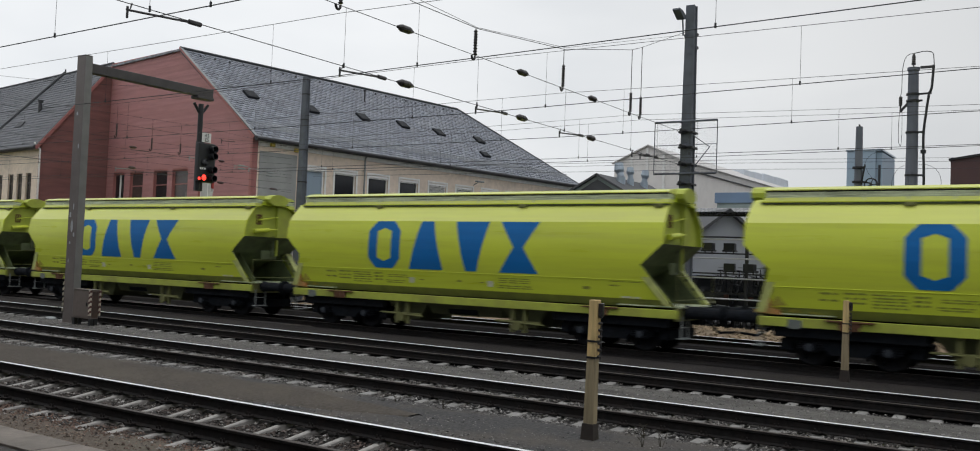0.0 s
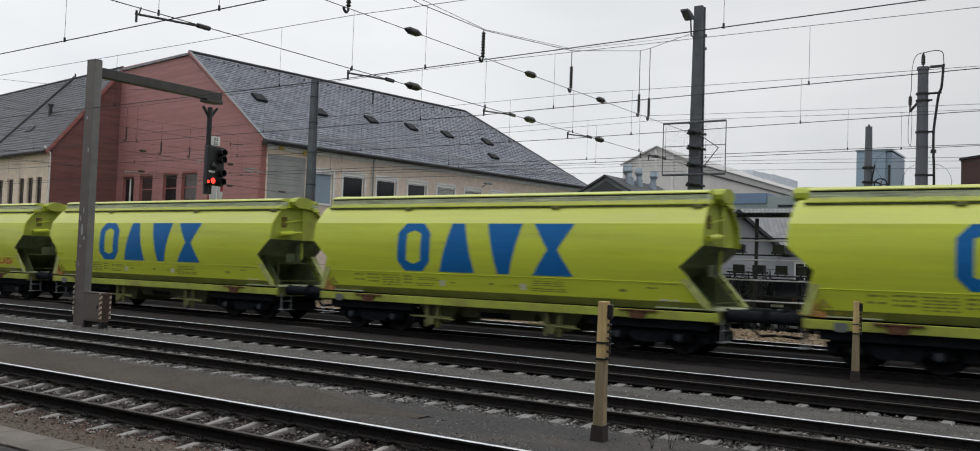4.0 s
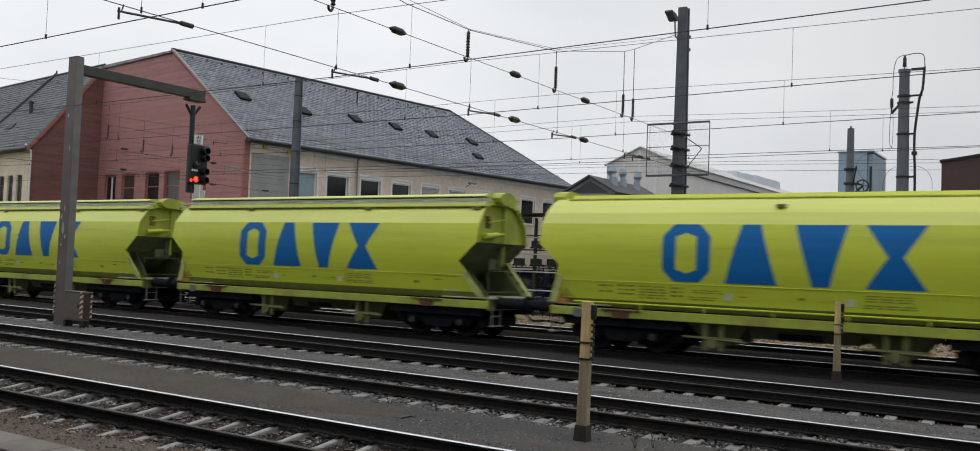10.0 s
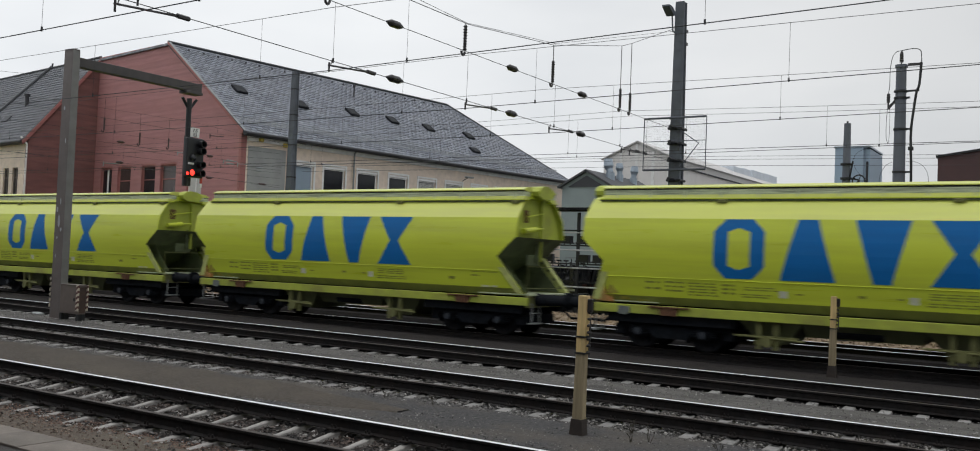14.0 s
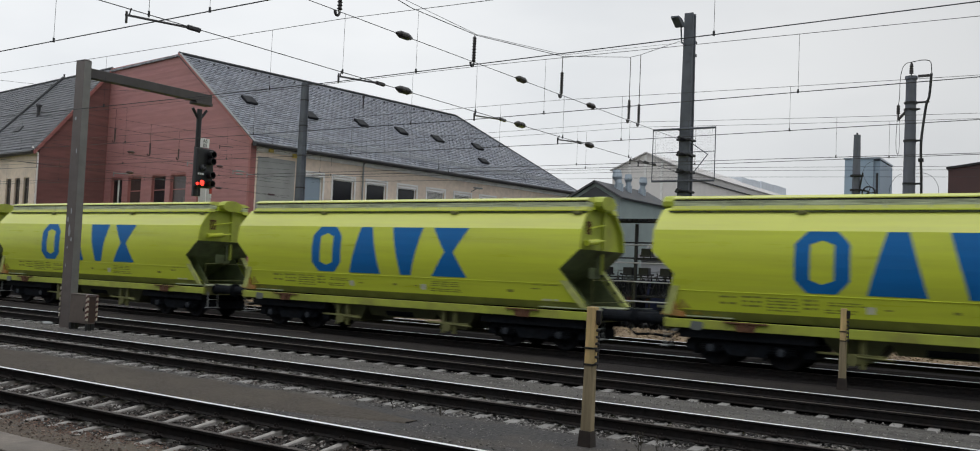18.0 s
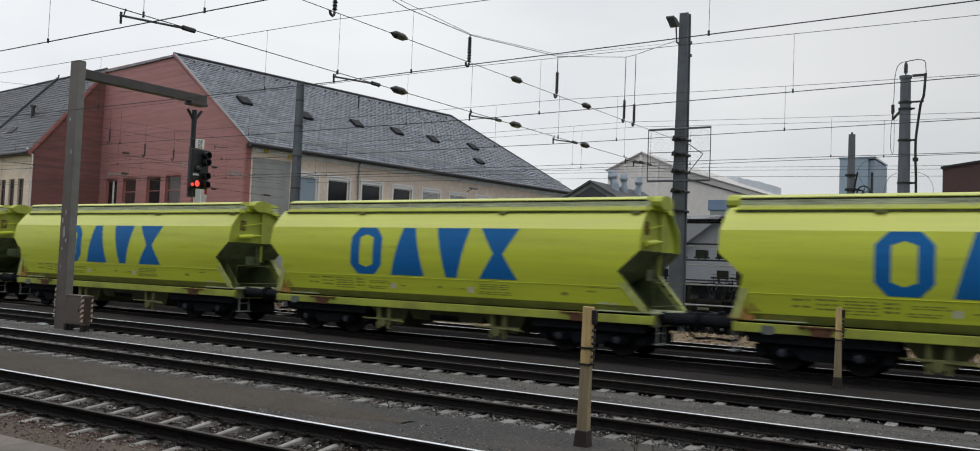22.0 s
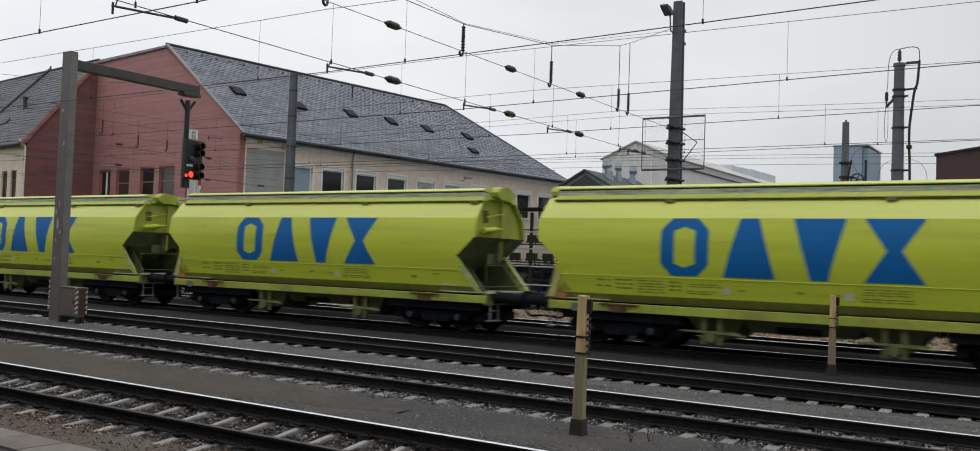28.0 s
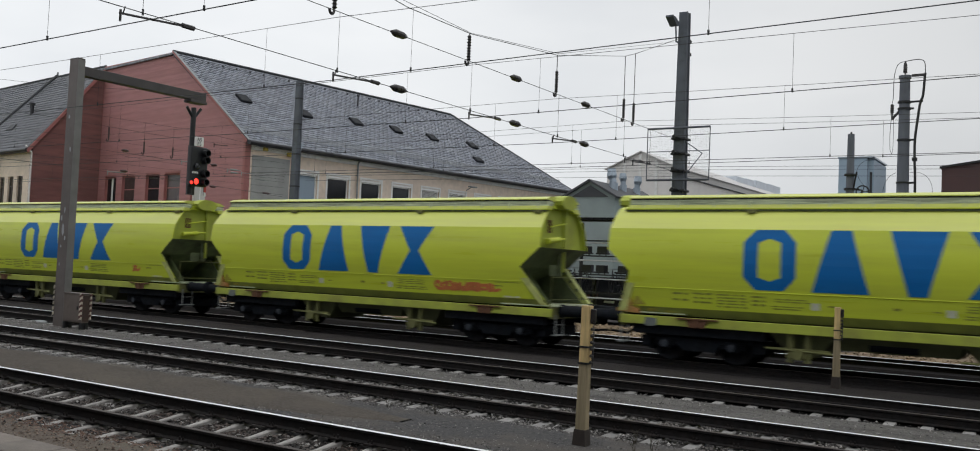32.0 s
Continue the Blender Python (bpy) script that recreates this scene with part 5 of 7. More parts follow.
for u in (2.95, 8.0):
    bm = bmesh.new()
    rod(bm, (u, -0.14, 0.0), (u, -0.14, 8.40), 0.055, 10)
    rod(bm, (u, -0.14, 8.40), (u, -0.46, 8.74), 0.055, 10)
    for z in (2.0, 4.0, 6.0, 7.6):
        box(bm, u - 0.08, u + 0.08, -0.12, 0.0, z, z + 0.04)
    part("downpipe", bm, M_GREYP, side, "grey downpipe")
M_GALV = material("weathered_galvanised_bars", (0.40, 0.42, 0.44), 0.5, 0.2, 0.2, 6, (0.2, 0.2, 0.2), 0.6, 3, 0.05, 40)
M_YELLOWBOX = material("yellow_box", (0.55, 0.42, 0.06), 0.5)
for u, z in ((0.75, 8.30), (2.45, 8.18)):
    bm = bmesh.new()
    box(bm, u, u + 0.26, -0.26, -0.09, z, z + 0.22, bevel=0.01)
    part("junction_box", bm, M_YELLOWBOX, side, "small yellow box")
bm = bmesh.new()
prism(bm, [(2.72, 9.0), (3.18, 9.0), (3.06, 8.5), (2.84, 8.5)], "y", -0.62, -0.30)
part("rain_hopper", bm, M_VENT, side, "blue-grey rainwater hopper head")
bm = bmesh.new()
rod(bm, (18.5, -0.02, 7.65), (18.3, -0.75, 7.85), 0.03, 8)
box(bm, 17.9, 18.6, -1.0, -0.7, 7.80, 7.90, bevel=0.03)
part("wall_lamp", bm, M_GREYP, side, "grey street-style wall lamp")
bm = bmesh.new()
box(bm, -0.14, 0.05, -0.06, 0.12, 1.0, EAVE)
part("corner_trim", bm, M_REDTRIM, house)
bm = bmesh.new()
rod(bm, (INNER + 0.12, WING - 0.12, 0), (INNER + 0.12, WING - 0.12, 8.3), 0.06, 10)
rod(bm, (INNER + 0.12, WING - 0.12, 8.3), (INNER - 0.1, WING - 0.42, 8.75), 0.06, 10)
part("downpipe", bm, M_WHITE, house, "white downpipe")
# roofs
RZ = 0.06
k = (TOP - EAVE) / -APEX
MAIN = ((0.45, -0.12, EAVE - 0.45 * k + RZ), (0.45, DEEP + 0.3, EAVE - 0.45 * k + RZ), (APEX, 25.5, TOP + RZ), (APEX, -0.12, TOP + RZ))
quad_slab("roof_slope", *MAIN, 0.16, M_SLATEDARK, house, "grey slate roof")
slates("slate_cover", *MAIN, house, M_SLATE_ONE, seed=3)
quad_slab("hip_slope", (0.45, DEEP + 0.3, EAVE - 0.45 * k + RZ), (INNER, DEEP + 0.3, EAVE - 0.45 * k + RZ), (APEX - 0.01, 25.5, TOP + RZ), (APEX, 25.5, TOP + RZ), 0.16, M_SLATE, house)
quad_slab("back_slope", (INNER - 0.3, DEEP + 0.3, EAVE), (INNER - 0.3, -0.12, TOP - 0.05), (APEX, -0.12, TOP + 0.02), (APEX, 25.5, TOP + 0.02), 0.16, M_SLATE, house)
kw = (TOP - EAVE) / -WING
WINGROOF = ((-46.0, WING - 0.40, EAVE - 0.40 * kw + RZ), (INNER + 0.08, WING - 0.40, EAVE - 0.40 * kw + RZ), (INNER + 0.08, 0.0, TOP + RZ), (-46.0, 0.0, TOP + RZ))
quad_slab("wing_roof", *WINGROOF, 0.16, M_SLATEDARK, house, "grey slate roof of the wing")
# wing slates darker than the main roof's: the slope's shade is in their colour
slates("slate_cover", *WINGROOF, house, M_SLATE_SHADE, seed=4)
quad_slab("wing_back_roof", (INNER + 0.08, 5.0, EAVE), (-46.0, 5.0, EAVE), (-46.0, 0.0, TOP + RZ), (INNER + 0.08, 0.0, TOP + RZ), 0.16, M_SLATE, house)
bm = bmesh.new()
rod(bm, (-24.2, 0.05, 14.95), (-26.16, -3.27, 10.66), 0.13, 8)
rod(bm, (-24.2, 0.05, 14.9), (-24.2, 0.05, 15.2), 0.06, 8)
rod(bm, (-26.16, -3.27, 10.66), (-27.1, -4.9, 8.56), 0.13, 8)
part("roof_seam", bm, M_SLATEDARK, house, "dark raised roof seam")
for a, b in (((APEX, -0.1, TOP + 0.1), (APEX, 25.5, TOP + 0.1)), ((APEX, 25.5, TOP + 0.1), (0.45, DEEP + 0.3, EAVE - 0.30)), ((-46, 0, TOP + 0.1), (INNER, 0, TOP + 0.1))):
    bm = bmesh.new()
    rod(bm, a, b, 0.09, 8)
    part("ridge_cap", bm, M_SLATEDARK, house)
bm = bmesh.new()
prism(bm, [(0.30, EAVE - 0.45 * k + 0.10), (0.30 - 0.06, EAVE - 0.45 * k - 0.02), (APEX, TOP + 0.0), (APEX, TOP + 0.14)], "y", -0.16, -0.06)
part("verge_board", bm, M_REDTRIM, house)
bm = bmesh.new()
prism(bm, [(WING - 0.45, EAVE - 0.45 * kw + 0.05), (WING - 0.36, EAVE - 0.45 * kw - 0.15), (0.0, TOP - 0.25), (0.0, TOP + 0.05)], "x", INNER + 0.06, INNER + 0.16)
part("verge_board", bm, M_REDTRIM, house)
bm = bmesh.new()
box(bm, INNER, APEX, -0.10, 0.40, TOP - 0.12, TOP + 0.04, bevel=0.02)
part("coping", bm, M_REDTRIM, house)
bm = bmesh.new()
rod(bm, (0.52, -0.1, EAVE - 0.34), (0.52, DEEP + 0.3, EAVE - 0.34), 0.11, 8)
box(bm, 0.30, 0.42, -0.1, DEEP + 0.3, EAVE - 0.47, EAVE - 0.28)
part("gutter", bm, M_GUTTER, house, "dark eaves gutter")
bm = bmesh.new()
rod(bm, (-46, WING - 0.48, EAVE - 0.52), (INNER + 0.1, WING - 0.48, EAVE - 0.52), 0.085, 8)
box(bm, -46, INNER + 0.05, WING - 0.42, WING - 0.05, EAVE - 0.62, EAVE - 0.5)
part("gutter", bm, M_GUTTER, house, "dark eaves gutter")
# pale flashing along the verge and small hooks below the ridge
bm = bmesh.new()
prism(bm, [(0.40, EAVE - 0.45 * k + 0.13), (0.40, EAVE - 0.45 * k + 0.10), (APEX, TOP + 0.12), (APEX, TOP + 0.15)], "y", -0.13, 0.05)
part("verge_flashing", bm, M_GREYP, house, "pale metal flashing on the verge")
for i in range(23):
    bm = bmesh.new()
    prism(bm, [(-0.07, 0.0), (0.07, 0.0), (0.0, 0.12)], "x", -0.03, 0.09)
    hk = part("roof_hook", bm, M_SLATEDARK, house)
    hk.matrix_basis = pose(APEX + 0.55, 1.0 + i * 1.06, TOP - 0.55 * k + RZ + 0.02, 0, math.degrees(math.atan(k)), 0)
# snow guard along the eave
bm = bmesh.new()
for h in (0.10, 0.20, 0.30):
    rod(bm, (-0.45, 0.1, EAVE + 0.45 * k + h), (-0.45, DEEP - 0.6, EAVE + 0.45 * k + h), 0.022, 5)
for i in range(128):
    u = 0.2 + i * 0.24
    box(bm, -0.465, -0.435, u, u + 0.03, EAVE + 0.45 * k, EAVE + 0.45 * k + 0.36)
tagged(part("snow_guard", bm, M_GALV, house, "snow guard bars on the eaves"), kind="stuff")
# roof lights and vents
pitch = math.degrees(math.atan(k))
for i, (v, u) in enumerate(((-3.91, 2.34), (-3.52, 6.76), (-3.79, 11.38), (-3.79, 15.19), (-3.67, 18.83), (-3.65, 23.36), (-1.67, 21.91))):
    sc = 0.75 if i == 6 else 1.0
    bm = bmesh.new()
    box(bm, -0.42 * sc, 0.42 * sc, -0.40, 0.40, 0.0, 0.17, bevel=0.015)
    lid = part("roof_light", bm, M_ROOFGLASS, house, "small dark roof light")
    lid.matrix_basis = pose(v, u, EAVE - v * k + RZ, 0, pitch, 0)
    bm = bmesh.new()
    box(bm, -0.34 * sc, 0.34 * sc, -0.32, 0.32, 0.165, 0.18)
    part("pane", bm, M_ROOFGLASS, lid)
bm = bmesh.new()
rod(bm, (-6.18, 13.59, 13.2), (-6.18, 13.59, 14.2), 0.05, 8)
rod(bm, (-6.18, 13.59, 14.15), (-6.18, 13.59, 14.25), 0.11, 8)
part("vent_pipe", bm, M_GUTTER, house, "thin roof vent pipe")
bm = bmesh.new()
rod(bm, (-21.91, -2.6, 11.3), (-21.91, -2.6, 12.2), 0.13, 10)
rod(bm, (-21.91, -2.6, 12.15), (-21.91, -2.6, 12.3), 0.2, 10)
part("vent_pipe", bm, M_GUTTER, house, "dark roof vent pipe")
bm = bmesh.new()
box(bm, -0.5, 0.5, -0.25, 0.25, 0, 0.1)
q = part("roof_light", bm, M_SLATEDARK, house)
q.matrix_basis = pose(-23.07, -3.38, 10.48, math.degrees(math.atan(kw)), 0, 0)


# ---- signal gantry ----
GX, GY = -26.07, 16.52
gantry = thing("signal_gantry", pose(GX, GY, 0), "grey steel post with a long arm over the tracks", "signal gantry")
bm = bmesh.new()
prism(bm, [(-0.24, -0.32), (0.24, -0.32), (0.21, 7.98), (-0.21, 7.98)], "y", -0.11, 0.11)
part("post", bm, M_GANTRY, gantry, "tapered grey steel post")
# paler strip added to paint the lit side of the post
bm = bmesh.new()
prism(bm, [(0.235, -0.30), (0.252, -0.30), (0.222, 7.97), (0.205, 7.97)], "y", -0.105, 0.125)
part("flange", bm, M_LITFACE, gantry, "paler grey strip toned as the lit side of the post")
bm = bmesh.new()
box(bm, -0.22, 0.22, -0.12, 0.12, 7.98, 8.01, bevel=0.006)
part("cap", bm, M_GANTRY, gantry)
for z in (1.1, 3.0, 4.7, 5.8):
    bm = bmesh.new()
    box(bm, -0.242 + z * 0.003, 0.242 - z * 0.003, -0.116, 0.116, z, z + 0.03)
    part("post_band", bm, M_GANTRY, gantry)
rng = random.Random(71)
for cx, cz, sx, sz in ((-0.03, 2.75, 0.10, 0.20), (-0.12, 3.10, 0.05, 0.14), (0.10, 2.50, 0.05, 0.10), (0.02, 3.35, 0.04, 0.12), (-0.08, 2.25, 0.04, 0.06), (0.08, 5.2, 0.04, 0.10), (-0.06, 6.2, 0.05, 0.08), (-0.10, 1.7, 0.03, 0.07)):
    bm = bmesh.new()
    prism(bm, [(cx + sx * rng.uniform(0.5, 1.0) * math.cos(a), cz + sz * rng.uniform(0.5, 1.0) * math.sin(a)) for a in (0, 0.8, 1.6, 2.4, 3.2, 4.0, 4.8, 5.5)], "y", -0.1155, -0.108)
    part("paint_scuff", bm, M_GALV, gantry, "pale patch of bare metal")
bm = bmesh.new()
box(bm, -0.32, 0.32, -0.20, 0.20, -0.34, -0.17, bevel=0.02)
part("foot", bm, M_GANTRY, gantry)
bm = bmesh.new()
box(bm, -0.14, 0.14, 0.12, 4.85, 7.50, 7.80, bevel=0.02)
part("arm", bm, M_ARM, gantry, "long rectangular steel arm")
bm = bmesh.new()
box(bm, -0.20, 0.20, 4.15, 4.85, 7.40, 7.50, bevel=0.02)
part("arm_plate", bm, M_ARM, gantry)
bm = bmesh.new()
rod(bm, (0, 4.15, 7.25), (0, 4.38, 6.95), 0.05, 8)
rod(bm, (0, 4.75, 7.25), (0, 4.52, 6.95), 0.05, 8)
rod(bm, (0, 4.45, 7.25), (0, 4.45, 4.25), 0.09, 12)
box(bm, -0.12, 0.02, 4.40, 4.66, 4.23, 5.95)
part("hanger", bm, M_BLACK, gantry, "dark hanging signal post")
sig = thing("rail_signal", pose(GX, GY + 4.62, 0), "black colour-light signal with one red light lit", "railway signal")
bm = bmesh.new()
box(bm, 0.06, 0.26, -0.36, 0.36, 4.52, 5.89, bevel=0.04)
part("housing", bm, M_BLACK, sig)
for i, (y, z) in enumerate(((0.17, 5.69), (0.17, 5.44), (-0.12, 5.20), (0.17, 4.97), (0.17, 4.67), (-0.16, 4.68))):
    dep = 0.08 if i == 5 else 0.05 if i == 2 else 0.22
    bm = bmesh.new()
    lathe(bm, [(0.115, 0), (0.125, 0.02), (0.125, dep), (0.105, dep), (0.105, 0.03)], 16, pose(0.26, y, z, 0, 90, 0))
    hood = part("hood", bm, M_BLACK, sig)
    bm = bmesh.new()
    lathe(bm, [(0.115, 0.0), (0.115, 0.05), (0.05, 0.09)], 14, pose(0.265, y, z, 0, 90, 0))
    part("lens", bm, M_SIGNALRED if i == 5 else M_LENS, hood, "lit red lens" if i == 5 else "")
# glowing spot added for the red light's glare in its hood
bm = bmesh.new()
lathe(bm, [(0.055, 0.0), (0.055, 0.02), (0.03, 0.03)], 10, pose(0.262, -0.31, 4.64, 0, 90, 0))
part("marker_lens", bm, M_SIGNALRED, sig, "small glowing red spot for the glare beside the lens")
bm = bmesh.new()
box(bm, 0.10, 0.13, 0.36, 0.44, 4.2, 5.75)
for j in range(3):
    box(bm, 0.095, 0.135, 0.355, 0.445, 4.35 + 0.5 * j, 4.6 + 0.5 * j, 1)
part("mast_board", bm, [M_WHITE, M_RED], sig, "narrow red and white board")
bm = bmesh.new()
box(bm, 0.14, 0.17, -0.18, 0.20, 5.92, 6.25, bevel=0.01)
plate = part("number_plate", bm, M_WHITE, sig, "white signal plate")
for txt, z in (("A5", 6.10), ("E5", 5.95)):
    cu = bpy.data.curves.new("letters", "FONT")
    cu.body, cu.size, cu.align_x, cu.extrude = txt, 0.17, "CENTER", 0.003
    tx = new("letters", cu)
    dg = bpy.context.evaluated_depsgraph_get()
    me = bpy.data.meshes.new_from_object(tx.evaluated_get(dg))
    bpy.data.objects.remove(tx)
    me.materials.clear()
    me.materials.append(M_BLACK)
    tm = new("letters", me)
    tm.parent = plate
    tm.matrix_basis = pose(0.175, 0.01, z, 90, 0, 90)
bm = bmesh.new()
for j in range(3):
    box(bm, 0.262, 0.27, -0.30 + 0.09 * j, -0.24 + 0.09 * j, 4.96, 5.03)
part("small_plate", bm, M_WHITE, sig, "tiny pale plate with unreadable bars")

cab = thing("trackside_cabinet", pose(-25.13, 16.39, 0), "brown-grey metal cabinet with red and white striped edges", "cabinet")
bm = bmesh.new()
box(bm, -0.47, 0.46, -0.12, 0.125, 0.02, 0.86, bevel=0.015)
part("body", bm, M_BOX, cab)
# dark panel added so that the cabinet's side face reads as shaded
bm = bmesh.new()
box(bm, 0.46, 0.467, -0.095, 0.10, 0.06, 0.82, bevel=0.002)
part("side_panel", bm, M_SHADEPANEL, cab, "dark brown side panel toned as shade")
bm = bmesh.new()
box(bm, -0.49, 0.485, -0.14, 0.145, 0.86, 0.885, bevel=0.008)
part("lid", bm, M_BOX, cab)
bm = bmesh.new()
box(bm, -0.43, 0.36, -0.132, -0.12, 0.07, 0.81, bevel=0.004)
door = part("door", bm, M_BOX, cab)
bm = bmesh.new()
box(bm, 0.25, 0.28, -0.155, -0.132, 0.4, 0.5)
part("handle", bm, M_BLACK, door)
for x in (-0.40, 0.40):
    for y in (-0.07, 0.07):
        bm = bmesh.new()
        box(bm, x - 0.05, x + 0.05, y - 0.05, y + 0.05, -0.32, 0.02)
        part("leg", bm, M_BLACK, cab)
for x, y in ((0.42, -0.135), (0.46, 0.14)):
    bm = bmesh.new()
    box(bm, x - 0.05, x + 0.05, y - 0.02, y + 0.02, 0.12, 0.88)
    for j in range(5):
        za = 0.14 + j * 0.15
        prism(bm, [(x - 0.052, za), (x + 0.052, za + 0.06), (x + 0.052, za + 0.13), (x - 0.052, za + 0.07)], "y", y - 0.024, y + 0.024, 1)
    part("striped_edge", bm, [M_STRIPE, M_STRIPERED], cab, "red and white striped edge strip")
bm = bmesh.new()
for j in range(6):
    prism(bm, [(-0.25, 0.15 + j * 0.16), (-0.22, 0.19 + j * 0.16), (-0.22, 0.26 + j * 0.16), (-0.25, 0.22 + j * 0.16)], "y", -0.15, -0.112)
part("post_stripes", bm, M_STRIPE, gantry, "white warning stripes on the post edge")


# ---- yellowed trackside posts with insulators ----
def yellow_post(x, y, top, wid, lean, label):
    p = thing("wooden_post", pose(x, y, 0, 0, lean, 0), label, "post", "yellow posts")
    bm = bmesh.new()
    h = wid / 2
    mid = top * 0.54
    prism(bm, [(-h * 1.05, mid), (h * 1.05, mid), (h, top), (-h, top)], "y", -h, h)
    bmesh.ops.bevel(bm, geom=bm.edges[:], offset=0.008, segments=1, affect="EDGES")
    part("upper_shaft", bm, M_POST, p, "yellow-painted upper half")
    bm = bmesh.new()
    prism(bm, [(-h * 1.25, -0.02), (h * 1.25, -0.02), (h * 1.04, mid), (-h * 1.04, mid)], "y", -h * 0.99, h * 0.99)
    bmesh.ops.bevel(bm, geom=bm.edges[:], offset=0.008, segments=1, affect="EDGES")
    part("lower_shaft", bm, M_POSTLOW, p, "bare weathered lower half")
    bm = bmesh.new()
    prism(bm, [(-h * 1.8, -0.32), (h * 1.8, -0.32), (h * 1.28, 0.03), (-h * 1.28, 0.03)], "y", -h * 1.3, h * 1.3)
    part("foot", bm, M_POSTFOOT, p)
    for z in (top * 0.535, top * 0.665):
        bm = bmesh.new()
        box(bm, -h - 0.012, h + 0.012, -h - 0.012, h + 0.012, z, z + 0.025)
        part("strap", bm, M_BLACK, p)
    for j in range(7):
        bm = bmesh.new()
        z = top * 0.55 + 0.09 * j * top / 1.7
        lathe(bm, [(0.012, 0), (0.022, 0.015), (0.022, 0.045), (0.014, 0.06)], 8, pose(h, 0, z, 0, 90, 0))
        part("insulator_knob", bm, M_INSUL, p)
    bm = bmesh.new()
    rod(bm, (h + 0.05, 0, top * 0.52), (h + 0.05, 0, top * 0.80), 0.008, 6)
    part("wire", bm, M_WIRE, p)
    bm = bmesh.new()
    box(bm, h, h + 0.07, -0.03, 0.03, top - 0.22, top - 0.04, bevel=0.01)
    part("bracket", bm, M_INSUL, p)
    return p


yellow_post(-5.72, 11.31, 1.70, 0.125, 0.6, "yellowed wooden post with dark foot and black insulators")
yellow_post(-4.75, 21.99, 1.60, 0.125, 0.2, "thin yellowed wooden post standing near the train")


# ---- masts ----
def mast(name, x, y, top, w0, w1, mat, label, round_=False):
    p = thing(name, pose(x, y, 0), label, "mast")
    bm = bmesh.new()
    if round_:
        rod(bm, (0, 0, -0.32), (0, 0, top), w0 / 2, 16, 0, w1 / 2)
    else:
        lo, hi = w0 / 2, w1 / 2
        out = [(-1, -1), (1, -1), (1, -0.55), (0.8, -0.55), (0.8, 0.55), (1, 0.55), (1, 1), (-1, 1), (-1, 0.55), (-0.8, 0.55), (-0.8, -0.55), (-1, -0.55)]
        vs = [bm.verts.new((s * lo, t * lo, -0.32)) for s, t in out]
        ws = [bm.verts.new((s * hi, t * hi, top)) for s, t in out]
        for i in range(12):
            bm.faces.new([vs[i], vs[(i + 1) % 12], ws[(i + 1) % 12], ws[i]])
        bm.faces.new(ws)
    part("shaft", bm, mat, p)
    bm = bmesh.new()
    rod(bm, (0, 0, -0.34), (0, 0, 0.05), w0 * 0.75, 12)
    part("foundation", bm, M_CONCRETE, p)
    return p


XM = -13.1
M1 = mast("headspan_mast", XM, 33.31, 12.27, 0.53, 0.34, M_MAST, "tall dark steel headspan mast with floodlight")
bm = bmesh.new()
rod(bm, (-0.10, -0.1, 11.0), (-0.20, -0.30, 11.12), 0.03, 8)
rod(bm, (-0.20, -0.30, 11.08), (-0.22, -0.36, 11.75), 0.03, 8)
part("lamp_arm", bm, M_MAST, M1)
bm = bmesh.new()
prism(bm, [(-0.95, 11.92), (-0.50, 11.66), (-0.36, 11.68), (-0.34, 11.84), (-0.62, 11.95), (-0.94, 11.98)], "x", -0.40, -0.10)
part("floodlight", bm, M_MAST, M1, "grey floodlight head")
for z in (11.2, 10.7):
    bm = bmesh.new()
    box(bm, -0.1, 0.1, -0.1, 0.55, z, z + 0.10)
    part("top_bracket", bm, M_BLACK, M1)
for z in (7.33, 6.1, 5.35, 4.6, 6.75):
    bm = bmesh.new()
    box(bm, -0.29, 0.29, -0.29, 0.29, z, z + 0.08, bevel=0.015)
    rod(bm, (0, -0.3, z + 0.05), (0, -0.75, z + 0.05), 0.07, 8)
    part("wire_clamp", bm, M_BLACK, M1)
# protective cage of thin tube round the mast
bm = bmesh.new()
xa, xb, za, zb = -1.18, 1.30, 5.77, 7.75
for a, b in (((xa, -0.42, za), (xb, -0.42, za)), ((xa, -0.42, zb), (xb, -0.42, zb)), ((xa, -0.42, za), (xa, -0.42, zb)), ((xb, -0.42, za), (xb, -0.42, zb))):
    rod(bm, a, b, 0.04 if a[2] == b[2] else 0.018, 6)
for x in (-0.22, 0.22):
    rod(bm, (x, -0.2, za), (x, -0.42, za), 0.03, 6)
    rod(bm, (x, -0.2, zb), (x, -0.42, zb), 0.03, 6)
rod(bm, (0.3, -0.42, 7.25), (1.02, -0.42, 6.75), 0.018, 5)
rod(bm, (0.3, -0.42, 5.85), (1.02, -0.42, 6.75), 0.018, 5)
rod(bm, (xa, -0.42, 6.86), (xb, -0.42, 6.86), 0.014, 6)
part("cage_frame", bm, M_MAST, M1, "thin rectangular tube frame round the mast")

bm = bmesh.new()
for i in range(1, 40):
    x = xa + (xb - xa) * i / 40
    rod(bm, (x, -0.42, za), (x, -0.42, zb), 0.0013, 3)
for i in range(1, 32):
    z = za + (zb - za) * i / 32
    rod(bm, (xa, -0.42, z), (xb, -0.42, z), 0.0013, 3)
part("cage_mesh", bm, M_WIRE, M1, "fine wire mesh")

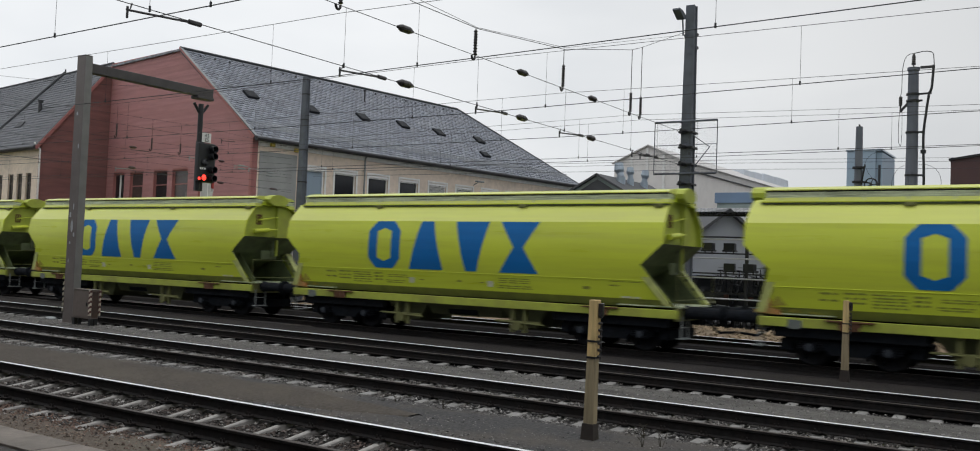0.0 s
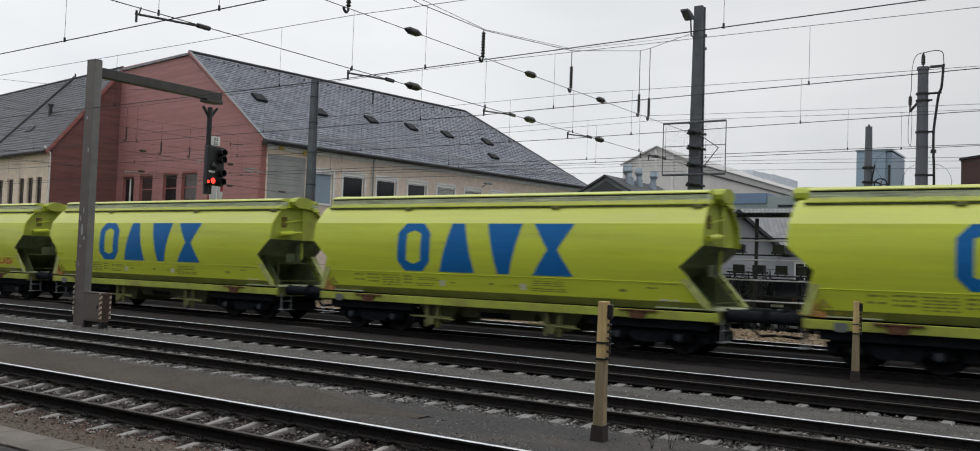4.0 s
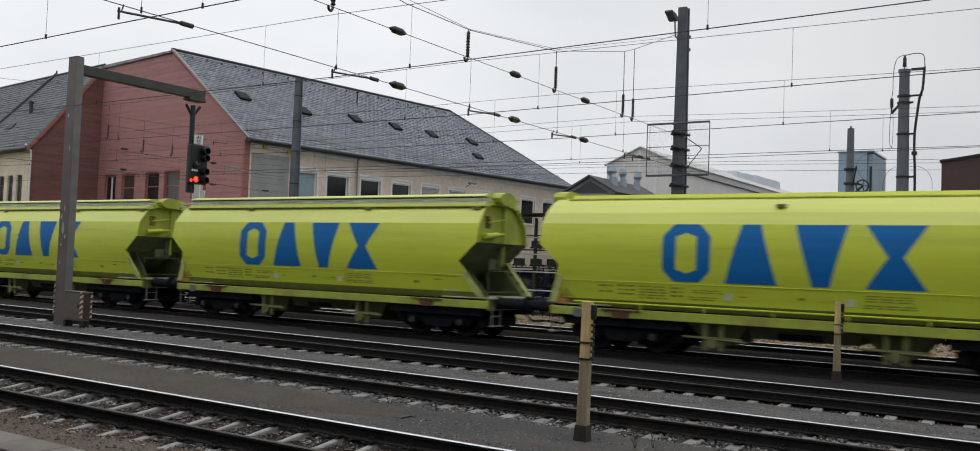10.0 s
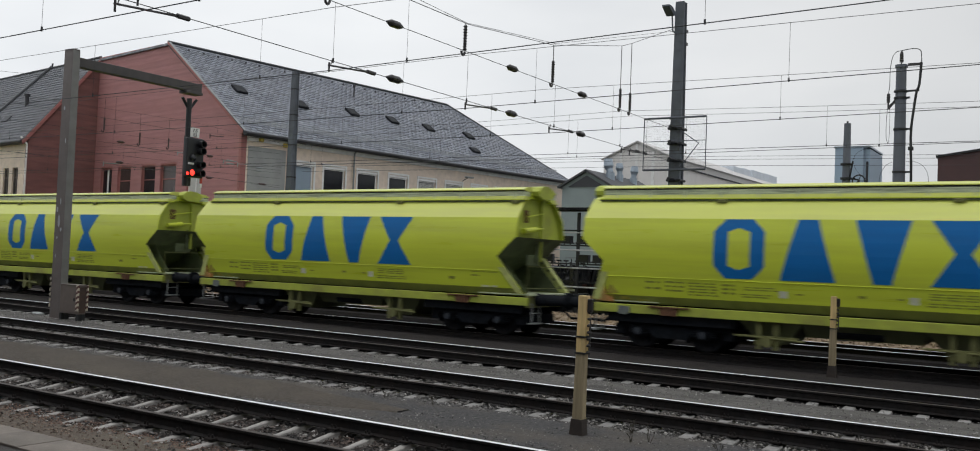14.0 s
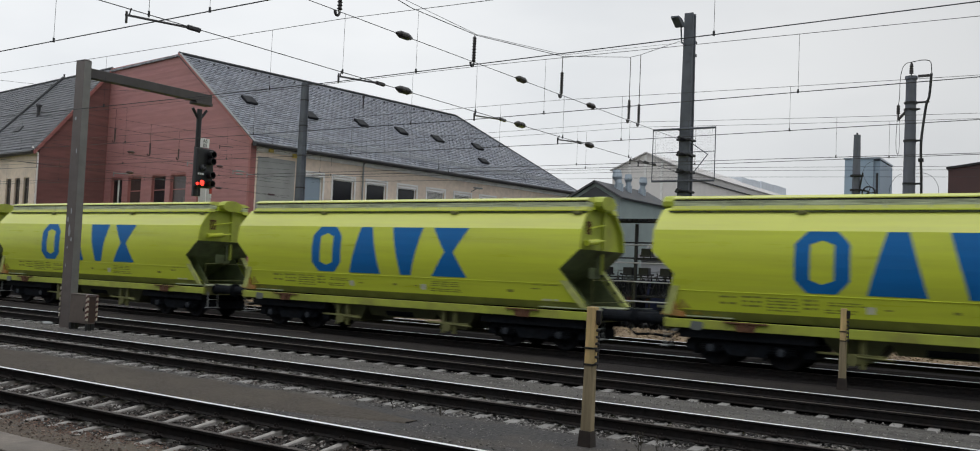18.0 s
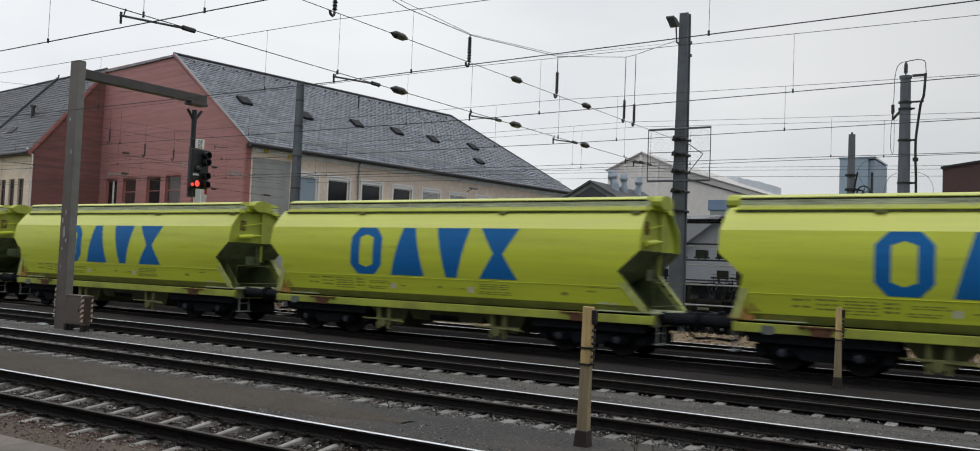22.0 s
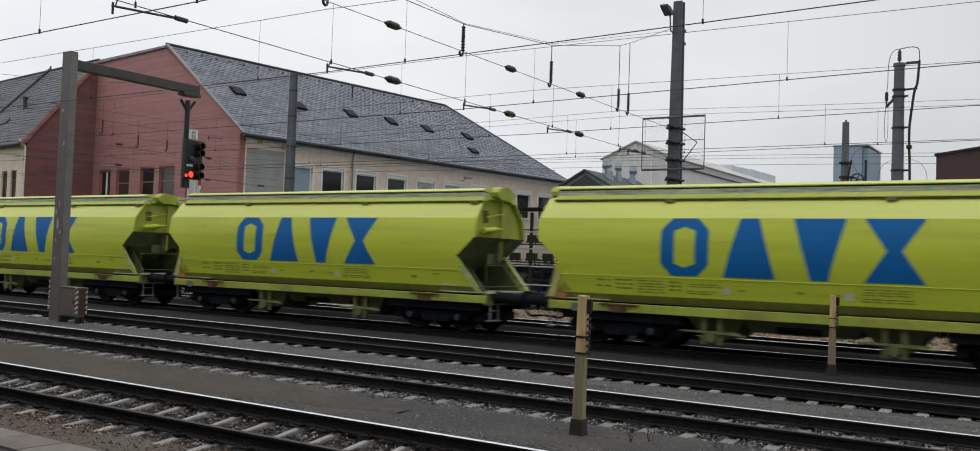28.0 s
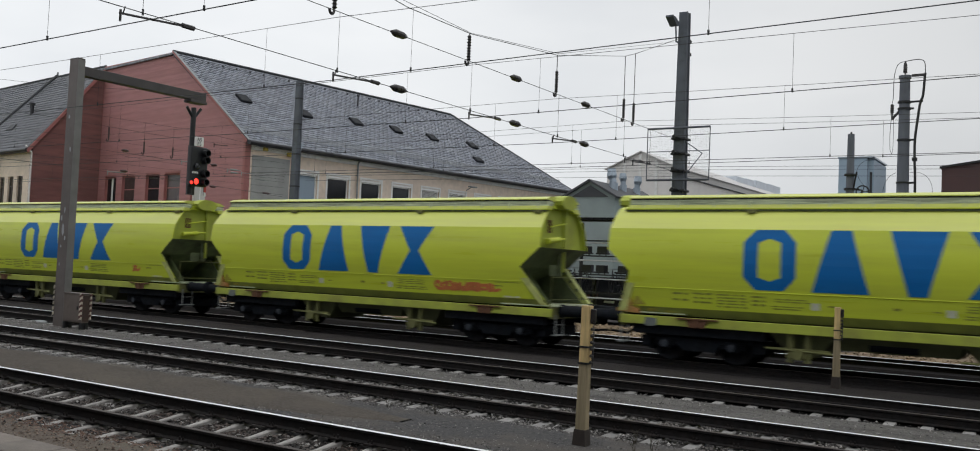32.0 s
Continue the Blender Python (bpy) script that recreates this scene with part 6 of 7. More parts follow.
M2 = mast("catenary_mast", -30.9, 30.8, 10.45, 0.40, 0.25, M_MAST, "dark lattice catenary mast before the building")
for z in (4.0, 5.5, 7.0, 8.4, 9.6):
    bm = bmesh.new()
    h = 0.205 - 0.007 * z
    box(bm, -h, h, -h, h, z, z + 0.06)
    part("mast_band", bm, M_BLACK, M2)
M3 = mast("concrete_mast", -6.42, 31.0, 6.95, 0.40, 0.21, M_MASTCON, "short tapered grey concrete mast", True)
for z in (5.60, 5.14, 4.78, 4.64):
    bm = bmesh.new()
    rod(bm, (0, 0, z), (0, 0, z + 0.06), 0.19, 12)
    part("mast_band", bm, M_BLACK, M3)
bm = bmesh.new()
rod(bm, (0, 0, -0.30), (0, 0, 4.60), 0.235, 14, 0, 0.185)
part("mast_sleeve", bm, M_SLEEVE, M3, "dark steel sleeve round the lower shaft")
bm = bmesh.new()
rod(bm, (0, 0, 6.93), (0, 0, 7.02), 0.03, 6)
part("top_pin", bm, M_BLACK, M3)
bm = bmesh.new()
rod(bm, (0.10, -0.05, 5.10), (0.22, -0.12, 5.72), 0.028, 6)
rod(bm, (-0.16, -0.1, 5.62), (0.22, -0.12, 5.62), 0.03, 6)
rod(bm, (0.12, 0, 5.17), (0.40, -0.1, 5.12), 0.025, 6)
rod(bm, (0.12, 0, 4.85), (0.40, -0.1, 5.05), 0.025, 6)
part("lever_bracket", bm, M_BLACK, M3)
bm = bmesh.new()
WX, WZ, WR = 0.40, 5.08, 0.19
bmesh.ops.create_uvsphere(bm, u_segments=8, v_segments=6, radius=0.045, matrix=pose(WX, -0.1, WZ))
for i in range(20):
    a, b = 2 * math.pi * i / 20, 2 * math.pi * (i + 1) / 20
    rod(bm, (WX + WR * math.cos(a), -0.1, WZ + WR * math.sin(a)), (WX + WR * math.cos(b), -0.1, WZ + WR * math.sin(b)), 0.022, 6)
for i in range(5):
    a = 2 * math.pi * i / 5
    rod(bm, (WX, -0.1, WZ), (WX + WR * math.cos(a), -0.1, WZ + WR * math.sin(a)), 0.014, 5)
part("hand_wheel", bm, M_BLACK, M3, "black spoked wheel")
M4 = mast("concrete_mast", -5.28, 33.7, 9.28, 0.50, 0.33, M_MASTCON, "grey concrete mast with cables and insulators", True)
bm = bmesh.new()
rod(bm, (0, 0, 9.20), (0, 0, 9.30), 0.20, 12)
part("mast_cap", bm, M_MASTCON, M4)
bm = bmesh.new()
lathe(bm, [(0.02, 0), (0.02, 0.08), (0.075, 0.10), (0.055, 0.13), (0.075, 0.16), (0.055, 0.19), (0.07, 0.22), (0.05, 0.25), (0.07, 0.28), (0.05, 0.31), (0.065, 0.34), (0.05, 0.42), (0.02, 0.48)], 12, pose(0, 0, 9.30))
part("top_insulator", bm, M_INSUL, M4)
for z, reach in ((8.36, 0.58), (8.13, 0.30), (7.06, 0.36), (5.60, 0.40)):
    bm = bmesh.new()
    rod(bm, (0, 0, z), (0, 0, z + 0.06), 0.22, 12)
    rod(bm, (0, 0, z + 0.03), (reach, -0.05, z + 0.03), 0.035, 6)
    part("cable_bracket", bm, M_BLACK, M4)


def cable(name, pts, r, mat, parent, label=""):
    """One continuous round cable along pts."""
    bm = bmesh.new()
    pts = [Vector(p) for p in pts]
    prev = None
    for i, p in enumerate(pts):
        along = (pts[min(i + 1, len(pts) - 1)] - pts[max(i - 1, 0)]).normalized()
        u = Vector((0, 1, 0)) if abs(along.y) < 0.9 else Vector((1, 0, 0))
        u = (u - along * u.dot(along)).normalized()
        v = along.cross(u)
        ring = [bm.verts.new(p + (u * math.cos(a) + v * math.sin(a)) * r) for a in (math.pi * j / 3 for j in range(6))]
        if prev:
            for j in range(6):
                bm.faces.new([prev[j], prev[(j + 1) % 6], ring[(j + 1) % 6], ring[j]])
        prev = ring
    bmesh.ops.recalc_face_normals(bm, faces=bm.faces[:])
    return part(name, bm, mat, parent, label)


def bend(*pts):
    """A smooth line through a few points, in the plane of the cables."""
    p = [Vector((x, -0.05, z)) for x, z in pts]
    p = [p[0] * 2 - p[1]] + p + [p[-1] * 2 - p[-2]]
    out = []
    for i in range(1, len(p) - 2):
        for j in range(5):
            t = j / 5
            out.append(0.5 * (2 * p[i] + (p[i + 1] - p[i - 1]) * t + (2 * p[i - 1] - 5 * p[i] + 4 * p[i + 1] - p[i + 2]) * t * t + (3 * p[i] - p[i - 1] - 3 * p[i + 1] + p[i + 2]) * t ** 3))
    return out + [p[-2]]


cable("thick_cable", bend((0.63, 9.34), (0.58, 8.6), (0.50, 8.34), (0.43, 7.8), (0.36, 7.1), (0.36, 6.4), (0.39, 5.5), (0.40, 2.0), (0.40, -0.3)), 0.045, M_BLACK, M4, "thick black cable")
cable("jumper_cable", bend((0, 9.78), (0.30, 9.82), (0.50, 9.80), (0.61, 9.70), (0.64, 9.35)), 0.015, M_BLACK, M4)
cable("jumper_cable", bend((0, 9.78), (-0.15, 9.75), (-0.27, 9.60), (-0.34, 9.2), (-0.35, 8.6), (-0.38, 8.35)), 0.011, M_WIRE, M4)
cable("jumper_cable", bend((-0.40, 7.85), (-0.43, 7.3), (-0.42, 6.8), (-0.36, 6.62)), 0.009, M_WIRE, M4)
cable("jumper_cable", bend((-0.33, 7.9), (-0.32, 7.3), (-0.33, 6.8), (-0.36, 6.62)), 0.007, M_WIRE, M4)
cable("jumper_cable", bend((-0.62, 5.2), (-0.58, 5.55), (-0.42, 5.85), (-0.21, 5.98)), 0.007, M_WIRE, M4)
cable("jumper_cable", bend((0.22, 5.98), (0.5, 5.97), (0.75, 5.82), (0.90, 5.55), (0.93, 5.2)), 0.007, M_WIRE, M4)
cable("jumper_cable", bend((0.20, 5.75), (0.26, 5.90), (0.40, 6.04), (0.74, 6.18)), 0.006, M_WIRE, M3)
cable("jumper_cable", bend((0.20, 5.73), (0.28, 5.50), (0.40, 5.32), (0.60, 5.16)), 0.006, M_WIRE, M3)
bm = bmesh.new()
lathe(bm, [(0.02, 0), (0.065, 0.04), (0.05, 0.08), (0.065, 0.12), (0.05, 0.16), (0.065, 0.20), (0.05, 0.24), (0.06, 0.30), (0.02, 0.34)], 10, pose(-0.38, -0.05, 8.0))
rod(bm, (-0.38, -0.05, 7.80), (-0.38, -0.05, 8.02), 0.03, 6)
rod(bm, (-0.38, -0.05, 7.82), (-0.10, 0, 8.16), 0.045, 6)
box(bm, 0.22, 0.62, -0.09, -0.01, 9.24, 9.32)
part("side_insulator", bm, M_INSUL, M4)
bm = bmesh.new()
box(bm, 0.28, 0.44, -0.12, 0.02, 6.36, 6.48, bevel=0.01)
part("cable_clamp", bm, M_BLACK, M4)


# ---- overhead line ----
def sag(p, q, drop, n=24):
    p, q = Vector(p), Vector(q)
    return [p.lerp(q, i / n) - Vector((0, 0, drop * 4 * (i / n) * (1 - i / n))) for i in range(n + 1)]


def wire_curve(name, pts, r, parent, mat=None):
    cu = bpy.data.curves.new(name, "CURVE")
    cu.dimensions, cu.bevel_depth, cu.bevel_resolution = "3D", r, 1
    sp = cu.splines.new("POLY")
    sp.points.add(len(pts) - 1)
    for pt, p in zip(sp.points, pts):
        pt.co = (*p, 1)
    ob = new(name, cu)
    dg = bpy.context.evaluated_depsgraph_get()
    me = bpy.data.meshes.new_from_object(ob.evaluated_get(dg))
    bpy.data.objects.remove(ob)
    me.materials.clear()
    me.materials.append(mat or M_WIRE)
    ob = new(name, me)
    ob.parent = parent
    return ob


#         y, contact at the mast, its rise towards -x and +x per metre, carrier at the mast, its sag on both sides
LINES = ((8.99, 5.79, -0.0116, 0.011, 7.25, 0.5, 0.5), (13.99, 5.88, -0.004, 0.0183, 7.19, 0.12, 0.3), (18.98, 5.89, -0.004, 0.017, 7.24, 0.25, 0.03),
         (23.31, 5.86, -0.003, 0.013, 7.15, 0.16, 0.22), (28.31, 5.90, -0.002, 0.0, 7.29, 0.3, 0.5), (28.98, 5.86, -0.002, 0.009, 7.22, 0.3, 0.45))
for j, (y, zc, left, right, zm, drop_left, drop_right) in enumerate(LINES):
    line = thing("overhead_line", pose(0, y, 0), "contact and carrier wire with thin droppers above a track", "overhead wire", "overhead lines")
    wire_curve("contact_wire", [(-160, 0, zc + 8 * left), (XM - 8, 0, zc + 8 * left), (XM, 0, zc), (XM + 20, 0, zc + 20 * right), (60, 0, zc)], 0.009, line)
    for a, b in ((-133.1, -73.1), (-73.1, XM), (XM, 46.9)):
        drop = drop_left if b <= XM else drop_right
        wire_curve("carrier_wire", sag((a, 0, zm), (b, 0, zm), drop), 0.006, line)
        for d in (2.02, 8.0, 14.2, 20.5, 26.8, 33.2, 39.5, 45.8, 52.0, 57.98):
            x = a + d + (-1.35 if d == 8.0 and j in (3, 4) else 0)
            f = (x - a) / (b - a)
            z = zm - drop * 4 * f * (1 - f)
            lo = zc + (left * min(8, XM - x) if x < XM else right * min(20, x - XM))
            bm = bmesh.new()
            rod(bm, (x, 0, lo), (x, 0, z), 0.004, 4)
            rod(bm, (x, 0, lo - 0.02), (x, 0, lo + 0.06), 0.02, 5)
            part("dropper", bm, M_WIRE, line)


def shed_insulator(bm, p, q, r=0.06, n=9, mat=0):
    """A string of sheds from p to q."""
    p, q = Vector(p), Vector(q)
    m = Matrix.Translation(p) @ (q - p).to_track_quat("Z", "Y").to_matrix().to_4x4()
    ln = (q - p).length
    prof = [(0.03, 0)]
    for i in range(n):
        z = ln * (i + 0.3) / n
        prof += [(r * 0.66, z), (r, z + ln * 0.25 / n), (r * 0.66, z + ln * 0.5 / n)]
    prof.append((0.03, ln))
    lathe(bm, prof, 10, m, mat)


span = thing("headspan", pose(XM, 0, 0), "headspan of cross wires with dark insulators over the tracks", "overhead wire")
HEAD = [(0, -14, 12.0), (0, 6, 9.4), (0, 14.05, 8.25), (0, 16.3, 8.02), (0, 18.94, 8.02), (0, 23.41, 8.46), (0, 28.08, 9.45), (0, 28.88, 9.71), (0, 33.2, 11.3)]
wire_curve("head_wire", HEAD, 0.009, span)
wire_curve("head_wire", [(0.10, -14, 11.85), (0.10, 6, 9.30), (0.06, 14.05, 8.19), (0.02, 18.94, 8.03)], 0.006, span)
wire_curve("head_wire", [(0.05, 18.94, 8.03), (0.05, 23.41, 8.50), (0.05, 33.2, 11.15)], 0.006, span)
for z, ys in ((7.33, (16.06, 21.16, 25.33)), (6.1, (16.14, 21.2, 25.32))):
    wire_curve("cross_wire", [(0, -14, z + 0.02), (0, 33.2, z - 0.02)], 0.008, span)
    for y in ys:
        bm = bmesh.new()
        lathe(bm, [(0.02, 0), (0.06, 0.10), (0.085, 0.16), (0.085, 0.42), (0.06, 0.5), (0.02, 0.6)], 12, pose(0, y - 0.3, z, -90, 0, 0))
        part("strain_insulator", bm, M_INSUL, span, "dark spindle insulator")
for y, zt in ((13.92, 8.25), (18.85, 8.02), (23.41, 8.46), (28.08, 9.45), (28.88, 9.71)):
    bm = bmesh.new()
    rod(bm, (0, y, zt), (0, y, 8.0 if zt > 8.3 else zt - 0.05), 0.012, 6)
    shed_insulator(bm, (0, y, min(zt - 0.05, 8.0)), (0, y, min(zt - 0.05, 8.0) - 0.65))
    low = min(zt - 0.05, 8.0) - 0.65
    for i in range(6):
        a, b = math.pi * i / 6, math.pi * (i + 1) / 6
        rod(bm, (0, y - 0.07 + 0.07 * math.cos(a), low - 0.02 - 0.1 * math.sin(a)), (0, y - 0.07 + 0.07 * math.cos(b), low - 0.02 - 0.1 * math.sin(b)), 0.03, 6)
    part("suspension_insulator", bm, M_INSUL, span, "hanging ribbed insulator with hook")
for y, z in ((14.1, 7.33), (19.02, 7.33), (23.6, 7.32), (28.2, 7.32), (30.4, 7.32), (3.0, 7.34), (9.4, 7.34)):
    bm = bmesh.new()
    rod(bm, (0, y, z), (0, y, 6.10), 0.005, 4)
    rod(bm, (0, y, 6.06), (0, y, 6.16), 0.02, 5)
    part("span_dropper", bm, M_WIRE, span)
for y in (8.99, 13.99, 18.98, 23.31, 28.31, 28.98):
    bm = bmesh.new()
    rod(bm, (0, y - 0.02, 5.99), (0, y + 1.32, 6.09), 0.020, 6)
    rod(bm, (0, y, 5.86), (0, y, 6.05), 0.022, 6)
    rod(bm, (0, y + 1.2, 6.09), (0, y + 1.45, 6.09), 0.045, 6)
    rod(bm, (0, y + 0.05, 6.02), (0, y + 0.08, 6.12), 0.012, 5)
    part("steady_arm", bm, M_INSUL, span)

# second, more distant headspan before the building
span2 = thing("headspan", pose(-31.4, 0, 0), "distant headspan with cross wires and insulators before the building", "overhead wire")
for z, zr, ys in ((6.90, 7.25, ()), (5.98, 6.35, (22.1, 26.45)), (5.18, 5.02, (22.1, 26.46))):
    wire_curve("cross_wire", [(0, -14, z), (0, 25.0, z), (0, 30.6, zr)], 0.006, span2)
    for y in ys:
        bm = bmesh.new()
        lathe(bm, [(0.015, 0), (0.04, 0.05), (0.055, 0.09), (0.055, 0.24), (0.04, 0.29), (0.015, 0.34)], 10, pose(0, y - 0.15, z + (0.05 if y > 25 and z > 5.5 else -0.08 if y > 25 else 0.1), -90, 0, 0))
        part("strain_insulator", bm, M_RUSTINSUL, span2, "red-brown spindle insulator")
wire_curve("head_wire", sag((0, -14, 11.5), (0, 30.6, 10.2), 3.2), 0.006, span2)
for y, zt, zb in ((21.37, 6.89, 6.32), (22.96, 6.55, 6.0), (24.33, 6.5, 6.02)):
    bm = bmesh.new()
    rod(bm, (0, y, zt + 0.75), (0, y, zt), 0.006, 5)
    shed_insulator(bm, (0, y, zt), (0, y, zb + 0.12), 0.045, 7)
    for i in range(5):
        a, b = math.pi * i / 5, math.pi * (i + 1) / 5
        rod(bm, (0, y - 0.05 + 0.05 * math.cos(a), zb + 0.12 - 0.09 * math.sin(a)), (0, y - 0.05 + 0.05 * math.cos(b), zb + 0.12 - 0.09 * math.sin(b)), 0.022, 6)
    part("suspension_insulator", bm, M_RUSTINSUL, span2, "hanging red-brown insulator")
for y, z in ((21.4, 5.18), (24.78, 5.98), (26.4, 6.90), (27.2, 5.9), (28.0, 5.86)):
    bm = bmesh.new()
    rod(bm, (0, y, z), (0, y + 0.75, z + 0.05), 0.018, 6)
    rod(bm, (0, y + 0.02, z - 0.12), (0, y + 0.02, z + 0.06), 0.022, 6)
    part("steady_arm", bm, M_RUSTINSUL if z > 6 else M_GREYP, span2)
for y, z, zr in ((25.8, 6.45, 6.6), (25.9, 5.62, 5.7), (26.1, 5.35, 5.45), (25.4, 7.35, 7.1)):
    wire_curve("cross_wire", [(0, 16.0, z - 0.2), (0, y, z), (0, 30.6, zr)], 0.005, span2)
for y, z, mat in ((27.6, 5.95, M_GREYP), (29.26, 5.81, M_GREYP), (29.52, 5.10, M_RUSTINSUL)):
    for o in (0.0, -0.13) if mat is M_GREYP else (0.0,):
        bm = bmesh.new()
        lathe(bm, [(0.010, 0), (0.030, 0.05), (0.038, 0.10), (0.038, 0.36), (0.030, 0.42), (0.010, 0.48)], 10, pose(0, y - 0.24, z + o, -90, 0, 0))
        part("strain_insulator", bm, mat, span2, "pale spindle insulator" if mat is M_GREYP else "red-brown spindle insulator")
    wire_curve("cross_wire", [(0, 22.0, z + 0.05), (0, y, z), (0, 30.6, z + 0.02)], 0.005, span2)
# the section of wires that runs on past the masts, farther off
for y, z in ((40.0, 7.06), (40.0, 6.92), (40.0, 6.64)):
    far = thing("feeder_line", pose(0, y, 0), "thin distant feeder wire beyond the tracks", "overhead wire", "overhead lines")
    wire_curve("feeder_wire", [(-39.2, 0, z + 0.22), (-14, 0, z + 0.06), (-3, 0, z - 0.14), (30, 0, z)], 0.008, far)


# ---- buildings beyond the tracks ----
def gable_house(name, m, wid, deep, eave, top, wall, roof, label, over=0.35, base=-0.32):
    """A gabled block: gable ends at y = 0 and y = deep, ridge along y, x from -wid/2 to wid/2."""
    h = thing(name, m, label, "building")
    bm = bmesh.new()
    a = wid / 2
    prism(bm, [(-a, base), (a, base), (a, eave), (0, top - 0.08), (-a, eave)], "y", 0, deep)
    part("wall", bm, wall, h)
    k = (top - eave) / a
    for s in (-1, 1):
        e = (s * (a + over), eave - over * k)
        pts = [(e[0], -over, e[1] + 0.04), (e[0], deep + over, e[1] + 0.04), (0, deep + over, top + 0.04), (0, -over, top + 0.04)]
        quad_slab("roof_slope", *(pts if s > 0 else [pts[1], pts[0], pts[3], pts[2]]), 0.14, roof, h)
    return h


vent_house = gable_house("low_house", pose(-30.4, 60.0, 0, 0, 0, 0), 4.0, 9.0, 7.75, 8.85, M_TEAL, M_DARKROOF, "low house with dark roof and three zinc vents", 0.3)
for x, y, s, lean in ((0.8, 2.2, 1.0, -0.16), (0.8, 3.9, 0.8, -0.05), (0.8, 6.4, 0.85, 0.06)):
    bm = bmesh.new()
    rod(bm, (x, y, 7.9), (x, y, 8.85), 0.34 * s, 14)
    rod(bm, (x, y, 8.85), (x + lean * 0.6, y, 9.15), 0.25 * s, 14)
    rod(bm, (x + lean * 0.6, y, 9.10), (x + lean, y, 9.35), 0.25 * s, 14, 0, 0.38 * s)
    rod(bm, (x + lean, y, 9.35), (x + lean * 1.3, y, 9.05 + 0.85 * s), 0.38 * s, 14, 0, 0.30 * s)
    part("roof_vent", bm, M_VENT, vent_house, "zinc ventilation hood")
bm = bmesh.new()
prism(bm, [(-1.5, 7.6), (0, 8.45), (1.5, 7.6)], "y", -0.06, 0.0)
part("gable_panel", bm, M_DARKROOF, vent_house, "dark gable panel")

hall = gable_house("factory_hall", pose(-48.56, 110.0, 0, 0, 0, -0.7), 9.6, 120, 15.9, 18.04, M_HALLWALL, M_HALLROOF, "large beige factory hall with shallow sheet roof", 0.3)
for x in (-2.3, -0.1, 2.2, 4.4):
    bm = bmesh.new()
    box(bm, x - 0.16, x + 0.16, -0.12, 0.0, 2.0, 17.7 - abs(x) * 0.42)
    part("wall_rib", bm, M_WHITE, hall)
bm = bmesh.new()
box(bm, 4.8, 4.92, 0.0, 120, 14.9, 15.72)
part("side_band", bm, M_HALLROOF, hall, "grey sheet band under the eaves")
bm = bmesh.new()
box(bm, 4.8, 5.02, -0.1, 120, 14.76, 14.9, bevel=0.02)
part("gutter", bm, M_DARKROOF, hall, "dark gutter line")
for y0, y1, z in ((33.5, 38.0, 18.35), (38.0, 42.0, 18.5), (43.0, 50.0, 18.7), (50.0, 57.0, 18.8)):
    bm = bmesh.new()
    box(bm, -1.2, 1.4, y0, y1, 17.4, z, bevel=0.05)
    part("roof_monitor", bm, M_PALEUNIT, hall, "pale blue roof unit")

tower = thing("tower_block", pose(-13.7, 70.0, 0), "pale blue clad tower", "building")
bm = bmesh.new()
box(bm, -1.62, 0.36, 0, 5.0, -0.32, 11.2)
bmesh.ops.bevel(bm, geom=bm.edges[:], offset=0.03, segments=1, affect="EDGES")
part("wall", bm, M_BLUECLAD, tower)
bm = bmesh.new()
box(bm, 0.36, 0.76, 0.25, 5.0, -0.32, 11.1)
part("side_bay", bm, M_BLUECLAD, tower)
bm = bmesh.new()
box(bm, -1.68, 0.80, -0.06, 5.1, 11.2, 11.32)
part("parapet", bm, M_VENT, tower)
bm = bmesh.new()
box(bm, 0.50, 0.66, 0.21, 0.25, 8.0, 10.2)
part("slit_window", bm, M_GLASS, tower)

brown = thing("brown_block", pose(-7.28, 60.0, 0), "dark red-brown clad building", "building")
bm = bmesh.new()
prism(bm, [(0, -0.32), (14, -0.32), (14, 11.3), (0, 9.20)], "y", 0, 12)
part("wall", bm, M_BROWNWALL, brown)
bm = bmesh.new()
prism(bm, [(-0.1, 9.17), (14.1, 11.30), (14.1, 11.42), (-0.1, 9.29)], "y", -0.12, 12.1)
part("roof_edge", bm, M_BLACK, brown)
bm = bmesh.new()
box(bm, 1.95, 2.4, -0.06, 0.0, -0.3, 7.5)
part("downpipe", bm, M_GREYP, brown)

low = thing("flat_building", pose(-22.5, 60.0, 0), "flat-roofed building with blue and teal fascia", "building")
bm = bmesh.new()
box(bm, 1.1, 10.6, 0, 10, -0.32, 6.75)
part("wall", bm, M_TEAL, low)
bm = bmesh.new()
box(bm, 0.95, 3.85, -0.1, 6.0, 6.70, 7.40, bevel=0.02)
part("blue_fascia", bm, M_BLUEBAND, low)
bm = bmesh.new()
box(bm, 3.9, 10.7, -0.1, 6.0, 6.2, 7.2, bevel=0.02)
part("teal_fascia", bm, M_TEAL, low)
for x in (4.6, 7.4):
    bm = bmesh.new()
    box(bm, x, x + 1.5, -0.13, -0.1, 6.45, 6.62)
    part("slit_window", bm, M_GLASS, low)

# house with pale tiled roof and white walls
th = thing("tiled_house", pose(-15.6, 50.0, 0), "white house with pale grey tiled roof", "building")
bm = bmesh.new()
box(bm, -6.0, 8.0, 0, 8, -0.32, 3.7)
part("wall", bm, M_HOUSEWALL, th)
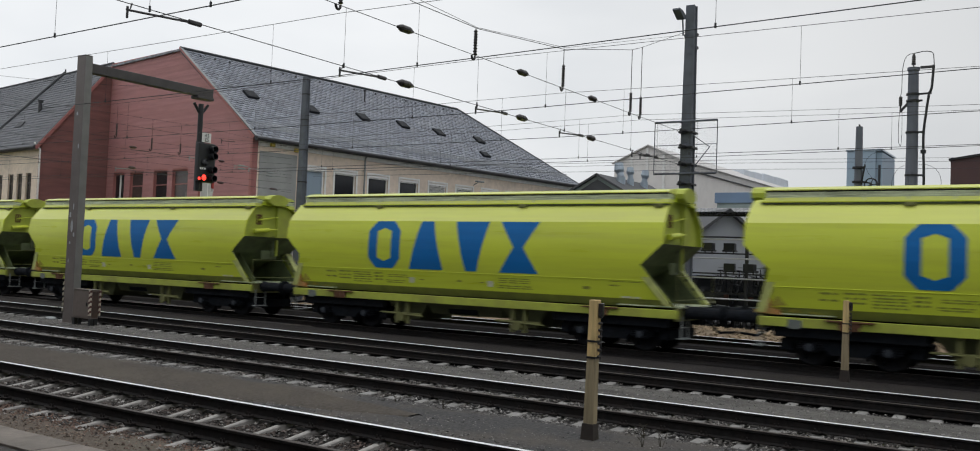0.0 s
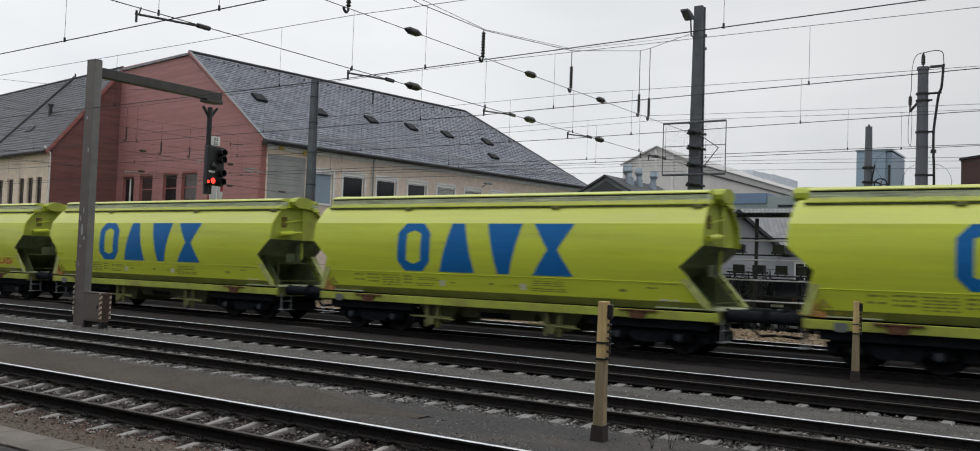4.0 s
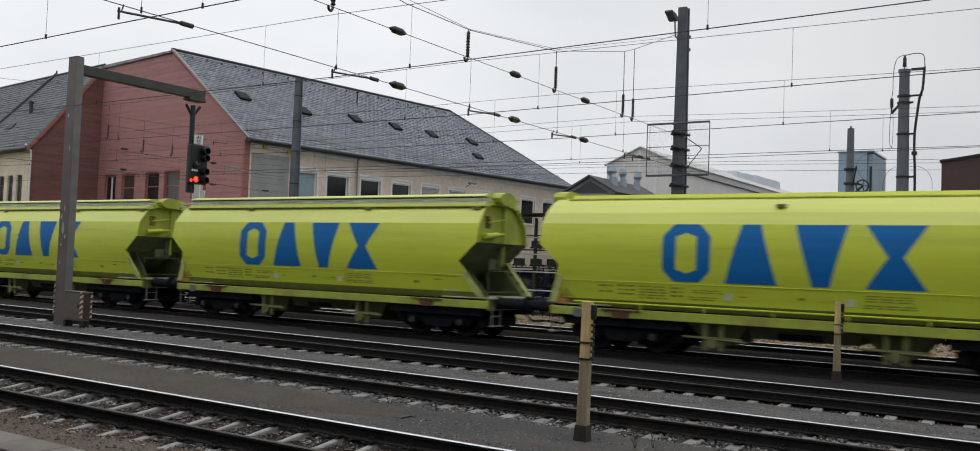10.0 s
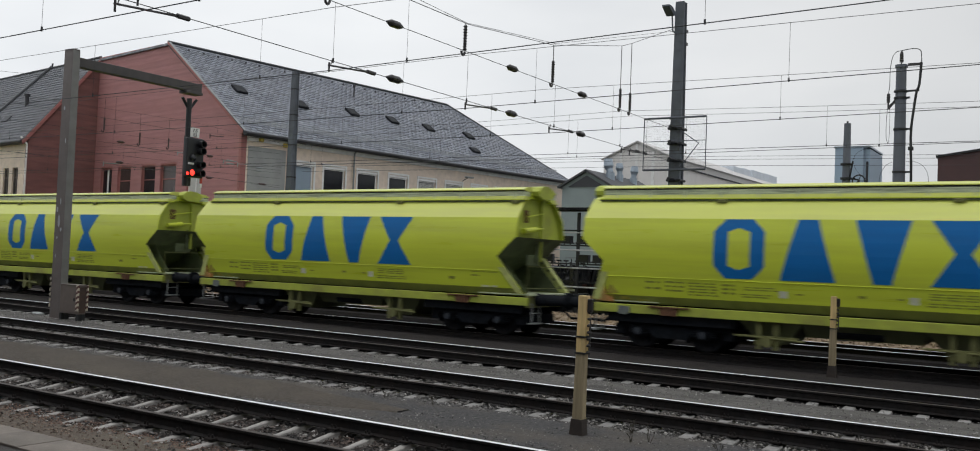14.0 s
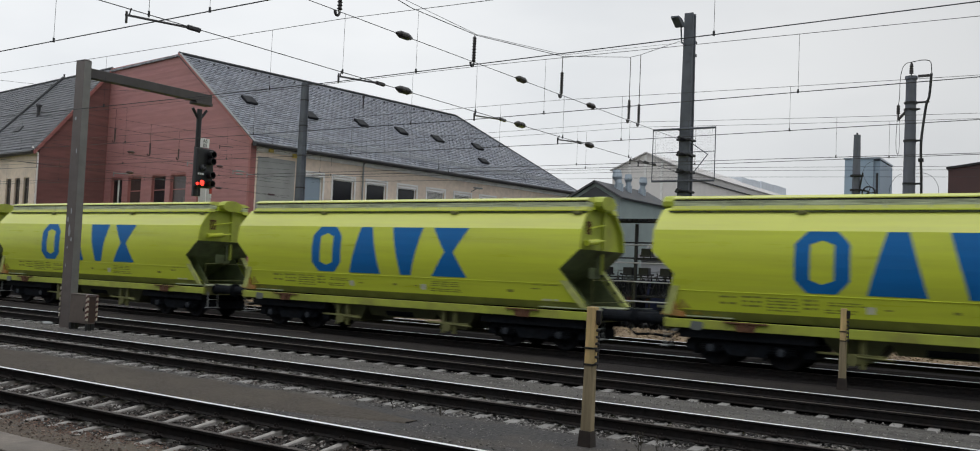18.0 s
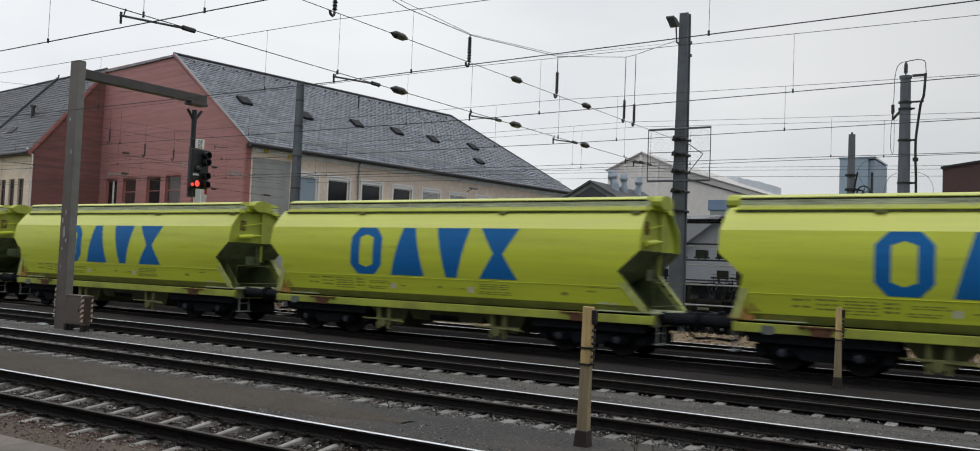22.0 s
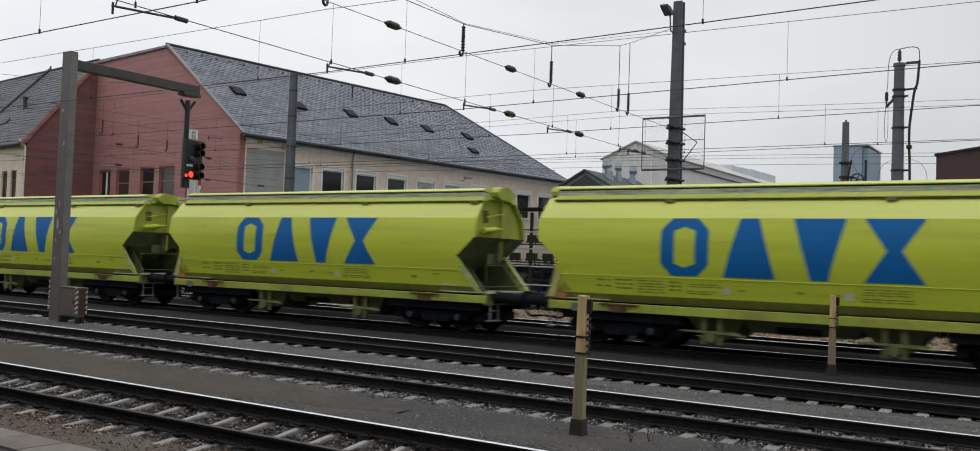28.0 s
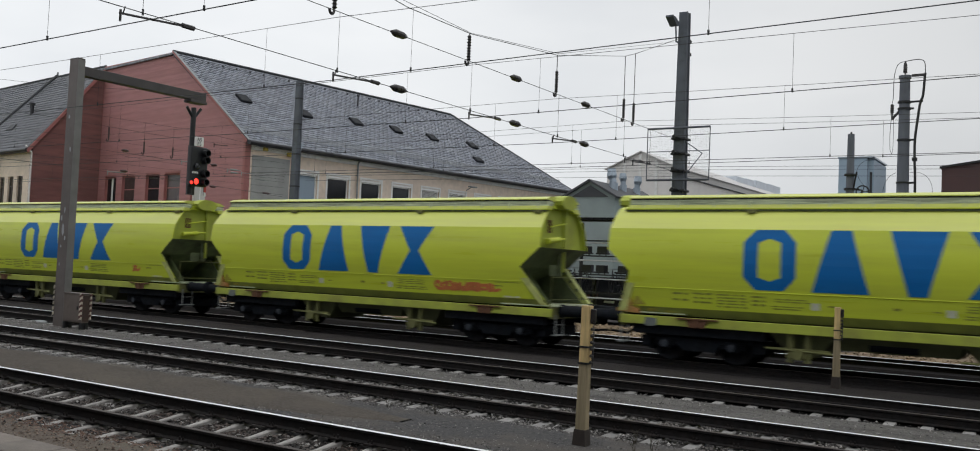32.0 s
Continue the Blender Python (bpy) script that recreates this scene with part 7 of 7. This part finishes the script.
quad_slab("roof_slope", (-6.2, -0.5, 3.62), (8.2, -0.5, 3.62), (8.2, 4.0, 5.95), (-6.2, 4.0, 5.95), 0.15, M_TILEROOF, th, "pale grey roof tiles")
quad_slab("roof_slope", (8.2, 8.5, 3.62), (-6.2, 8.5, 3.62), (-6.2, 4.0, 5.95), (8.2, 4.0, 5.95), 0.15, M_TILEROOF, th)
for x in (-3.6, -1.2, 1.6, 3.3, 5.6):
    window(th, pose(x, -0.02, 1.3), 1.1, 1.5, M_GLASS, M_WHITE, (0.55,), 0.75, reveal=-0.03)
gl = gable_house("small_house", pose(-15.0, 43.5, 0, 0, 0, 38), 4.6, 7.0, 3.35, 5.15, M_HOUSEWALL, M_DARKROOF, "small white house with dark gabled roof", 0.4)
gr = gable_house("small_house", pose(-6.2, 44.4, 0), 2.0, 6.0, 3.3, 5.3, M_DARKROOF, M_DARKROOF, "small dark house with steep gabled roof", 0.4)


# ---- open rack shelter with parked bicycles and cars behind the tracks ----
SY = 36.0
shelter = thing("bicycle_shelter", pose(0, SY, 0), "long black steel shelter with white tube rails", "shelter")
bm = bmesh.new()
box(bm, -31, 6, -0.12, 0.12, 4.36, 4.42)
for i in range(int(37 / 0.22)):
    rod(bm, (-31 + i * 0.22, -0.9, 4.42), (-31 + i * 0.22, 1.9, 4.50), 0.04, 6)
box(bm, -31, 6, -0.9, 1.9, 4.455, 4.475)
part("roof", bm, M_BLACK, shelter, "black corrugated roof")
for i in range(16):
    x = -30.2 + i * 2.33
    bm = bmesh.new()
    box(bm, x - 0.06, x + 0.06, -0.06, 0.06, -0.32, 4.30, bevel=0.008)
    part("post", bm, M_BLACK, shelter)
for z, mt in ((3.52, M_BLACK), (3.42, M_RAILWHITE), (2.66, M_RAILWHITE), (1.87, M_RAILWHITE), (1.05, M_RAILWHITE), (2.86, M_BLACK), (2.05, M_BLACK)):
    bm = bmesh.new()
    off = -0.10 if mt is M_RAILWHITE else 0.10
    rod(bm, (-31, off, z), (6, off, z), 0.03, 6)
    part("rail", bm, mt, shelter)
rng = random.Random(4)


def crate_bm():
    bm = bmesh.new()
    box(bm, -0.22, 0.22, -0.16, 0.16, 0.0, 0.30, bevel=0.02)
    box(bm, -0.26, 0.26, -0.2, 0.2, -0.05, 0.02, bevel=0.01)
    for x in (-0.15, 0.15):
        rod(bm, (x, 0, -0.15), (x, 0, 0.0), 0.03, 6)
    return bm


crate = None
for z in (2.98, 2.17):
    for i in range(42):
        x = -30.4 + i * 0.86 + rng.uniform(-0.1, 0.1)
        if rng.random() < 0.12:
            continue
        m = pose(x, SY + 0.10, z, 0, 0, rng.uniform(-12, 12))
        if crate is None:
            crate = thing("saddle_box", m, "small dark box on the shelter's rack", "box", "boxes on the rack")
            part("box", crate_bm(), M_CARBLACK, crate)
        else:
            copy_thing(crate, m)


def bicycle():
    """A dark city bicycle standing along y, its wheels on z = 0."""
    b = thing("bicycle", pose(0, 0, 0), "dark city bicycle parked in the rack", "bicycle", "bicycles in the rack")
    for y in (-0.52, 0.52):
        bm = bmesh.new()
        n = 18
        for i in range(n):
            a, c = 2 * math.pi * i / n, 2 * math.pi * (i + 1) / n
            rod(bm, (0, y + 0.33 * math.cos(a), 0.35 + 0.33 * math.sin(a)), (0, y + 0.33 * math.cos(c), 0.35 + 0.33 * math.sin(c)), 0.022, 5)
        for i in range(6):
            a = math.pi * i / 3
            rod(bm, (0, y, 0.35), (0, y + 0.33 * math.cos(a), 0.35 + 0.33 * math.sin(a)), 0.006, 3)
        part("wheel", bm, M_RUBBER, b)
    bm = bmesh.new()
    for p, q in (((0, -0.12, 0.32), (0, -0.22, 0.82)), ((0, -0.12, 0.32), (0, 0.36, 0.80)), ((0, -0.20, 0.74), (0, 0.34, 0.84)), ((0, -0.52, 0.35), (0, -0.12, 0.32)),
                 ((0, -0.52, 0.35), (0, -0.20, 0.72)), ((0, 0.52, 0.35), (0, 0.34, 0.98))):
        rod(bm, p, q, 0.022, 6)
    part("frame", bm, M_CARBLACK, b)
    bm = bmesh.new()
    rod(bm, (-0.28, 0.28, 1.04), (0.28, 0.28, 1.04), 0.018, 6)
    rod(bm, (0, 0.34, 0.97), (0, 0.30, 1.04), 0.018, 6)
    part("handlebar", bm, M_GREYP, b, "grey metal handlebar")
    bm = bmesh.new()
    box(bm, -0.09, 0.09, -0.36, -0.12, 0.86, 0.93, bevel=0.03)
    rod(bm, (0, -0.22, 0.80), (0, -0.23, 0.88), 0.016, 6)
    part("saddle", bm, M_RUBBER, b)
    bm = bmesh.new()
    box(bm, -0.035, 0.035, -0.90, -0.855, 0.48, 0.66)
    box(bm, -0.06, 0.06, -0.86, -0.40, 0.70, 0.72)
    part("mudguard", bm, M_BLACK, b)
    return b


bike = None
for tier, y in ((-0.30, 0.75), (1.28, 0.95)):
    for i in range(48):
        if rng.random() < 0.22:
            continue
        m = pose(-30.6 + i * 0.74 + rng.uniform(-0.08, 0.08), SY + y + rng.uniform(-0.08, 0.08), tier, 0, rng.uniform(-5, 5), rng.uniform(-7, 7) + (180 if rng.random() < 0.5 else 0))
        if bike is None:
            bike = bicycle()
            bike.matrix_basis = m
        else:
            copy_thing(bike, m)
bm = bmesh.new()
for y in (0.35, 1.55):
    box(bm, -31, 6, y - 0.03, y + 0.03, 1.22, 1.28)
for i in range(16):
    x = -30.2 + i * 2.33
    box(bm, x - 0.03, x + 0.03, 0.0, 1.6, 1.16, 1.22)
    box(bm, x - 0.03, x + 0.03, 1.52, 1.58, -0.32, 1.16)
part("rack_deck", bm, M_BLACK, shelter, "upper bicycle deck of black steel")


def car(m, paint, label):
    c = thing("parked_car", m, label, "car", "parked cars")
    bm = bmesh.new()
    prism(bm, [(-2.2, 0.10), (2.2, 0.10), (2.25, 0.75), (2.1, 1.15), (1.35, 1.25), (0.75, 1.88), (-1.9, 1.92), (-2.2, 1.2), (-2.25, 0.9)], "y", -0.85, 0.85)
    bmesh.ops.bevel(bm, geom=[e for e in bm.edges if abs(e.verts[0].co.y - e.verts[1].co.y) < 0.01], offset=0.06, segments=2, affect="EDGES")
    part("body", bm, paint, c)
    bm = bmesh.new()
    prism(bm, [(-2.0, 1.22), (1.2, 1.26), (0.70, 1.80), (-1.85, 1.84)], "y", -0.862, 0.862)
    part("glazing", bm, M_GLASS, c)
    bm = bmesh.new()
    prism(bm, [(-2.225, 1.22), (-2.205, 1.22), (-1.955, 1.80), (-1.975, 1.80)], "y", -0.68, 0.68)
    part("rear_window", bm, M_GLASS, c)
    bm = bmesh.new()
    box(bm, -2.34, -2.20, -0.80, 0.80, 0.30, 0.52, bevel=0.03)
    part("bumper", bm, M_RUBBER, c)
    bm = bmesh.new()
    box(bm, -2.275, -2.25, -0.26, 0.26, 0.76, 0.87, bevel=0.004)
    part("licence_plate", bm, M_MARKW, c, "white plate")
    for s in (-1, 1):
        bm = bmesh.new()
        box(bm, -2.27, -2.20, *sorted((s * 0.60, s * 0.80)), 0.92, 1.16, bevel=0.01)
        part("tail_lamp", bm, M_STRIPERED, c, "dark red tail lamp")
    for x in (-1.3, 1.35):
        for s in (-1, 1):
            bm = bmesh.new()
            lathe(bm, [(0.10, -0.1), (0.30, -0.1), (0.32, -0.06), (0.32, 0.06), (0.30, 0.1), (0.10, 0.1)], 16, pose(x, s * 0.78, 0.0, 90, 0, 0))
            part("wheel", bm, M_RUBBER, c)
    return c


for i in range(17):
    x = -30.5 + i * 2.1 + rng.uniform(-0.25, 0.25)
    car(pose(x, 40.2 + rng.uniform(-0.3, 0.3), 0.02, 0, 0, 90 + rng.uniform(-3, 3)), M_CARBLUE if i % 3 == 1 else M_CARBLACK,
        "dark blue car parked behind the shelter" if i % 3 == 1 else "black car parked behind the shelter")


# ---- dry weeds and litter on the gravel ----
def weed(x, y, h, seed):
    rng = random.Random(seed)
    p = thing("dry_weed", pose(x, y, -0.22), "thin dry brown weed growing in gravel", "weed", "dry weeds")
    for i in range(5):
        bm = bmesh.new()
        a, b = Vector((0, 0, 0)), Vector((rng.uniform(-0.07, 0.07), rng.uniform(-0.07, 0.07), h * rng.uniform(0.6, 1.0)))
        m = a.lerp(b, 0.5) + Vector((rng.uniform(-0.02, 0.02), rng.uniform(-0.02, 0.02), 0))
        rod(bm, a, m, 0.004, 5)
        rod(bm, m, b, 0.003, 5)
        for f in (0.6, 0.75, 0.9):
            c = m.lerp(b, f)
            rod(bm, c, c + Vector((rng.uniform(-0.05, 0.05), rng.uniform(-0.05, 0.05), 0.03)), 0.0025, 4)
        part("stem", bm, M_TWIG, p)


for i, (x, y, h) in enumerate(((-4.75, 11.45, 0.30), (-4.95, 11.3, 0.22), (-3.75, 11.3, 0.20), (-8.6, 11.9, 0.16), (-5.2, 11.9, 0.24), (-9.6, 11.95, 0.12))):
    weed(x, y, h, 60 + i)
lump = thing("pale_rag", pose(-28.0, 17.1, -0.19), "small grey rag lying on gravel", "litter")
bm = bmesh.new()
bmesh.ops.create_icosphere(bm, subdivisions=2, radius=0.16)
for v in bm.verts:
    v.co = Vector((v.co.x * 1.6, v.co.y, v.co.z * 0.35)) * (1 + 0.3 * noise.noise(v.co * 9))
part("cloth", bm, M_GREYP, lump)


# ---- what moves ----
def train_x(n, t):
    """Middle of wagon n at t seconds: the train runs to -x and slows a little."""
    f = t / 32
    drift = ((((34.802 * f - 91.711) * f + 80.269) * f - 18.873) * f - 377.394) * f
    return -0.035 + n * PITCH + drift


def motions():
    for n, w in WAGONS:
        walk(w, [(t, pose(train_x(n, t), TRAIN_Y, grade(train_x(n, t)), 0, -math.degrees(GRADE) if -70 < train_x(n, t) < 50 else 0, 0)) for t in range(33)])
        wheels = [o for o in w.children_recursive if o.name.startswith("wheelset")]
        seen = [f for f in range(961) if -56 < train_x(n, f / 30) < 12]
        for ws in wheels:
            x, y, z = ws.location
            rows = [(0.0, pose(x, y, z))]
            for f in seen:
                s = train_x(n, f / 30) - train_x(n, seen[0] / 30)
                if f > 0:
                    rows.append((f / 30, pose(x, y, z, 0, math.degrees(s / 0.46), 0)))
            if not seen or seen[-1] < 960:
                rows.append((32.0, rows[-1][1]))
            walk(ws, rows)


motions()
